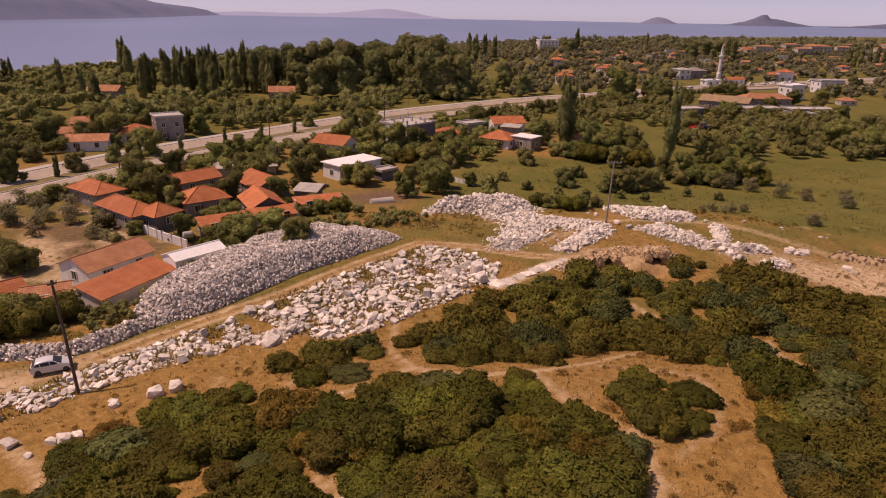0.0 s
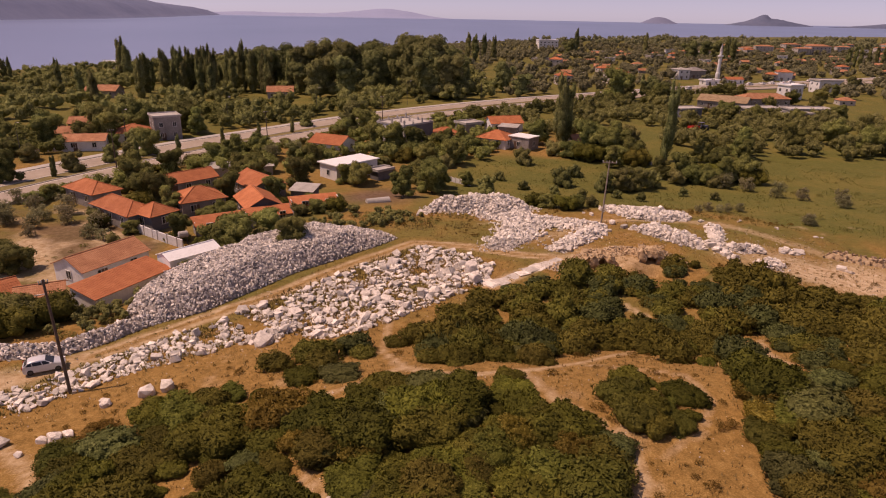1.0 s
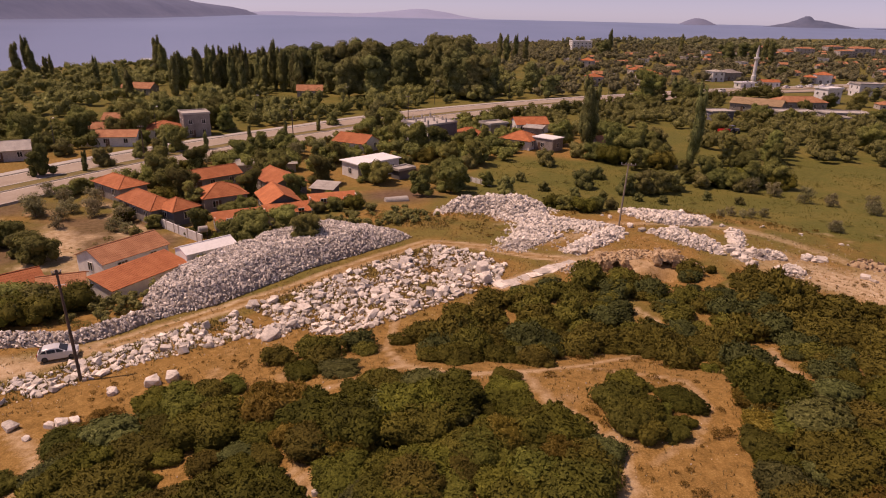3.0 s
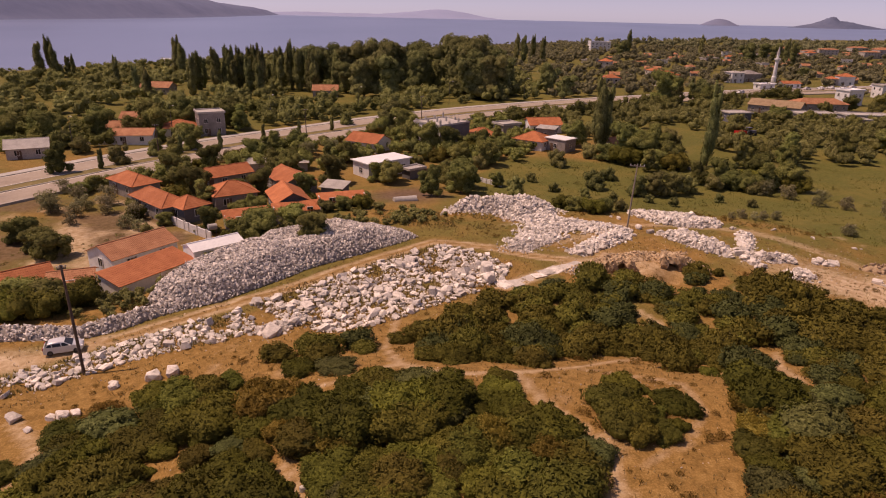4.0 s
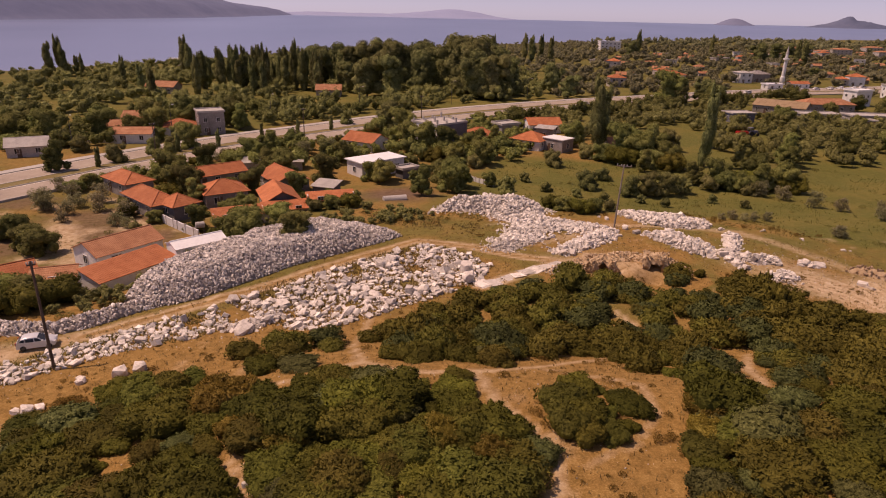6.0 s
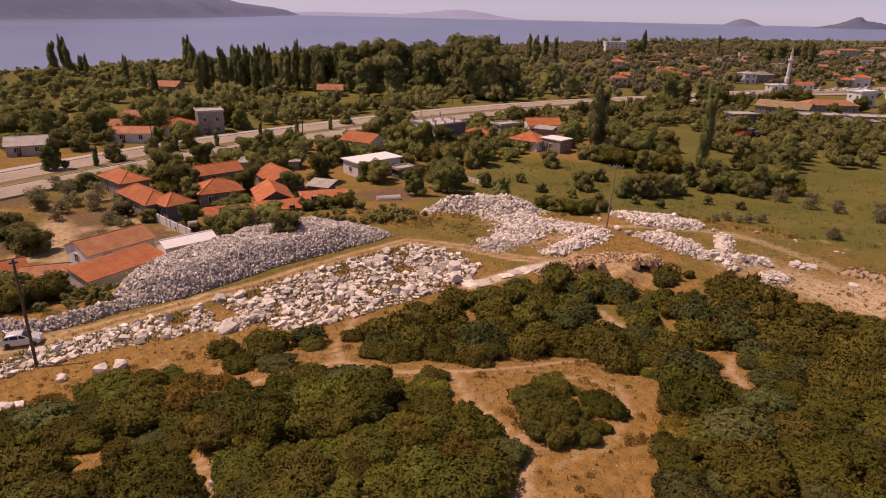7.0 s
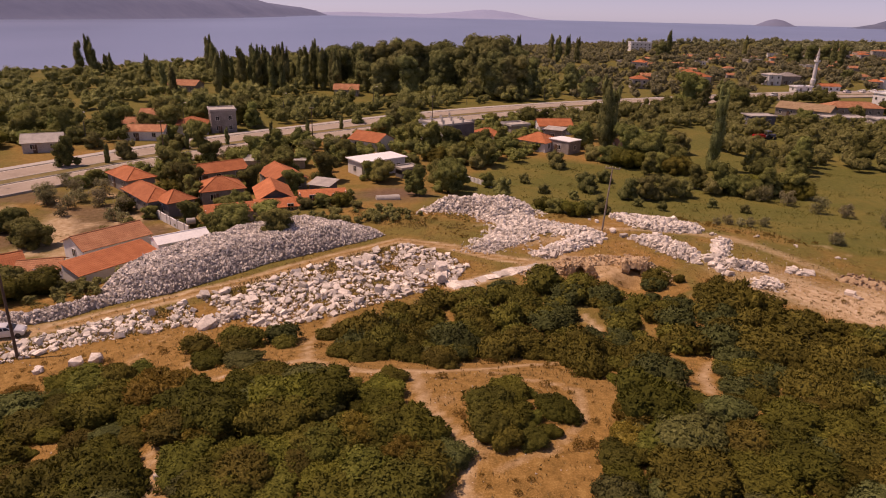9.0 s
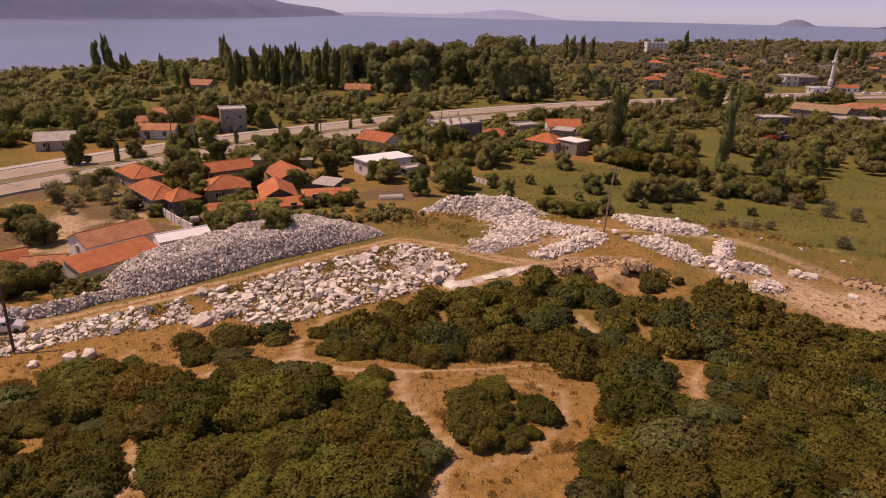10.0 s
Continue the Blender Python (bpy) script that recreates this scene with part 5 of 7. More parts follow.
def door_on(t, x, y, turn, w=0.95, h=2.05, material=DOOR_PAINT):
    m = pose(x, y, 0, 0, 0, turn)
    bm = bmesh.new()
    box(bm, -w / 2, w / 2, -0.05, 0.02, 0, h, m)
    for zz in (0.2, 1.1):
        box(bm, -w / 2 + 0.12, w / 2 - 0.12, -0.07, -0.05, zz, zz + 0.75, m)
    d = part("door", bm, material, t)
    bm = bmesh.new()
    box(bm, w / 2 - 0.15, w / 2 - 0.05, -0.11, -0.05, 1.0, 1.05, m)
    part("handle", bm, IRON, d)


def house(label, x, y, turn, l, w, eave, rise, roof="gable", wall=PALE_PLASTER, cover=ORANGE_TILES, base=None, over=0.4, windows=True, chimney=False, group="", name="house", far=False):
    """A house: l along its ridge. Windows stand on its long and short sides."""
    z = float(plain_z(x, y)) if base is None else base
    t = thing(name, pose(x, y, z, 0, 0, turn), label, "house", group)
    a, b = l / 2, w / 2
    bm = bmesh.new()
    lo = [bm.verts.new((px, py, -1.5)) for px, py in ((-a, -b), (a, -b), (a, b), (-a, b))]
    up = [bm.verts.new((px, py, eave + (rise if roof == "mono" and py > 0 else 0))) for px, py in ((-a, -b), (a, -b), (a, b), (-a, b))]
    for k in range(4):
        bm.faces.new((lo[k], lo[(k + 1) % 4], up[(k + 1) % 4], up[k]))
    if roof == "gable":
        g0, g1 = bm.verts.new((-a, 0, eave + rise)), bm.verts.new((a, 0, eave + rise))
        bm.faces.new((up[0], g0, up[3])[::-1])
        bm.faces.new((up[1], up[2], g1))
        bm.faces.new((up[0], up[1], g1, g0))
        bm.faces.new((up[2], up[3], g0, g1))
    else:
        bm.faces.new(up)
    part("wall", bm, wall, t)
    o, drop = over, over * rise / b
    rf = t
    if roof == "gable":
        roof_face(t, cover, (-a - o, -b - o, eave - drop + 0.05), (a + o, -b - o, eave - drop + 0.05), (a + o, 0, eave + rise + 0.05), (-a - o, 0, eave + rise + 0.05))
        roof_face(t, cover, (a + o, b + o, eave - drop + 0.05), (-a - o, b + o, eave - drop + 0.05), (-a - o, 0, eave + rise + 0.05), (a + o, 0, eave + rise + 0.05))
        caps = [((-a - o, 0, eave + rise + 0.05), (a + o, 0, eave + rise + 0.05))]
    elif roof == "hip":
        r = max(0.05, a - b)
        c = [(-a - o, -b - o), (a + o, -b - o), (a + o, b + o), (-a - o, b + o)]
        e = eave - drop + 0.05
        top = eave + rise + 0.05
        roof_face(t, cover, (*c[0], e), (*c[1], e), (r, 0, top), (-r, 0, top))
        roof_face(t, cover, (*c[2], e), (*c[3], e), (-r, 0, top), (r, 0, top))
        roof_face(t, cover, (*c[1], e), (*c[2], e), (r, 0, top), (r, 0, top))
        roof_face(t, cover, (*c[3], e), (*c[0], e), (-r, 0, top), (-r, 0, top))
        caps = [((-r, 0, top), (r, 0, top))] + [((*q, e), (math.copysign(r, q[0]), 0, top)) for q in c]
    elif roof == "mono":
        sl = rise / w
        roof_face(t, cover, (-a - o, -b - o, eave - o * sl + 0.06), (a + o, -b - o, eave - o * sl + 0.06), (a + o, b + o, eave + rise + o * sl + 0.06), (-a - o, b + o, eave + rise + o * sl + 0.06))
        caps = []
    else:
        bm = bmesh.new()
        box(bm, -a - o, a + o, -b - o, b + o, eave + 0.003, eave + 0.2)
        caps = []
        rf = part("roof", bm, cover, t)
        if rise:
            for q in ((-a - o, a + o, -b - o, -b - o + 0.2), (-a - o, a + o, b + o - 0.2, b + o), (-a - o, -a - o + 0.2, -b - o + 0.2, b + o - 0.2), (a + o - 0.2, a + o, -b - o + 0.2, b + o - 0.2)):
                bm = bmesh.new()
                box(bm, *q, eave + 0.2, eave + 0.2 + rise)
                part("parapet", bm, cover, rf)
    for p, q in caps:
        bm = bmesh.new()
        tube(bm, [p, q], [0.11, 0.11], 8)
        part("ridge_cap", bm, cover, t)
    if windows:
        gap = 4.2 if far else 3.2
        for k in range(max(1, int(l // gap))):
            px = -a + (k + 0.5) * l / max(1, int(l // gap))
            for floor in range(max(1, int(eave // 2.7))):
                window_on(t, px, -b, 1.5 + 2.7 * floor, 0, w=1.3 if far else 0.9, plain=far)
        for k in range(max(1, int(w // gap))):
            py = -b + (k + 0.5) * w / max(1, int(w // gap))
            for floor in range(max(1, int(eave // 2.7))):
                window_on(t, a, py, 1.5 + 2.7 * floor, 90, plain=far)
                window_on(t, -a, -py, 1.5 + 2.7 * floor, -90, plain=far)
        if not far:
            door_on(t, -a + 0.9 + 0.2 * l, -b, 0)
    if chimney:
        bm = bmesh.new()
        box(bm, a * 0.4, a * 0.4 + 0.5, b * 0.2, b * 0.2 + 0.5, eave, eave + rise + 0.7)
        box(bm, a * 0.4 - 0.06, a * 0.4 + 0.56, b * 0.2 - 0.06, b * 0.2 + 0.56, eave + rise + 0.7, eave + rise + 0.8)
        part("chimney", bm, CONCRETE, rf)
    return t


def span(p, q, w, **k):
    """x, y, turn and length of a house whose near eave runs from p to q, w deep behind it."""
    dx, dy = q[0] - p[0], q[1] - p[1]
    ln = math.hypot(dx, dy)
    return (p[0] + q[0]) / 2 - dy / ln * w / 2, (p[1] + q[1]) / 2 + dx / ln * w / 2, math.degrees(math.atan2(dy, dx)), ln


# the farm below the heap
x, y, a, l = span((-41.9, 74.3), (-37.2, 82.5), 6.0)
house("old single-storey house with weathered tile roof", x, y, a, l, 6.0, 2.5, 1.3, "gable", PALE_PLASTER, OLD_TILES, base=-2.4, over=0.25, chimney=False)
x, y, a, l = span((-35.7, 65.0), (-31.1, 74.4), 4.0)
house("long low outhouse under an orange tile roof", x, y, a, l, 4.0, 2.4, 0.8, "mono", PALE_PLASTER, ORANGE_TILES, base=-1.7, over=0.2, windows=False)
x, y, a, l = span((-30.9, 74.2), (-26.3, 79.2), 3.6)
house("shed with a white sheet roof", x, y, a, l, 3.4, 2.9, 0.6, "gable", WHITE_SHEET, WHITE_SHEET, base=-1.2, over=0.15, windows=False, name="shed")
house("small tile-roofed hut behind shrubs", -44.4, 69.6, 25, 4.6, 3.6, 2.0, 0.7, "gable", PALE_PLASTER, OLD_TILES, base=-2.2)
house("tile-roofed house at the farm's edge", -50.6, 67.4, 48, 8.0, 5.5, 2.3, 1.3, "gable", PALE_PLASTER, ORANGE_TILES, base=-2.6)
# the cluster of orange roofs
house("low house with an orange hipped tile roof", -60.3, 114.4, -35, 9.2, 5.2, 2.7, 1.3, "hip", GREY_PLASTER)
house("long low house with an orange tile roof", -49.6, 102.9, -38, 11.4, 4.8, 2.7, 1.4, "hip", GREY_PLASTER)
house("square house with an orange pyramid roof", -43.6, 100.6, -34, 4.9, 4.7, 2.7, 1.3, "hip", DARK_RENDER_AND_SHADE)
house("broad house with an orange hipped tile roof", -39.6, 109.5, 36, 7.4, 6.4, 2.8, 1.6, "hip", GREY_PLASTER)
house("house with an orange gabled roof and gable end", -28.8, 108.0, -62, 8.6, 5.6, 2.6, 1.5, "gable", DARK_RENDER_AND_SHADE, over=0.5)
for k, (x, y, a, l) in enumerate(((-32.4, 98.4, 31, 8.0), (-25.6, 102.2, 27, 7.6), (-18.4, 104.6, 24, 7.8))):
    house("long low outbuilding under an orange tile roof", x, y, a, l, 3.0, 1.7 - 0.15 * k, 0.7, "mono", GREY_PLASTER, ORANGE_TILES, over=0.25)
house("long barn with an orange tile roof", -47.0, 122.0, 48, 12.0, 5.0, 2.6, 1.3, "gable", GREY_PLASTER)
house("half-ruined house with a gaping orange roof", -32.0, 121.0, -52, 9.5, 6.6, 2.6, 1.5, "gable", GREY_PLASTER, ORANGE_TILES)
house("small grey shed with sloping roof", -22.5, 117.4, -12, 4.2, 3.4, 2.1, 0.5, "mono", DARK_RENDER_AND_SHADE, CONCRETE, windows=False, name="shed")
house("long grey wall-like barn with flat roof", -39.8, 137.0, 16, 13.0, 4.0, 1.9, 0.4, "mono", CONCRETE, CONCRETE, windows=False, name="shed")
# white flat-roofed house
t = house("white house with a flat bright roof", -16.6, 137.4, 46, 11.2, 5.8, 3.2, 0.0, "flat", PALE_PLASTER, WHITE_SHEET, over=0.4)
house("low dark lean-to beside the white house", -9.4, 134.8, 46, 4.0, 2.6, 1.9, 0.3, "flat", DARK_RENDER_AND_SHADE, CONCRETE, windows=False, name="shed")
# unfinished block house: shade painted on long side, pale end, columns on the roof
t = house("unfinished flat-roofed block house with bare columns", -5.8, 173.6, 48, 11.0, 10.0, 5.8, 0.25, "flat", PALE_PLASTER, CONCRETE, over=0.15)
bm = bmesh.new()
box(bm, -5.5, 5.5, -5.12, -5.003, -0.5, 5.8)
part("shaded_side_sheet", bm, DARK_RENDER_AND_SHADE, t, "long side painted dark for its shade")
for px in (-5, -1.7, 1.7, 5):
    for py in (-4.6, 0, 4.6):
        bm = bmesh.new()
        hh = rng.uniform(0.7, 1.5)
        box(bm, px - 0.2, px + 0.2, py - 0.2, py + 0.2, 6.0, 6.0 + hh)
        for q in (-0.12, 0.12):
            tube(bm, [(px + q, py, 6.0 + hh), (px + q * 1.4, py, 6.7 + hh)], [0.025, 0.02], 5)
        part("column", bm, CONCRETE, t)
house("small grey hut with a white flat roof", 25.9, 170.0, -40, 6.2, 5.0, 3.2, 0.0, "flat", GREY_PLASTER, WHITE_SHEET, over=0.2)
house("house with a steep orange roof by the road", -23.8, 162.4, -25, 9.0, 7.0, 2.6, 1.6, "gable")
house("house with an orange tile roof among trees", 5.0, 176.5, 20, 7.5, 6.0, 2.7, 1.5, "hip")
house("house with an orange tile roof among trees", 19.0, 172.6, -30, 8.5, 7.5, 2.6, 1.7, "hip")
house("house with an orange tile roof among trees", 23.5, 198.0, 15, 10.0, 6.5, 2.7, 1.6, "gable")
house("grey patched shack beside orange roofs", 12.4, 192.0, 35, 6.0, 5.0, 3.0, 0.4, "flat", GREY_PLASTER, CONCRETE)
house("grey patched shack beside orange roofs", 23.8, 186.0, -20, 5.0, 4.0, 3.2, 0.3, "mono", GREY_PLASTER, CONCRETE)
house("small tiled house behind the big tree", 41.5, 172.0, 10, 5.5, 4.5, 2.4, 1.2, "gable", GREY_PLASTER, OLD_TILES)
# across the road
t = house("two-storey grey block with flat parapet roof", -71.0, 176.6, 32, 6.8, 6.8, 6.2, 0.3, "flat", GREY_PLASTER, CONCRETE, over=0.25)
house("house with a bright orange hipped roof", -77.6, 171.8, 25, 8.0, 7.5, 3.0, 1.6, "hip", PALE_PLASTER)
house("long white building with a tile roof", -84.6, 160.8, 12, 9.5, 5.5, 2.6, 1.2, "gable", PALE_PLASTER, OLD_TILES)
house("white shed with a tile roof", -93.0, 170.0, 12, 7.0, 5.0, 2.8, 1.2, "gable", PALE_PLASTER, OLD_TILES)
house("low pale house with a grey roof", -100.0, 141.5, 32, 8.4, 6.4, 2.6, 1.5, "gable", FADED_PLASTER, CONCRETE)
house("small house roof behind trees", -97.0, 186.0, 10, 8.0, 6.0, 2.7, 1.4, "gable", GREY_PLASTER, OLD_TILES)
house("orange-roofed house deep in the orchards", -128.0, 262.0, 0, 12.0, 8.0, 2.8, 1.8, "gable", GREY_PLASTER, OLD_TILES)
house("orange-roofed house deep in the orchards", -60.0, 268.0, 10, 10.0, 7.0, 2.8, 1.8, "gable", GREY_PLASTER, OLD_TILES)
house("small white cottage near the shore", -186.0, 392.0, 20, 6.5, 5.0, 2.6, 1.8, "gable", PALE_PLASTER, WHITE_SHEET)


# ---- the town ----
def minaret(x, y):
    t = thing("minaret", pose(x, y, float(plain_z(x, y))), "slim white minaret with a pointed grey cap", "minaret")
    bm = bmesh.new()
    tube(bm, [(0, 0, -1), (0, 0, 4.0), (0, 0, 4.6), (0, 0, 13.0)], [1.3, 1.3, 0.95, 0.85], 14)
    part("shaft", bm, PALE_PLASTER, t)
    bm = bmesh.new()
    tube(bm, [(0, 0, 12.6), (0, 0, 13.2), (0, 0, 13.3), (0, 0, 14.0)], [0.9, 1.5, 1.55, 1.55], 14)
    part("balcony", bm, PALE_PLASTER, t)
    bm = bmesh.new()
    tube(bm, [(0, 0, 13.2), (0, 0, 16.2)], [0.7, 0.7], 14)
    part("turret", bm, PALE_PLASTER, t)
    bm = bmesh.new()
    tube(bm, [(0, 0, 16.2), (0, 0, 16.4), (0, 0, 20.5)], [0.72, 0.85, 0.04], 14)
    part("cap", bm, CONCRETE, t, "grey pointed cap")


minaret(166.5, 379)
t = house("large white hotel with a long flat roof", 130.0, 745.0, 8, 22.0, 12.0, 9.0, 0.6, "flat", PALE_PLASTER, WHITE_SHEET, far=True)
house("white two-storey cube house", 161.5, 290.5, 22, 8.2, 6.8, 6.2, 0.4, "flat", PALE_PLASTER, WHITE_SHEET)
house("large white house beside the minaret", 147.0, 385.0, 15, 7.5, 7.5, 5.6, 0.8, "hip", PALE_PLASTER, CONCRETE)
house("grey-roofed house beside the minaret", 158.0, 394.0, 15, 11.0, 9.0, 4.6, 1.6, "hip", GREY_PLASTER, GREY_PLASTER)
house("white house with an orange roof by the square", 208.0, 385.0, -10, 8.0, 7.0, 5.2, 1.4, "hip", PALE_PLASTER, ORANGE_TILES)
house("long hall with a yellowish tile roof", 118.0, 258.0, -35, 18.0, 11.0, 3.0, 1.8, "gable", GREY_PLASTER, surface("ochre_tiles", [(0.22, 0.15, 0.085), (0.31, 0.215, 0.125), (0.38, 0.27, 0.16)], 0.5, 7, where="Object"))
house("row of shops under old brown tiles", 138.0, 268.0, 5, 20.0, 8.0, 3.2, 1.7, "hip", GREY_PLASTER, OLD_TILES)
house("low grey flat-roofed workshop building", 122.0, 238.0, 5, 13.0, 7.0, 2.8, 0.3, "flat", GREY_PLASTER, CONCRETE)
house("low grey flat-roofed workshop building", 139.0, 236.0, 0, 16.0, 8.0, 3.0, 0.3, "flat", FADED_PLASTER, CONCRETE)
house("blue-grey flat-roofed workshop at the meadow's edge", 93.5, 233.0, 15, 8.5, 6.0, 3.0, 0.2, "flat", BLUE_PAINT, CONCRETE)
house("red-walled workshop with a flat roof", 130.0, 226.0, 5, 9.0, 5.0, 2.6, 0.3, "flat", OLD_MASONRY, CONCRETE)
house("low roadside kiosk with awnings", 166.0, 358.0, 10, 10.0, 5.0, 2.8, 1.0, "gable", PALE_PLASTER, ORANGE_TILES)
house("low roadside kiosk with awnings", 150.0, 350.0, 20, 9.0, 5.0, 2.6, 0.3, "flat", PALE_PLASTER, WHITE_SHEET)
town_rng = np.random.default_rng(8)
kinds = []


def town_copy(k, x, y, turn, s):
    ob = kinds[k]
    c = copy_thing(ob, Matrix.Identity(4))
    c.matrix_basis = pose(x, y, float(plain_z(x, y)), 0, 0, turn) @ Matrix.Diagonal((s, s, s, 1))


for (x, y, a), (lb, l, w, e, r, kd, wl, cv) in zip(((183, 238, 10), (205, 262, -15), (100, 352, 20), (196, 322, 0), (232, 300, 12)), (
        ("town house with a faded orange tile roof", 10, 8, 3.2, 1.8, "hip", FADED_PLASTER, OLD_TILES), ("grey town house with an old tile roof", 12, 8, 3.0, 1.7, "gable", GREY_PLASTER, OLD_TILES),
        ("two-storey white town house with tile roof", 10, 9, 6.0, 1.8, "hip", FADED_PLASTER, ORANGE_TILES), ("white flat-roofed town house", 11, 9, 5.8, 0.4, "flat", PALE_PLASTER, CONCRETE),
        ("long low pale town building", 16, 8, 3.2, 0.4, "flat", FADED_PLASTER, CONCRETE))):
    kinds.append(house(lb, x, y, a, l, w, e, r, kd, wl, cv, group="town houses", far=True))
town = [(60, 330), (130, 300), (230, 240), (330, 300), (520, 520), (640, 760), (420, 800), (200, 700), (90, 560)]
for x, y in scatter(town, 105, 15, town_rng):
    if to_lines(x, y, [ROAD]) > 22 and math.hypot(x - 160, y - 385) > 22:
        town_copy(int(town_rng.choice(5, p=[0.28, 0.27, 0.1, 0.17, 0.18])), x, y, town_rng.uniform(-30, 30), town_rng.uniform(0.6, 0.9))
flats = house("pale apartment block with rows of windows", 420, 720, 8, 24, 12, 9.0, 1.6, "hip", FADED_PLASTER, OLD_TILES, group="apartment blocks by the shore", far=True)
for k in range(34):
    x = 270 + 27 * k + town_rng.uniform(-6, 6)
    y = 690 + 0.42 * (x - 300) + town_rng.uniform(-45, 70)
    c = copy_thing(flats, Matrix.Identity(4))
    s = town_rng.uniform(0.6, 0.95)
    c.matrix_basis = pose(x, y, float(plain_z(x, y)), 0, 0, town_rng.uniform(-12, 20)) @ Matrix.Diagonal((s, s, s, 1))

# ---- poles ----


def pole(x, y, lean, h, r, material, label, arm=1.6, turn=0.0):
    t = thing("utility_pole", pose(x, y, gz(x, y)), label, "pole", "utility poles")
    top = Vector((lean[0], lean[1], h))
    bm = bmesh.new()
    tube(bm, [(0, 0, -0.8), tuple(top * 0.5), tuple(top)], [r, r * 0.85, r * 0.65], 10)
    part("post", bm, material, t)
    if arm:
        m = pose(top.x, top.y, h - 0.35, 0, 0, turn)
        bm = bmesh.new()
        box(bm, -arm / 2, arm / 2, -0.06, 0.06, -0.07, 0.07, m)
        b = part("crossarm", bm, material, t)
        for k in (-1, -0.4, 0.4, 1):
            bm = bmesh.new()
            p = m @ Vector((k * arm * 0.46, 0, 0.07))
            tube(bm, [tuple(p), tuple(p + Vector((0, 0, 0.1))), tuple(p + Vector((0, 0, 0.22)))], [0.03, 0.06, 0.045], 8)
            part("insulator", bm, PORCELAIN, b)
    return t


pole(-29.1, 47.1, (-1.3, 1.5), 9.8, 0.145, WOOD_POLE, "dark leaning wooden utility pole beside the track", 0.7, 40)
pole(28.2, 96.6, (0.8, 1.6), 9.7, 0.15, PALE_POLE, "grey wooden utility pole with a crossarm", 2.2, -12)
for x, y in ((-41.5, 168.0), (-67.0, 138.0), (-86.0, 108.0), (-14.0, 203.0)):
    pole(x, y, (0, 0.1), 9.0, 0.14, WOOD_POLE, "dark wooden utility pole beside the main road", 1.2, 30)
for x, y in ((-92.0, 146.0), (-78.0, 168), (-60.0, 196.0), (-38, 224), (-8, 253), (22, 272), (70, 305)):
    t = thing("street_lamp", pose(x, y, gz(x, y)), "thin grey street lamp beside the main road", "street lamp", "street lamps")
    bm = bmesh.new()
    tube(bm, [(0, 0, -0.3), (0, 0, 6), (0, 0, 8.5), (0.5, -0.4, 9.0), (1.2, -0.9, 9.1)], [0.1, 0.08, 0.06, 0.05, 0.04], 7)
    part("mast", bm, IRON, t)
    bm = bmesh.new()
    box(bm, -0.3, 0.3, -0.12, 0.12, -0.06, 0.06, pose(1.4, -1.0, 9.08, 0, 0, -36))
    part("lantern", bm, TRIM, t)


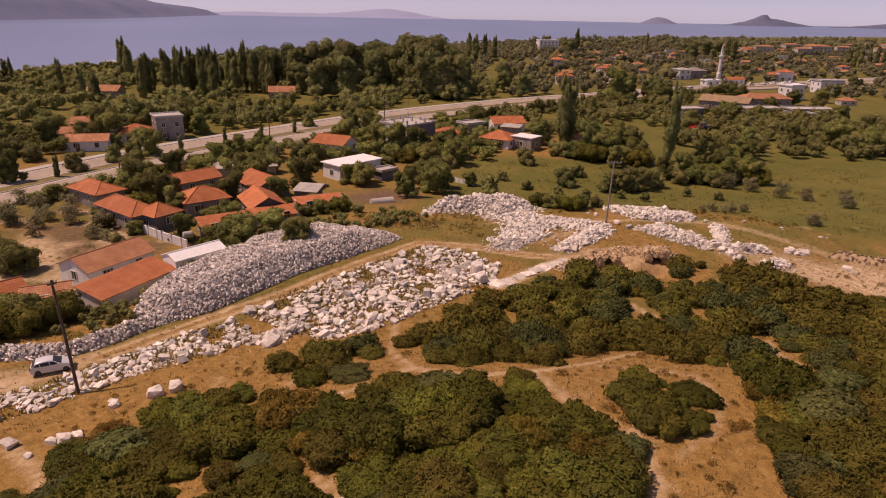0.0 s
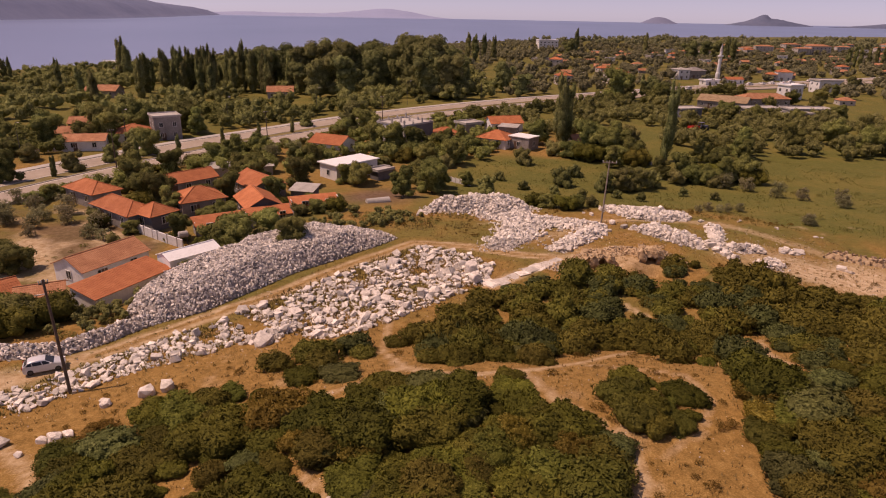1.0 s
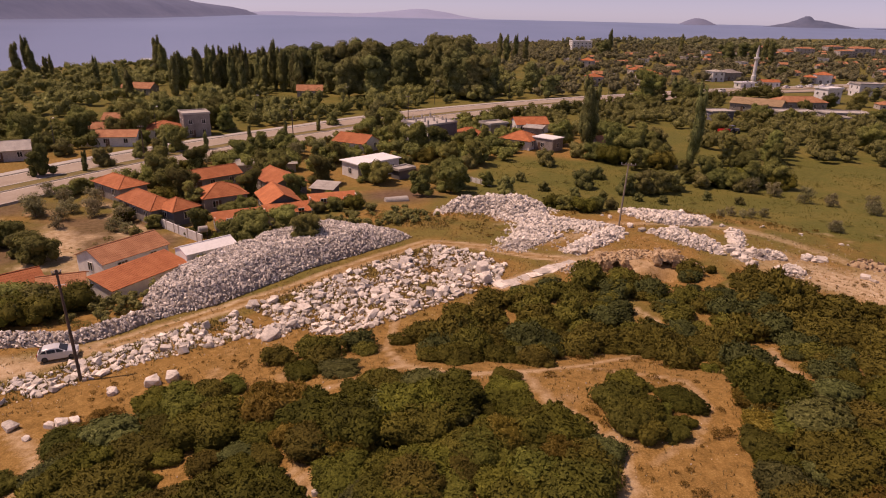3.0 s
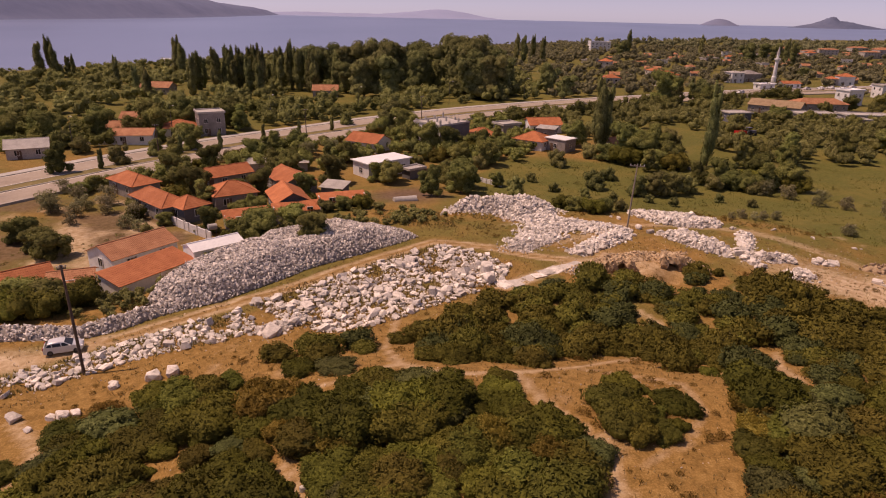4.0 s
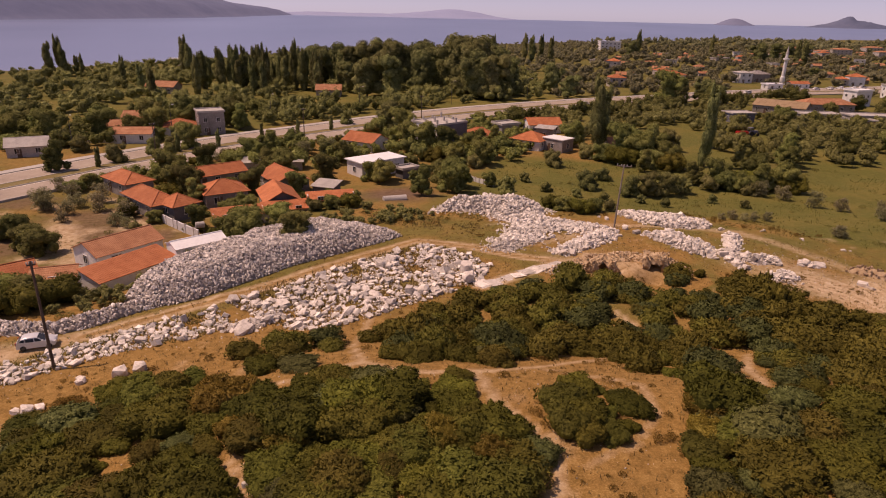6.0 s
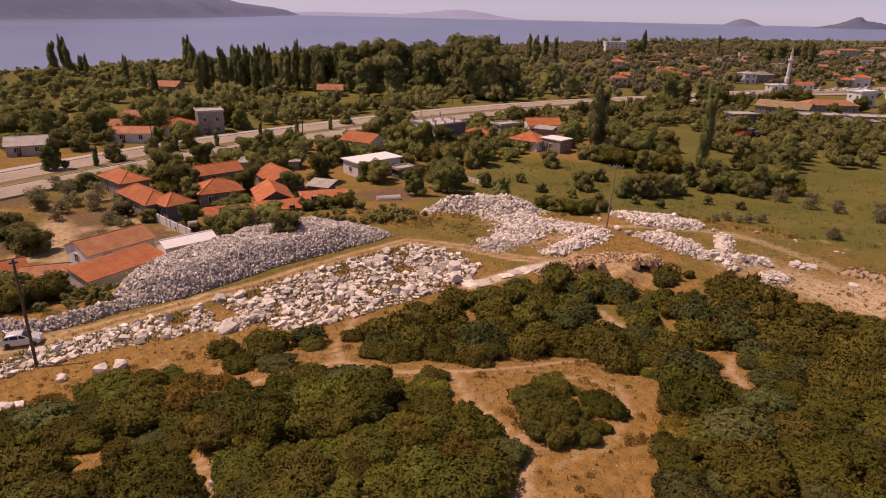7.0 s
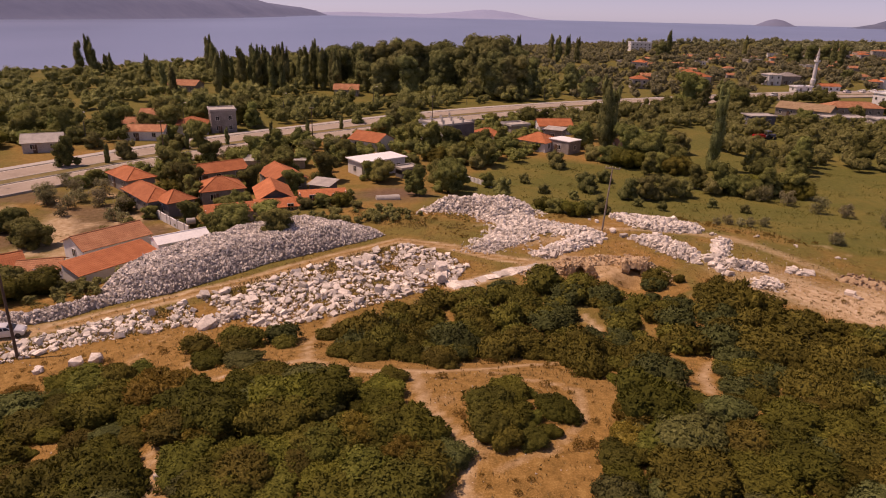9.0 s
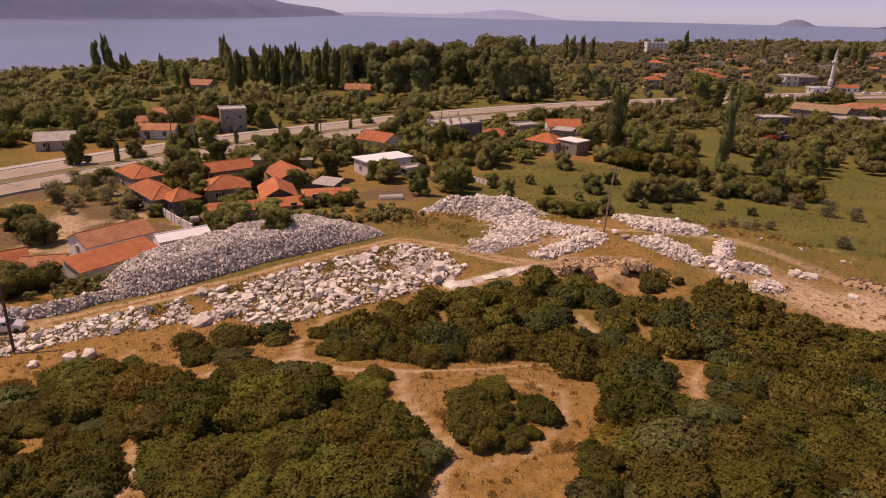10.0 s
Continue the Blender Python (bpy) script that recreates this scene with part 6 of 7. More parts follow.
# ---- cars ----
def car(x, y, z, turn, paint=CAR_PAINT, label="silver five-door hatchback parked on the dirt track"):
    """A hatchback, nose towards +x."""
    t = thing("car", pose(x, y, z, 0, 0, turn), label, "car")
    side = [(-1.98, 0.32), (-2.0, 0.62), (-1.95, 0.94), (-1.76, 1.12), (-1.42, 1.37), (-1.0, 1.45), (-0.3, 1.48), (0.15, 1.43), (1.0, 0.99), (1.68, 0.85), (1.95, 0.68), (2.0, 0.45), (1.9, 0.28), (1.75, 0.24), (-1.8, 0.24)]
    bm = bmesh.new()

    def half(py, pz):
        return py * (1 - 0.2 * max(0, pz - 0.92) / 0.58) * (0.97 if pz < 0.3 else 1)
    rows = [[bm.verts.new((px * (0.975 if abs(s) == 1 else 1), half(s * 0.86, pz), pz)) for px, pz in side] for s in (-1, -0.55, 0.55, 1)]
    for lo, hi in zip(rows, rows[1:]):
        for k in range(len(side)):
            bm.faces.new((lo[k], lo[(k + 1) % len(side)], hi[(k + 1) % len(side)], hi[k]))
    bm.faces.new(rows[0])
    bm.faces.new(rows[-1][::-1])
    bmesh.ops.recalc_face_normals(bm, faces=bm.faces)
    body = part("body", bm, paint, t)
    for p in body.data.polygons:
        p.use_smooth = len(p.vertices) == 4
    for s in (-1, 1):
        for quad in (((-0.95, 1.02), (-0.12, 1.02), (-0.2, 1.38), (-1.0, 1.36)), ((-0.02, 1.02), (0.78, 1.02), (0.22, 1.36), (-0.1, 1.38)), ((-1.6, 1.08), (-1.05, 1.02), (-1.1, 1.35), (-1.36, 1.3))):
            bm = bmesh.new()
            vs = [bm.verts.new((px, half(s * 0.872, pz), pz)) for px, pz in quad] + [bm.verts.new((px, half(s * 0.82, pz), pz)) for px, pz in quad]
            for f in ((0, 1, 2, 3), (7, 6, 5, 4), (0, 4, 5, 1), (1, 5, 6, 2), (2, 6, 7, 3), (3, 7, 4, 0)):
                bm.faces.new([vs[i] for i in f])
            bmesh.ops.recalc_face_normals(bm, faces=bm.faces)
            part("side_window", bm, GLASS, t)
        bm = bmesh.new()
        box(bm, 0.62, 0.8, s * 0.9 - 0.08, s * 0.9 + 0.08, 0.98, 1.12)
        part("mirror", bm, paint, t)
        bm = bmesh.new()
        box(bm, 1.72, 1.98, s * 0.66 - 0.16, s * 0.66 + 0.16, 0.62, 0.78)
        part("headlight", bm, CLEAR_LIGHT, t)
        bm = bmesh.new()
        box(bm, -1.99, -1.9, s * 0.72 - 0.1, s * 0.72 + 0.1, 0.75, 1.05)
        part("tail_light", bm, RED_LIGHT, t)
        for wx in (-1.28, 1.3):
            m = pose(wx, s * 0.76, 0.31, 90, 0, 0)
            bm = bmesh.new()
            tube(bm, [(0, 0, -0.1), (0, 0, -0.07), (0, 0, 0.07), (0, 0, 0.1)], [0.27, 0.31, 0.31, 0.27], 18)
            bm.transform(m)
            wheel = part("wheel", bm, RUBBER, t)
            bm = bmesh.new()
            tube(bm, [(0, 0, -0.115), (0, 0, 0.115)], [0.19, 0.19], 14)
            bm.transform(m)
            part("rim", bm, IRON, wheel)
    for name, quad in (("windscreen", ((0.20, 1.405), (0.94, 1.02))), ("rear_window", ((-1.45, 1.345), (-1.75, 1.125)))):
        bm = bmesh.new()
        (ax, az), (bx, bz) = quad
        s0, s1 = half(0.74, az), half(0.80, bz)
        off = 0.03 if name == "windscreen" else -0.03
        vs = [bm.verts.new(v) for v in ((ax + off, -s0, az + 0.015), (ax + off, s0, az + 0.015), (bx + off, s1, bz + 0.015), (bx + off, -s1, bz + 0.015), (ax, -s0, az - 0.03), (ax, s0, az - 0.03), (bx, s1, bz - 0.03), (bx, -s1, bz - 0.03))]
        for f in ((0, 1, 2, 3), (7, 6, 5, 4), (0, 4, 5, 1), (1, 5, 6, 2), (2, 6, 7, 3), (3, 7, 4, 0)):
            bm.faces.new([vs[i] for i in f])
        bmesh.ops.recalc_face_normals(bm, faces=bm.faces)
        part(name, bm, GLASS, t)
    return t


hatchback = car(-33.4, 51.0, gz(-33.4, 51.0) + 0.02, 26)
hatchback.scale = (0.83, 0.83, 0.83)
WHITE_PAINT = surface("white_paint", [(0.66, 0.66, 0.65), (0.74, 0.74, 0.73)], scale=2, rough=0.3, bump=0.0, where="Object")
parked = car(152.0, 341.0, float(plain_z(152, 341)) + 0.3, 30, WHITE_PAINT, "white hatchback parked by the town square")
for x, y, a in ((158, 345.5, 30), (172, 350, 25), (181, 355, 100), (188, 359, 110), (196, 362, 95), (203, 366, 20), (100, 305, 35), (128, 322, 210), (220, 377, 15), (44.5, 262, 35)):
    copy_thing(parked, pose(x, y, float(plain_z(x, y)) + 0.3, 0, 0, a))


def tractor(x, y, turn):
    t = thing("tractor", pose(x, y, gz(x, y), 0, 0, turn), "old blue farm tractor with a red trailer in the meadow", "tractor")
    bm = bmesh.new()
    box(bm, -0.2, 1.9, -0.45, 0.45, 0.8, 1.5)
    box(bm, -1.2, -0.2, -0.6, 0.6, 0.7, 1.2)
    part("body", bm, BLUE_PAINT, t)
    bm = bmesh.new()
    for px, py in ((-1.2, -0.6), (-1.2, 0.6), (-0.1, -0.6), (-0.1, 0.6)):
        box(bm, px - 0.05, px + 0.05, py - 0.05, py + 0.05, 1.2, 2.4)
    box(bm, -1.35, 0.05, -0.75, 0.75, 2.4, 2.5)
    part("canopy", bm, BLUE_PAINT, t)
    for px, r in ((-0.8, 0.75), (1.5, 0.45)):
        for py in (-0.75, 0.75):
            bm = bmesh.new()
            tube(bm, [(px, py - 0.15, r), (px, py + 0.15, r)], [r, r], 16)
            part("wheel", bm, RUBBER, t)
    bm = bmesh.new()
    box(bm, -5.2, -2.0, -1.0, 1.0, 0.7, 1.5)
    part("trailer", bm, RED_LIGHT, t, "red flat farm trailer")


tractor(87.5, 203.0, 20)


# ---- trees by place ----
for k, (x, y, s) in enumerate(((59.5, 156.0, 1.0),)):
    plant("poplar_a", x, y, 0.85, tall=1.35)
plant("poplar_b", 35.0, 168.0, 0.9, tall=1.35)
plant("poplar_b", 37.5, 170.5, 0.8, tall=1.3)
for kind, x, y, s in (("broad_a", -37.4, 94.0, 0.62), ("bush_a", -29.4, 88.0, 1.35), ("bush_a", -26.4, 87.0, 1.45), ("bush_a", -23.0, 91.6, 1.15),
                      ("broad_a", -25.0, 127.0, 0.85), ("broad_b", -13.6, 127.5, 0.75), ("broad_a", -16.5, 130, 0.6), ("broad_c", -4.0, 115.5, 0.8), ("broad_a", 1.3, 121.0, 0.95), ("broad_b", -1.2, 126, 0.9), ("broad_c", 3.0, 127, 0.8), ("broad_b", 8.5, 129.0, 0.5),
                      ("light_a", 11.7, 120.1, 0.8), ("big_b", -22.0, 185.0, 0.62), ("broad_a", -17.0, 180.7, 1.15), ("broad_b", -8.5, 163, 1.2), ("bush_a", -2.5, 158, 1.4), ("bush_b", 2.5, 160, 1.3), ("broad_b", 7.5, 157.0, 0.8), ("bush_a", 11.0, 164, 1.5), ("bush_c", -12, 160, 1.4), ("bush_b", -6, 152, 1.2), ("bush_a", 0, 149, 1.3), ("bush_c", 5, 146, 1.2),
                      ("light_a", 56.0, 174.2, 1.2), ("broad_b", 45.0, 157, 1.25), ("broad_a", 41.0, 161, 1.3), ("broad_c", 48.5, 161, 1.2), ("broad_b", 50.0, 155, 1.0), ("light_b", 28.5, 129.9, 1.0), ("light_b", 33.0, 138.0, 0.7), ("light_b", 23.0, 150.0, 1.0),
                      ("light_a", 36.2, 125.3, 0.9), ("light_a", 39.8, 125.5, 1.0), ("light_a", 43.7, 127.4, 1.0), ("light_b", 47.0, 130.0, 0.9), ("broad_a", 56.2, 137.0, 0.85), ("broad_b", 60.2, 132.5, 0.7), ("broad_c", 64.2, 133.8, 0.8), ("broad_b", 69.5, 136.0, 0.9), ("broad_a", 66, 142, 0.9),
                      ("olive_a", 62.8, 129.5, 0.8), ("olive_b", 66.5, 127.5, 0.9), ("olive_a", 69.8, 121.9, 0.8), ("olive_b", 73.5, 119.5, 0.8), ("olive_b", 63.2, 99.5, 0.6), ("olive_b", 77, 112, 0.8), ("olive_b", 80.5, 118, 0.8),
                      ("light_b", 20, 126, 0.5), ("light_b", 16, 134, 0.5), ("light_b", 25.5, 122, 0.45), ("light_b", 37, 119, 0.4), ("light_b", 41, 116.5, 0.45), ("light_b", 30, 118, 0.45), ("light_b", 56, 118.5, 0.4), ("light_b", 51, 122, 0.45)):
    plant(kind, x, y, s)
for kind, x, y, s in (("broad_c", 80, 160, 1.1), ("broad_c", 70, 160, 0.9), ("broad_c", 97, 168, 1.1), ("light_a", 110, 165, 1.2), ("broad_b", 118, 168, 1.2), ("broad_a", 126, 172, 1.3), ("broad_b", 116, 180, 1.2),
                      ("light_a", -75.5, 136.0, 0.95), ("light_a", -71.9, 146.1, 0.9), ("broad_a", -66.6, 153.7, 0.95), ("light_a", -69.4, 150, 0.8), ("light_b", -90.7, 146.9, 1.0), ("olive_a", -73.1, 112.7, 0.70), ("olive_a", -66.5, 106.5, 0.81), ("olive_b", -63.2, 103.0, 0.81), ("olive_a", -58.5, 101.5, 0.81), ("olive_b", -60.6, 94.5, 0.67),
                      ("bush_a", -55.0, 80.8, 1.3), ("olive_a", -52.0, 98.5, 0.74), ("olive_b", -49, 93.5, 0.59), ("broad_a", -55.5, 121.5, 0.95), ("broad_b", -51.5, 117.0, 0.9), ("broad_a", -47.5, 112.5, 0.85), ("broad_c", -59.7, 129, 0.9), ("broad_a", -53.7, 134.6, 0.8),
                      ("broad_b", -38.0, 130.5, 0.95), ("broad_a", -34.5, 128.5, 0.9), ("light_a", -37.2, 198.5, 0.9), ("broad_b", -41.5, 158.4, 0.85), ("light_a", -50.2, 152, 0.8), ("broad_c", -45.0, 150, 0.85), ("olive_a", -36, 150, 1.0), ("light_a", -30, 147, 1.0), ("broad_b", -26, 146, 0.8), ("olive_a", -31.5, 155, 1.0), ("broad_a", -47.0, 143, 0.8),
                      ("bush_a", -42.0, 61.6, 1.2), ("bush_b", -38.8, 61.8, 1.1), ("bush_a", -45.5, 61.0, 1.25), ("bush_c", -36.5, 62.4, 0.6), ("bush_a", -47.5, 58.5, 1.2), ("bush_b", -41.0, 58.5, 1.1), ("bush_a", -50.5, 60, 1.05), ("bush_b", -44.0, 57.9, 1.1), ("bush_a", -58.5, 83.5, 1.2)):
    plant(kind, x, y, s)
for kind, x, y, s in (("broad_a", -83, 170, 1.1), ("broad_b", -88, 165.5, 1.0), ("broad_a", -95.5, 163.5, 1.1), ("broad_c", -65, 184, 1.0), ("broad_b", -79, 181, 1.1), ("broad_a", -90, 179, 1.2), ("broad_b", -101, 173, 1.2), ("light_a", -74.5, 164.5, 1.0), ("broad_a", -104, 156, 1.2), ("broad_b", -110, 161, 1.2), ("broad_a", -70, 188, 1.2), ("broad_b", -84, 190, 1.3), ("bush_a", -80.5, 164, 1.2), ("light_b", -98, 152, 1.1), ("broad_a", -112, 151, 1.1), ("broad_b", -119, 159, 1.2), ("bush_a", -108, 146, 1.3), ("broad_c", -120, 171, 1.1), ("broad_a", -129, 162, 1.2), ("bush_b", -114, 141, 1.4), ("broad_b", -124, 148, 1.1), ("bush_a", -105.5, 150.5, 1.2)):
    plant(kind, x, y, s)
plant("broad_a", 79.8, 276, 1.9)
plant("broad_b", 97.7, 277, 1.2)
for x, y, s in ((43.4, 163.5, 0.9), (44, 148.4, 0.7), (51.5, 137.5, 0.7), (68.1, 155, 0.7), (78.4, 154.5, 0.8), (100, 225, 0.7), (108, 229, 0.9), (117, 229, 0.8), (127, 221, 0.8), (146, 227, 0.9), (112, 246, 0.7), (132, 250, 0.9), (150, 250, 1.0), (152, 270, 1.0), (104, 262, 0.8), (170, 280, 1.0)):
    plant("broad_b" if x > 95 else "broad_c", x, y, s)
plant("bush_a", -17.4, 80.9, 1.1, up=2.1)
for kind, x, y, s in (("bush_a", 21.5, 107.5, 0.9), ("bush_b", 24.5, 106.0, 0.9), ("bush_a", 27.0, 108.0, 0.8), ("bush_c", 30.0, 109.5, 0.8), ("bush_b", 19.8, 109.5, 0.8), ("bush_c", -11.5, 101.0, 0.6), ("bush_b", -14.5, 102.2, 0.8), ("bush_a", -17.5, 101.2, 0.8), ("bush_c", -20.0, 100.0, 0.9), ("bush_b", -31.6, 89.6, 0.9),
                      ("bush_a", 58.0, 134.0, 1.4), ("bush_b", 62.5, 136.0, 1.5), ("bush_a", 66.5, 137.5, 1.5), ("bush_c", 54.0, 133.5, 1.2), ("bush_b", 70.5, 134.0, 1.2), ("bush_c", 61.0, 130.5, 1.2), ("bush_a", 36.5, 158.5, 1.5), ("bush_b", 40.0, 155.5, 1.6), ("bush_a", 46.5, 153.0, 1.5), ("bush_c", 32.5, 161.0, 1.5), ("bush_b", 50.5, 150.5, 1.4),
                      ("olive_a", -61.0, 106.5, 0.89), ("olive_a", -68.5, 101.0, 0.96), ("olive_b", -51.5, 94.5, 0.74), ("bush_c", -46.5, 92.0, 0.7), ):
    plant(kind, x, y, s)
for kind, x, y, s in (("bush_b", -52.5, 99.5, 0.8), ("bush_a", -46.0, 96.8, 0.75), ("bush_c", -54.8, 103.5, 0.9), ("bush_a", -36.0, 103.6, 0.9), ("broad_b", -33.6, 103.8, 0.6), ("bush_b", -25.0, 108.4, 0.9), ("broad_c", -43.4, 106.6, 0.7), ("bush_a", -41.4, 115.5, 1.1), ("broad_a", -36.4, 116.0, 0.75), ("bush_b", -51.0, 110.0, 1.0), ("broad_a", -28.0, 116.0, 0.7), ("bush_a", -20.4, 111.8, 0.8), ("bush_c", -15.4, 110.0, 0.7),
                      ("olive_a", -67.5, 100.0, 0.74), ("olive_b", -70.4, 104.0, 0.81), ("olive_a", -62.6, 99.0, 0.67), ("olive_b", -46.2, 99.2, 0.67), ("bush_a", -63.0, 86.5, 1.3), ("olive_b", -40.2, 65.4, 0.7),
                      ("broad_b", -14.0, 131.2, 0.7), ("bush_a", -10.0, 141.5, 1.2), ("broad_a", -3.0, 160.5, 1.0), ("broad_b", 5.0, 163.0, 0.95), ("broad_a", -13.0, 166.0, 1.0), ("broad_c", 9.0, 169.5, 0.8), ("bush_a", 15.5, 165.0, 1.1), ("broad_b", 0.5, 150.0, 0.8), ("broad_a", 6.4, 148.5, 0.85), ("broad_a", -22.5, 170.0, 1.0), ("broad_b", 30.5, 176.0, 1.1)):
    plant(kind, x, y, s)
for k in range(44):  # bushes along the near verge of the main road
    (ax, ay), (bx, by) = ROAD[2 + k % 6], ROAD[3 + k % 6]
    u, o = rng.random(), rng.uniform(12.0, 15.5)
    ln = math.hypot(bx - ax, by - ay)
    plant(("bush_a", "bush_b", "bush_c", "olive_b")[k % 4], ax + u * (bx - ax) + o * (by - ay) / ln, ay + u * (by - ay) - o * (bx - ax) / ln, rng.uniform(0.6, 1.1))
for x, y, s in ((49.5, 106.5, 0.5), (51.2, 105.8, 0.45), (53.0, 106.6, 0.5), (55.5, 107.5, 0.5), (47.5, 105.6, 0.4), (63.5, 99.0, 0.55)):
    plant("olive_b", x, y, s)
# cypress-like clipped trees along the road
for k, (x, y) in enumerate(((-83.0, 126.5), (-76.5, 131.0), (-67.3, 149.0), (-53.3, 168.5), (-38.8, 186.5), (-60.5, 157), (-46, 177))):
    plant("poplar_b" if k else "broad_c", x, y, 0.3 if k else 0.85, tall=1.0 if k else 1.1)
# poplar rows and the tall grove
for k, (x, y, s) in enumerate(((-151, 330, 1.15), (-147, 326, 1.0), (-150.8, 272, 0.75), (-118, 234, 0.72), (-114, 262, 0.75), (-108, 285, 1.0), (-105, 282, 1.05), (-101, 284, 0.95), (-98, 288, 1.0), (-92, 280, 0.8), (-86, 290, 1.1), (-80, 286, 0.95), (-77, 292, 1.0), (-71.8, 293, 0.8), (-65, 300, 0.8), (-62, 296, 0.85),
                               (-209, 308, 1.0), (-206, 312, 1.05), (-203, 310, 0.9), (-200, 316, 0.6), (-195, 312, 0.6), (-131, 250, 0.7), (-125, 246, 0.65), (-90, 262, 0.85), (-84, 258, 0.8), (-1, 480, 1.1), (6, 484, 1.1), (30, 520, 1.2), (36, 524, 1.2), (43, 528, 1.1), (50, 520, 1.1), (-20, 470, 1.1), (98, 300, 0.5), (250, 560, 1.2), (258, 566, 1.2), (140, 640, 1.3), (210, 650, 1.2), (330, 520, 0.9), (338, 524, 0.9), (346, 530, 0.9), (356, 534, 0.8), (366, 540, 0.9), (376, 546, 0.9))):
    plant(("poplar_a", "poplar_b", "poplar_c")[k % 3], x, y, s * 1.15, tall=0.88)
for k in range(20):
    u = k / 19
    x, y = -119 + 52 * u + rng.normal(0, 0.8), 276 + 16 * u + rng.normal(0, 9)
    plant(("poplar_a", "poplar_b", "poplar_c")[k % 3], x, y, (0.75, 0.95, 1.1, 1.2, 0.85)[k * 7 % 5] * rng.uniform(0.92, 1.08), tall=0.98)
for k, (x, y, s) in enumerate(((-78, 305, 0.9), (-72, 310, 0.95), (-66, 306, 1.0), (-62, 312, 0.95), (-44, 268, 0.8), (-54, 280, 0.7), (-22, 292, 0.9)) + ((-58, 300, 1.0), (-52, 306, 1.05), (-46, 300, 1.1), (-41, 308, 1.1), (-35, 302, 1.1), (-38, 275, 0.95), (-33, 268, 0.9), (-29, 300, 1.05), (-23, 306, 1.0), (-48, 316, 1.1), (-28, 318, 1.1), (-8, 296, 1.2), (-2, 290, 1.25), (3, 284, 1.25), (-4, 302, 1.3), (5, 297, 1.25), (10, 290, 1.1), (0, 275, 1.0), (7, 273, 0.95), (-12, 303, 1.1), (16, 305, 0.8), (34, 300, 0.7))):
    plant(("big_a", "big_b")[k % 2], x, y, s * 1.25)
for k, (x, y, s) in enumerate(((98, 290, 0.75), (104, 285, 0.6), (92, 300, 0.6), (40, 285, 0.8), (235, 600, 1.3), (250, 605, 1.3), (265, 612, 1.3), (280, 618, 1.2), (130, 620, 1.2), (200, 420, 0.6), (215, 330, 0.6), (188, 300, 0.5), (230, 270, 0.6), (246, 286, 0.6))):
    plant(("big_a", "big_b")[k % 2], x, y, s, tall=0.8)


# ---- far woods and orchards, too many to count ----
def woodland(label, poly, n, gap, size, leaf, per, material, seed, clear=None):
    g = np.random.default_rng(seed)
    out, ways = [], []
    for x, y in scatter(poly, n, gap, g, 12):
        if to_lines(x, y, [ROAD]) < 14 or (clear is not None and clear(x, y)):
            continue
        s = g.uniform(*size) * (0.45 if y - np.interp(x, COAST_X, COAST_Y) > -150 and x < 100 else 1.0)
        lobes = [(g.uniform(-0.75, 0.75) * s, g.uniform(-0.75, 0.75) * s, s * g.uniform(0.4, 1.15), s * g.uniform(0.35, 0.6), s * g.uniform(0.35, 0.6), s * g.uniform(0.35, 0.65)) for _ in range(6)]
        lobes.append((0, 0, s * 0.35, s * 0.7, s * 0.65, s * 0.45))
        p, d = lobed(lobes, per, g, low=-0.3, fill=0.92)
        inner, faced = cores(lobes, 0.76, BALL)
        out.append(np.concatenate([leaf_quads(p, d + (0, 0, 0.2), leaf, g, 0.3), inner]) + (x, y, float(plain_z(x, y)) + 0.1 * s))
        ways.append(np.concatenate([d, faced]) + (0, 0, 0.05))
    tagged(part("woodland", quads_mesh("woodland", np.concatenate(out), material, np.concatenate(ways)), None), label, "trees", kind="stuff")


fields = lambda x, y: fbm(np.array(x / 38.0), np.array(y / 38.0), 44) > 0.3 or fbm(np.array(x / 24.0), np.array(y / 30.0), 52) > 0.38
woodland("scrubby orchard trees between the road and shore", [(-150, 120), (-100, 130), (-82, 150), (-40, 215), (0, 255), (30, 280), (30, 400), (-60, 480), (-170, 480), (-215, 400), (-260, 300), (-260, 200)], 1500, 4.0, (1.3, 4.0), 0.5, 330, WOOD_LEAVES, 31, lambda x, y: fields(x, y) or (-104 < x < -60 and to_lines(x, y, [ROAD]) < 44 and y < 196) or math.hypot(x + 128, y - 262) < 14 or math.hypot(x + 60, y - 262) < 14 or math.hypot(x + 97, y - 137) < 13 or math.hypot(x + 111, y - 174) < 9)
woodland("low dark scrub beside the main road", [(-150, 130), (-92, 150), (-60, 198), (-10, 250), (-12, 262), (-60, 240), (-110, 200)], 160, 3.2, (1.6, 2.8), 0.5, 320, TREE_LEAVES, 33, fields)
woodland("trees and gardens among the town's houses", [(30, 270), (90, 310), (140, 350), (240, 240), (360, 260), (640, 520), (760, 760), (500, 900), (150, 860), (60, 560)], 2000, 5.0, (1.5, 3.9), 1.1, 110, HAZED_LEAVES, 32, lambda x, y: fbm(np.array(x / 30.0), np.array(y / 30.0), 61) > 0.35)
woodland("low scrub and trees along the shore", [(-170, 480), (-60, 440), (30, 390), (60, 560), (150, 860), (90, 940), (-60, 760), (-190, 530)], 900, 6.5, (1.4, 3.4), 1.0, 80, HAZED_LEAVES, 40, lambda x, y: fbm(np.array(x / 40.0), np.array(y / 60.0), 47) > 0.4)
woodland("distant shore trees beyond the town", [(120, 880), (330, 760), (760, 860), (1300, 1100), (1500, 1300), (700, 1200), (350, 1080), (160, 960)], 650, 13, (3, 6.5), 1.8, 100, HAZED_LEAVES, 35)
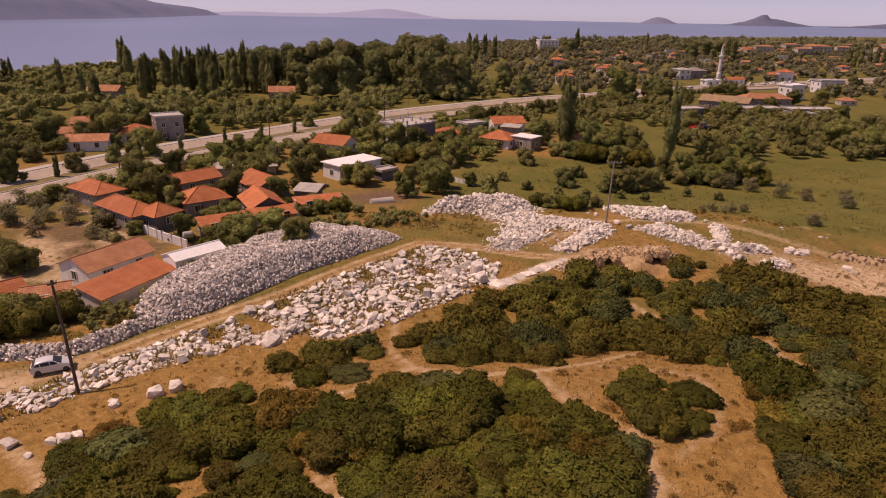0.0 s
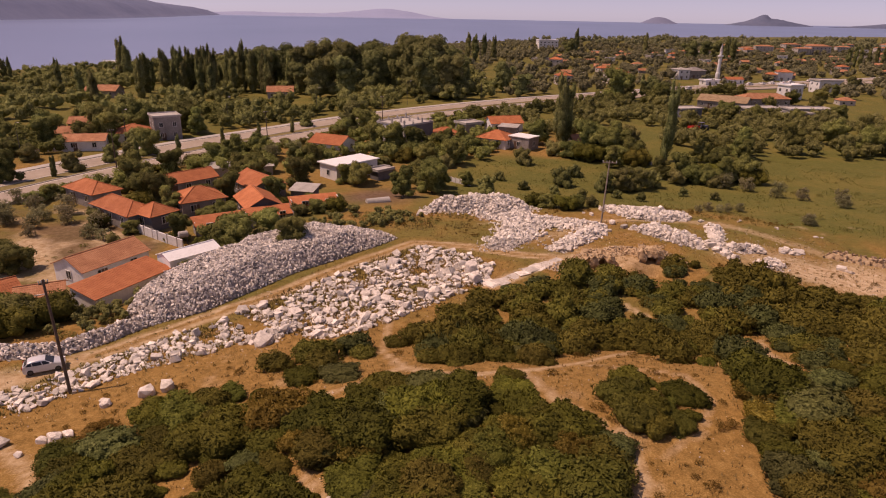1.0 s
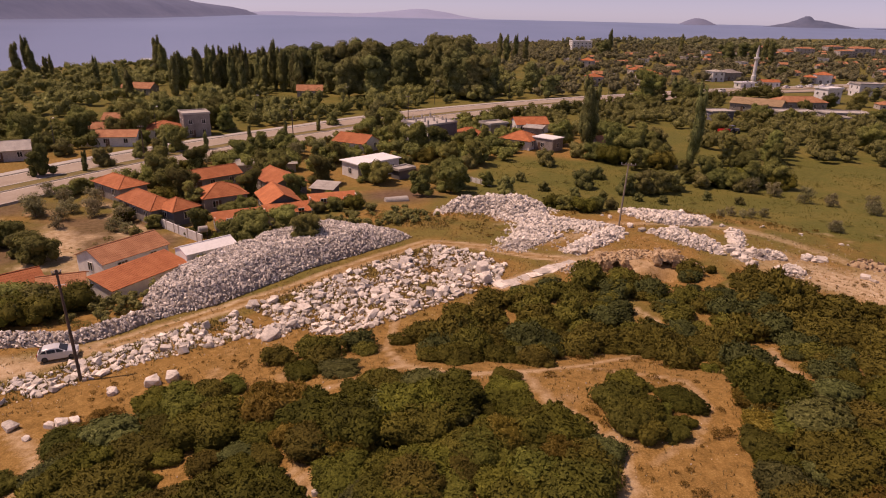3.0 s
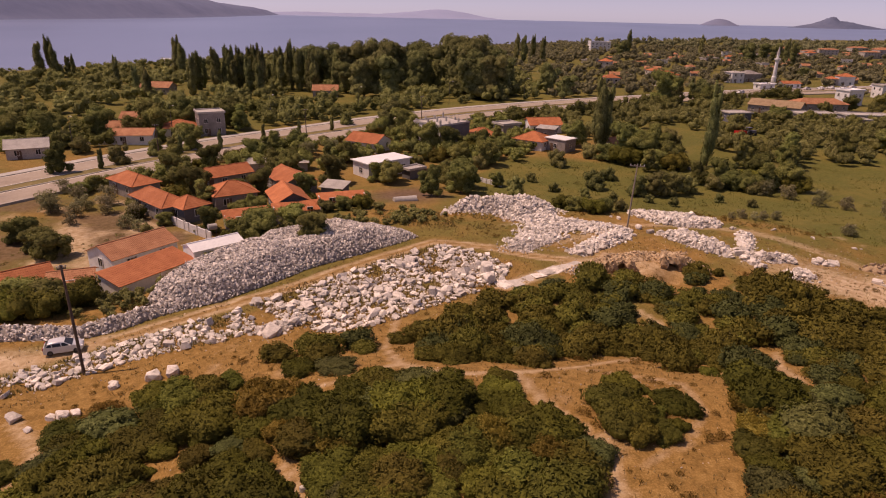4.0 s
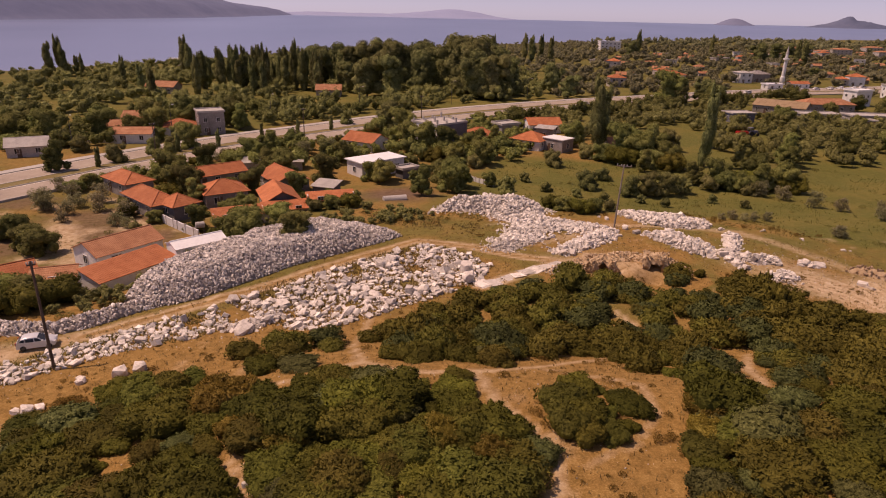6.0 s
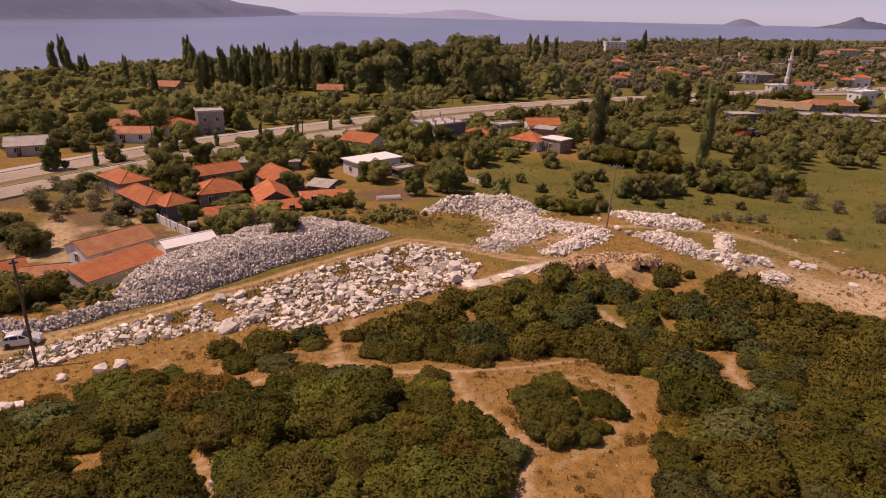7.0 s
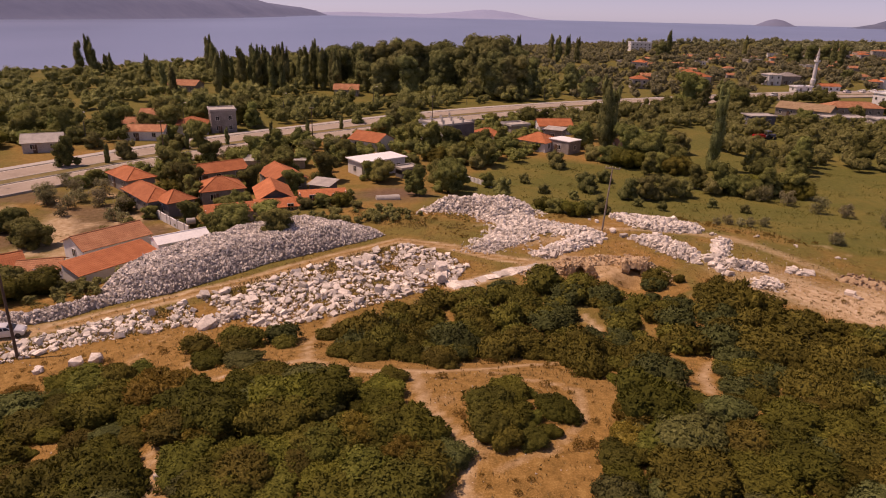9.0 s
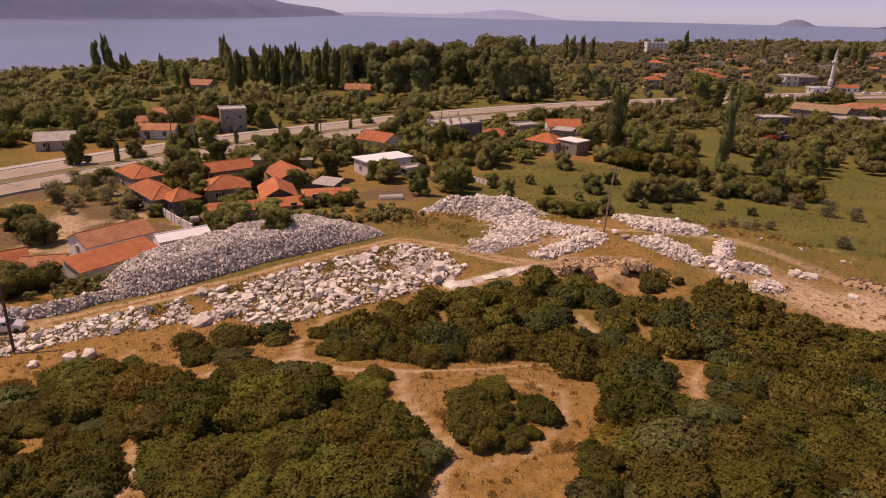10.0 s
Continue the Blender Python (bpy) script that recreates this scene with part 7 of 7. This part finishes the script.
woodland("garden trees and hedges round the roofs", [(-66, 118), (-46, 126), (-26, 130), (-18, 150), (-2, 150), (14, 150), (22, 180), (12, 215), (-20, 205), (-42, 165), (-60, 140)], 150, 3.6, (1.3, 2.4), 0.38, 480, TREE_LEAVES, 34, lambda x, y: math.hypot(x + 16, y - 138) < 11 or math.hypot(x + 4, y - 176) < 12 or math.hypot(x - 26, y - 170) < 6 or math.hypot(x + 46, y - 122) < 8 or math.hypot(x + 32, y - 120) < 7 or math.hypot(x + 9, y - 117) < 14)
woodland("gardens and bushes between the meadow and road", [(30, 178), (60, 176), (76, 200), (130, 205), (150, 225), (105, 236), (96, 262), (60, 262), (34, 240), (24, 215)], 230, 3.6, (1.3, 2.9), 0.45, 360, WOOD_LEAVES, 38, lambda x, y: math.hypot((x - 66) / 15, (y - 190) / 22) < 1 or fbm(np.array(x / 14.0), np.array(y / 14.0), 63) > 0.25 or math.hypot(x - 23, y - 198) < 9 or math.hypot(x - 93.5, y - 233) < 8 or to_lines(x, y, [ROAD]) < 17)
woodland("thick bushes and low trees beyond the meadow", [(72, 164), (110, 160), (150, 165), (190, 210), (140, 215), (80, 195), (64, 178)], 85, 4.8, (1.6, 3.4), 0.45, 420, WOOD_LEAVES, 36)
woodland("weedy low bushes along the heap's back", [(-34, 56.5), (-31, 60), (-27, 79.5), (-20, 86.5), (-13, 91), (-4, 93), (0, 99), (-6, 101), (-14, 98), (-26, 90), (-31.5, 68), (-38, 57)], 95, 1.2, (0.4, 0.95), 0.22, 260, WOOD_LEAVES, 37)


roadside = [(ROAD[k][0] + o * (ROAD[k + 1][1] - ROAD[k][1]) / math.dist(ROAD[k], ROAD[k + 1]), ROAD[k][1] - o * (ROAD[k + 1][0] - ROAD[k][0]) / math.dist(ROAD[k], ROAD[k + 1])) for o, ks in ((15, range(7, 12)), (24, range(11, 6, -1))) for k in ks]
woodland("roadside trees screening the main road", roadside, 70, 4.0, (2.0, 3.4), 0.5, 400, TREE_LEAVES, 39)


# ---- grass ----
def grass(label, spots, height, blades, material, seed, spread_r=0.16):
    g = np.random.default_rng(seed)
    n = len(spots)
    base = np.repeat(np.array(spots, float), blades, 0)
    base[:, :2] += g.normal(0, spread_r, (n * blades, 2))
    h = height * g.uniform(0.5, 1.3, n * blades)
    a = g.uniform(0, 6.28, n * blades)
    w = np.stack([np.cos(a), np.sin(a), 0 * a], 1) * (0.16 * h + 0.012)[:, None]
    tip = base + np.stack([g.normal(0, 0.35, n * blades) * h, g.normal(0, 0.35, n * blades) * h, h], 1)
    q = np.stack([base - w, base + w, tip + 0.25 * w, tip - 0.25 * w], 1)
    tagged(part("grass", quads_mesh("grass", q, material), None), label, "grass", kind="stuff")


def spots(poly, n, gap, seed, ok=None):
    g = np.random.default_rng(seed)
    ps = [p for p in scatter(poly, n, gap, g, 6) if ok is None or ok(*p)]
    xs, ys = np.array(ps).T
    return np.stack([xs, ys, ground_z(xs, ys) - 0.02], 1)


off_path = lambda x, y: to_lines(x, y, PATHS) > 0.35 and abs(to_lines(x, y, [TRACK]) - 0.75) > 0.4
grass("dry yellow grass tufts on the slope and track edges", spots([(-45, 34), (-26, 44), (-26, 27), (40, 27), (40, 70), (62, 72), (64, 92), (24, 99), (-4, 92), (-30, 58), (-48, 50)], 6500, 0.3, 71, off_path), 0.17, 6, DRY_GRASS, 72)
grass("grey-green weeds between the marble blocks", spots(FIELD, 1700, 0.28, 73), 0.3, 6, GREEN_GRASS, 74)
grass("dry weeds between the broken blocks", spots(BAND, 900, 0.28, 75), 0.28, 6, GREEN_GRASS, 76)
grass("rough green meadow grass", spots([(3, 112), (20, 107), (48, 108), (66, 94), (95, 84), (120, 130), (75, 170), (36, 160), (10, 150)], 2600, 0.9, 77, lambda x, y: fbm(np.array(x / 6.0), np.array(y / 6.0), 91) > -0.05), 0.26, 7, MEADOW_GRASS, 78, 0.5)

grass("tall straw-coloured weeds above the marble heaps", spots([(-11, 93), (0, 91.5), (10, 92.5), (12, 99), (4, 101.5), (-12, 100)], 420, 0.4, 81, lambda x, y: lattice(x / 3, y / 3, 25) > -0.1), 0.26, 7, GREEN_GRASS, 82, 0.25)
grass("tall straw-coloured weeds at the meadow's edge", spots([(17, 101), (20, 106.5), (30, 110), (50, 109), (64, 99.5), (60, 95), (46, 101), (44, 106), (31, 107.5), (28, 103)], 420, 0.4, 83, lambda x, y: lattice(x / 3, y / 3, 27) > 0.0), 0.22, 7, GREEN_GRASS, 84, 0.25)

weeds = []
weed_rng = np.random.default_rng(79)
for poly, n, top in (([(4, 113), (20, 110), (48, 110), (66, 96), (95, 90), (120, 130), (75, 165), (36, 156), (10, 148)], 420, 0.55), ([(-60, 62), (-46, 64), (-46, 92), (-58, 112), (-75, 108), (-72, 80)], 220, 0.5), ([(-9, 92), (0, 93), (10, 93), (8, 100), (-2, 101), (-12, 99)], 150, 0.5), ([(28, 98), (60, 86), (64, 98), (48, 108), (30, 107)], 110, 0.3), ([(-41, 55.5), (-34, 56.8), (-30.8, 60.5), (-32.4, 66), (-36, 64.5), (-42, 59)], 220, 0.7), ([(-36, 49.5), (-28, 57), (-20, 66), (-10, 76), (-8, 74), (-18, 62), (-30, 50)], 160, 0.22), ([(-26, 60.5), (-10, 77.5), (-5, 84), (-7, 84.5), (-14, 75.5), (-24, 64)], 110, 0.25)):
    for x, y in scatter(poly, n, 0.8, weed_rng, 10):
        if lattice(x / 5, y / 5, 15) + 0.5 * lattice(x / 1.6, y / 1.6, 16) < 0.05:
            continue
        s = weed_rng.choice([0.14, 0.22, 0.32, 0.6], p=[0.3, 0.35, 0.25, 0.1]) * top / 0.5
        weeds.append(tuft_kinds[5 + weed_rng.integers(5)][weed_rng.integers(6)::6] * (s * 1.3, s * 1.3, s * 0.9) + (x, y, gz(x, y) - 0.02))
tagged(part("weeds", quads_mesh("weeds", np.concatenate(weeds), MEADOW_GRASS), None), "rough clumps of weeds in meadow and gardens", "weeds", kind="stuff")


# ---- walls, fences and yard things ----
def wall_run(name, label, category, pts, h, w, material, posts=0.0):
    for (ax, ay), (bx, by) in zip(pts, pts[1:]):
        ln = math.hypot(bx - ax, by - ay)
        t = thing(name, pose(ax, ay, min(gz(ax, ay), gz(bx, by)) - 0.1, 0, 0, math.degrees(math.atan2(by - ay, bx - ax))), label, category)
        bm = bmesh.new()
        box(bm, 0, ln, -w / 2, w / 2, 0, h)
        part("panel", bm, material, t)
        if posts:
            for k in range(int(ln / posts) + 1):
                bm = bmesh.new()
                box(bm, k * posts - 0.08, k * posts + 0.08, -w / 2 - 0.05, w / 2 + 0.05, 0, h + 0.15)
                part("post", bm, CONCRETE, t)


wall_run("yard_wall", "low whitewashed yard wall", "wall", [(-45.5, 97.5), (-40.5, 93.5), (-35.4, 89.8)], 1.5, 0.2, PALE_PLASTER, 2.5)
wall_run("field_fence", "low white panel fence at the meadow's edge", "fence", [(3.8, 134.0), (9.5, 128.7)], 1.0, 0.1, PALE_PLASTER, 1.2)
wall_run("field_wall", "low pale wall across the meadow", "wall", [(47.5, 160.5), (54.5, 151.6)], 0.8, 0.3, CONCRETE, 0)
wall_run("roadside_wall", "long low white wall beside the road", "wall", [(-97.0, 156.0), (-79.0, 160.5)], 1.1, 0.2, PALE_PLASTER, 3.0)


def cover_tunnel(x, y, turn, l, r):
    t = thing("tunnel_shed", pose(x, y, gz(x, y), 0, 0, turn), "low grey barrel-roofed shed beside bare soil", "shed")
    bm = bmesh.new()
    ring = [(-r * math.cos(a), r * math.sin(a)) for a in np.linspace(0, math.pi, 11)]
    a0 = [bm.verts.new((-l / 2, p, q)) for p, q in ring]
    a1 = [bm.verts.new((l / 2, p, q)) for p, q in ring]
    for k in range(10):
        bm.faces.new((a0[k], a0[k + 1], a1[k + 1], a1[k]))
    bm.faces.new(a0)
    bm.faces.new(a1[::-1])
    part("roof", bm, CONCRETE, t)


cover_tunnel(-8.2, 110.2, 24, 4.2, 0.8)


def tank(x, y, turn):
    t = thing("water_tank", pose(x, y, gz(x, y), 0, 0, turn), "grey cylindrical water tank on a stand", "tank")
    bm = bmesh.new()
    tube(bm, [(-0.7, 0, 1.7), (-0.62, 0, 1.7), (0.62, 0, 1.7), (0.7, 0, 1.7)], [0.35, 0.5, 0.5, 0.35], 14)
    part("barrel", bm, CONCRETE, t)
    for px, py in ((-0.5, -0.3), (0.5, -0.3), (0.5, 0.3), (-0.5, 0.3)):
        bm = bmesh.new()
        box(bm, px - 0.04, px + 0.04, py - 0.04, py + 0.04, 0, 1.4)
        part("leg", bm, IRON, t)


tank(-35.8, 91.4, 30)
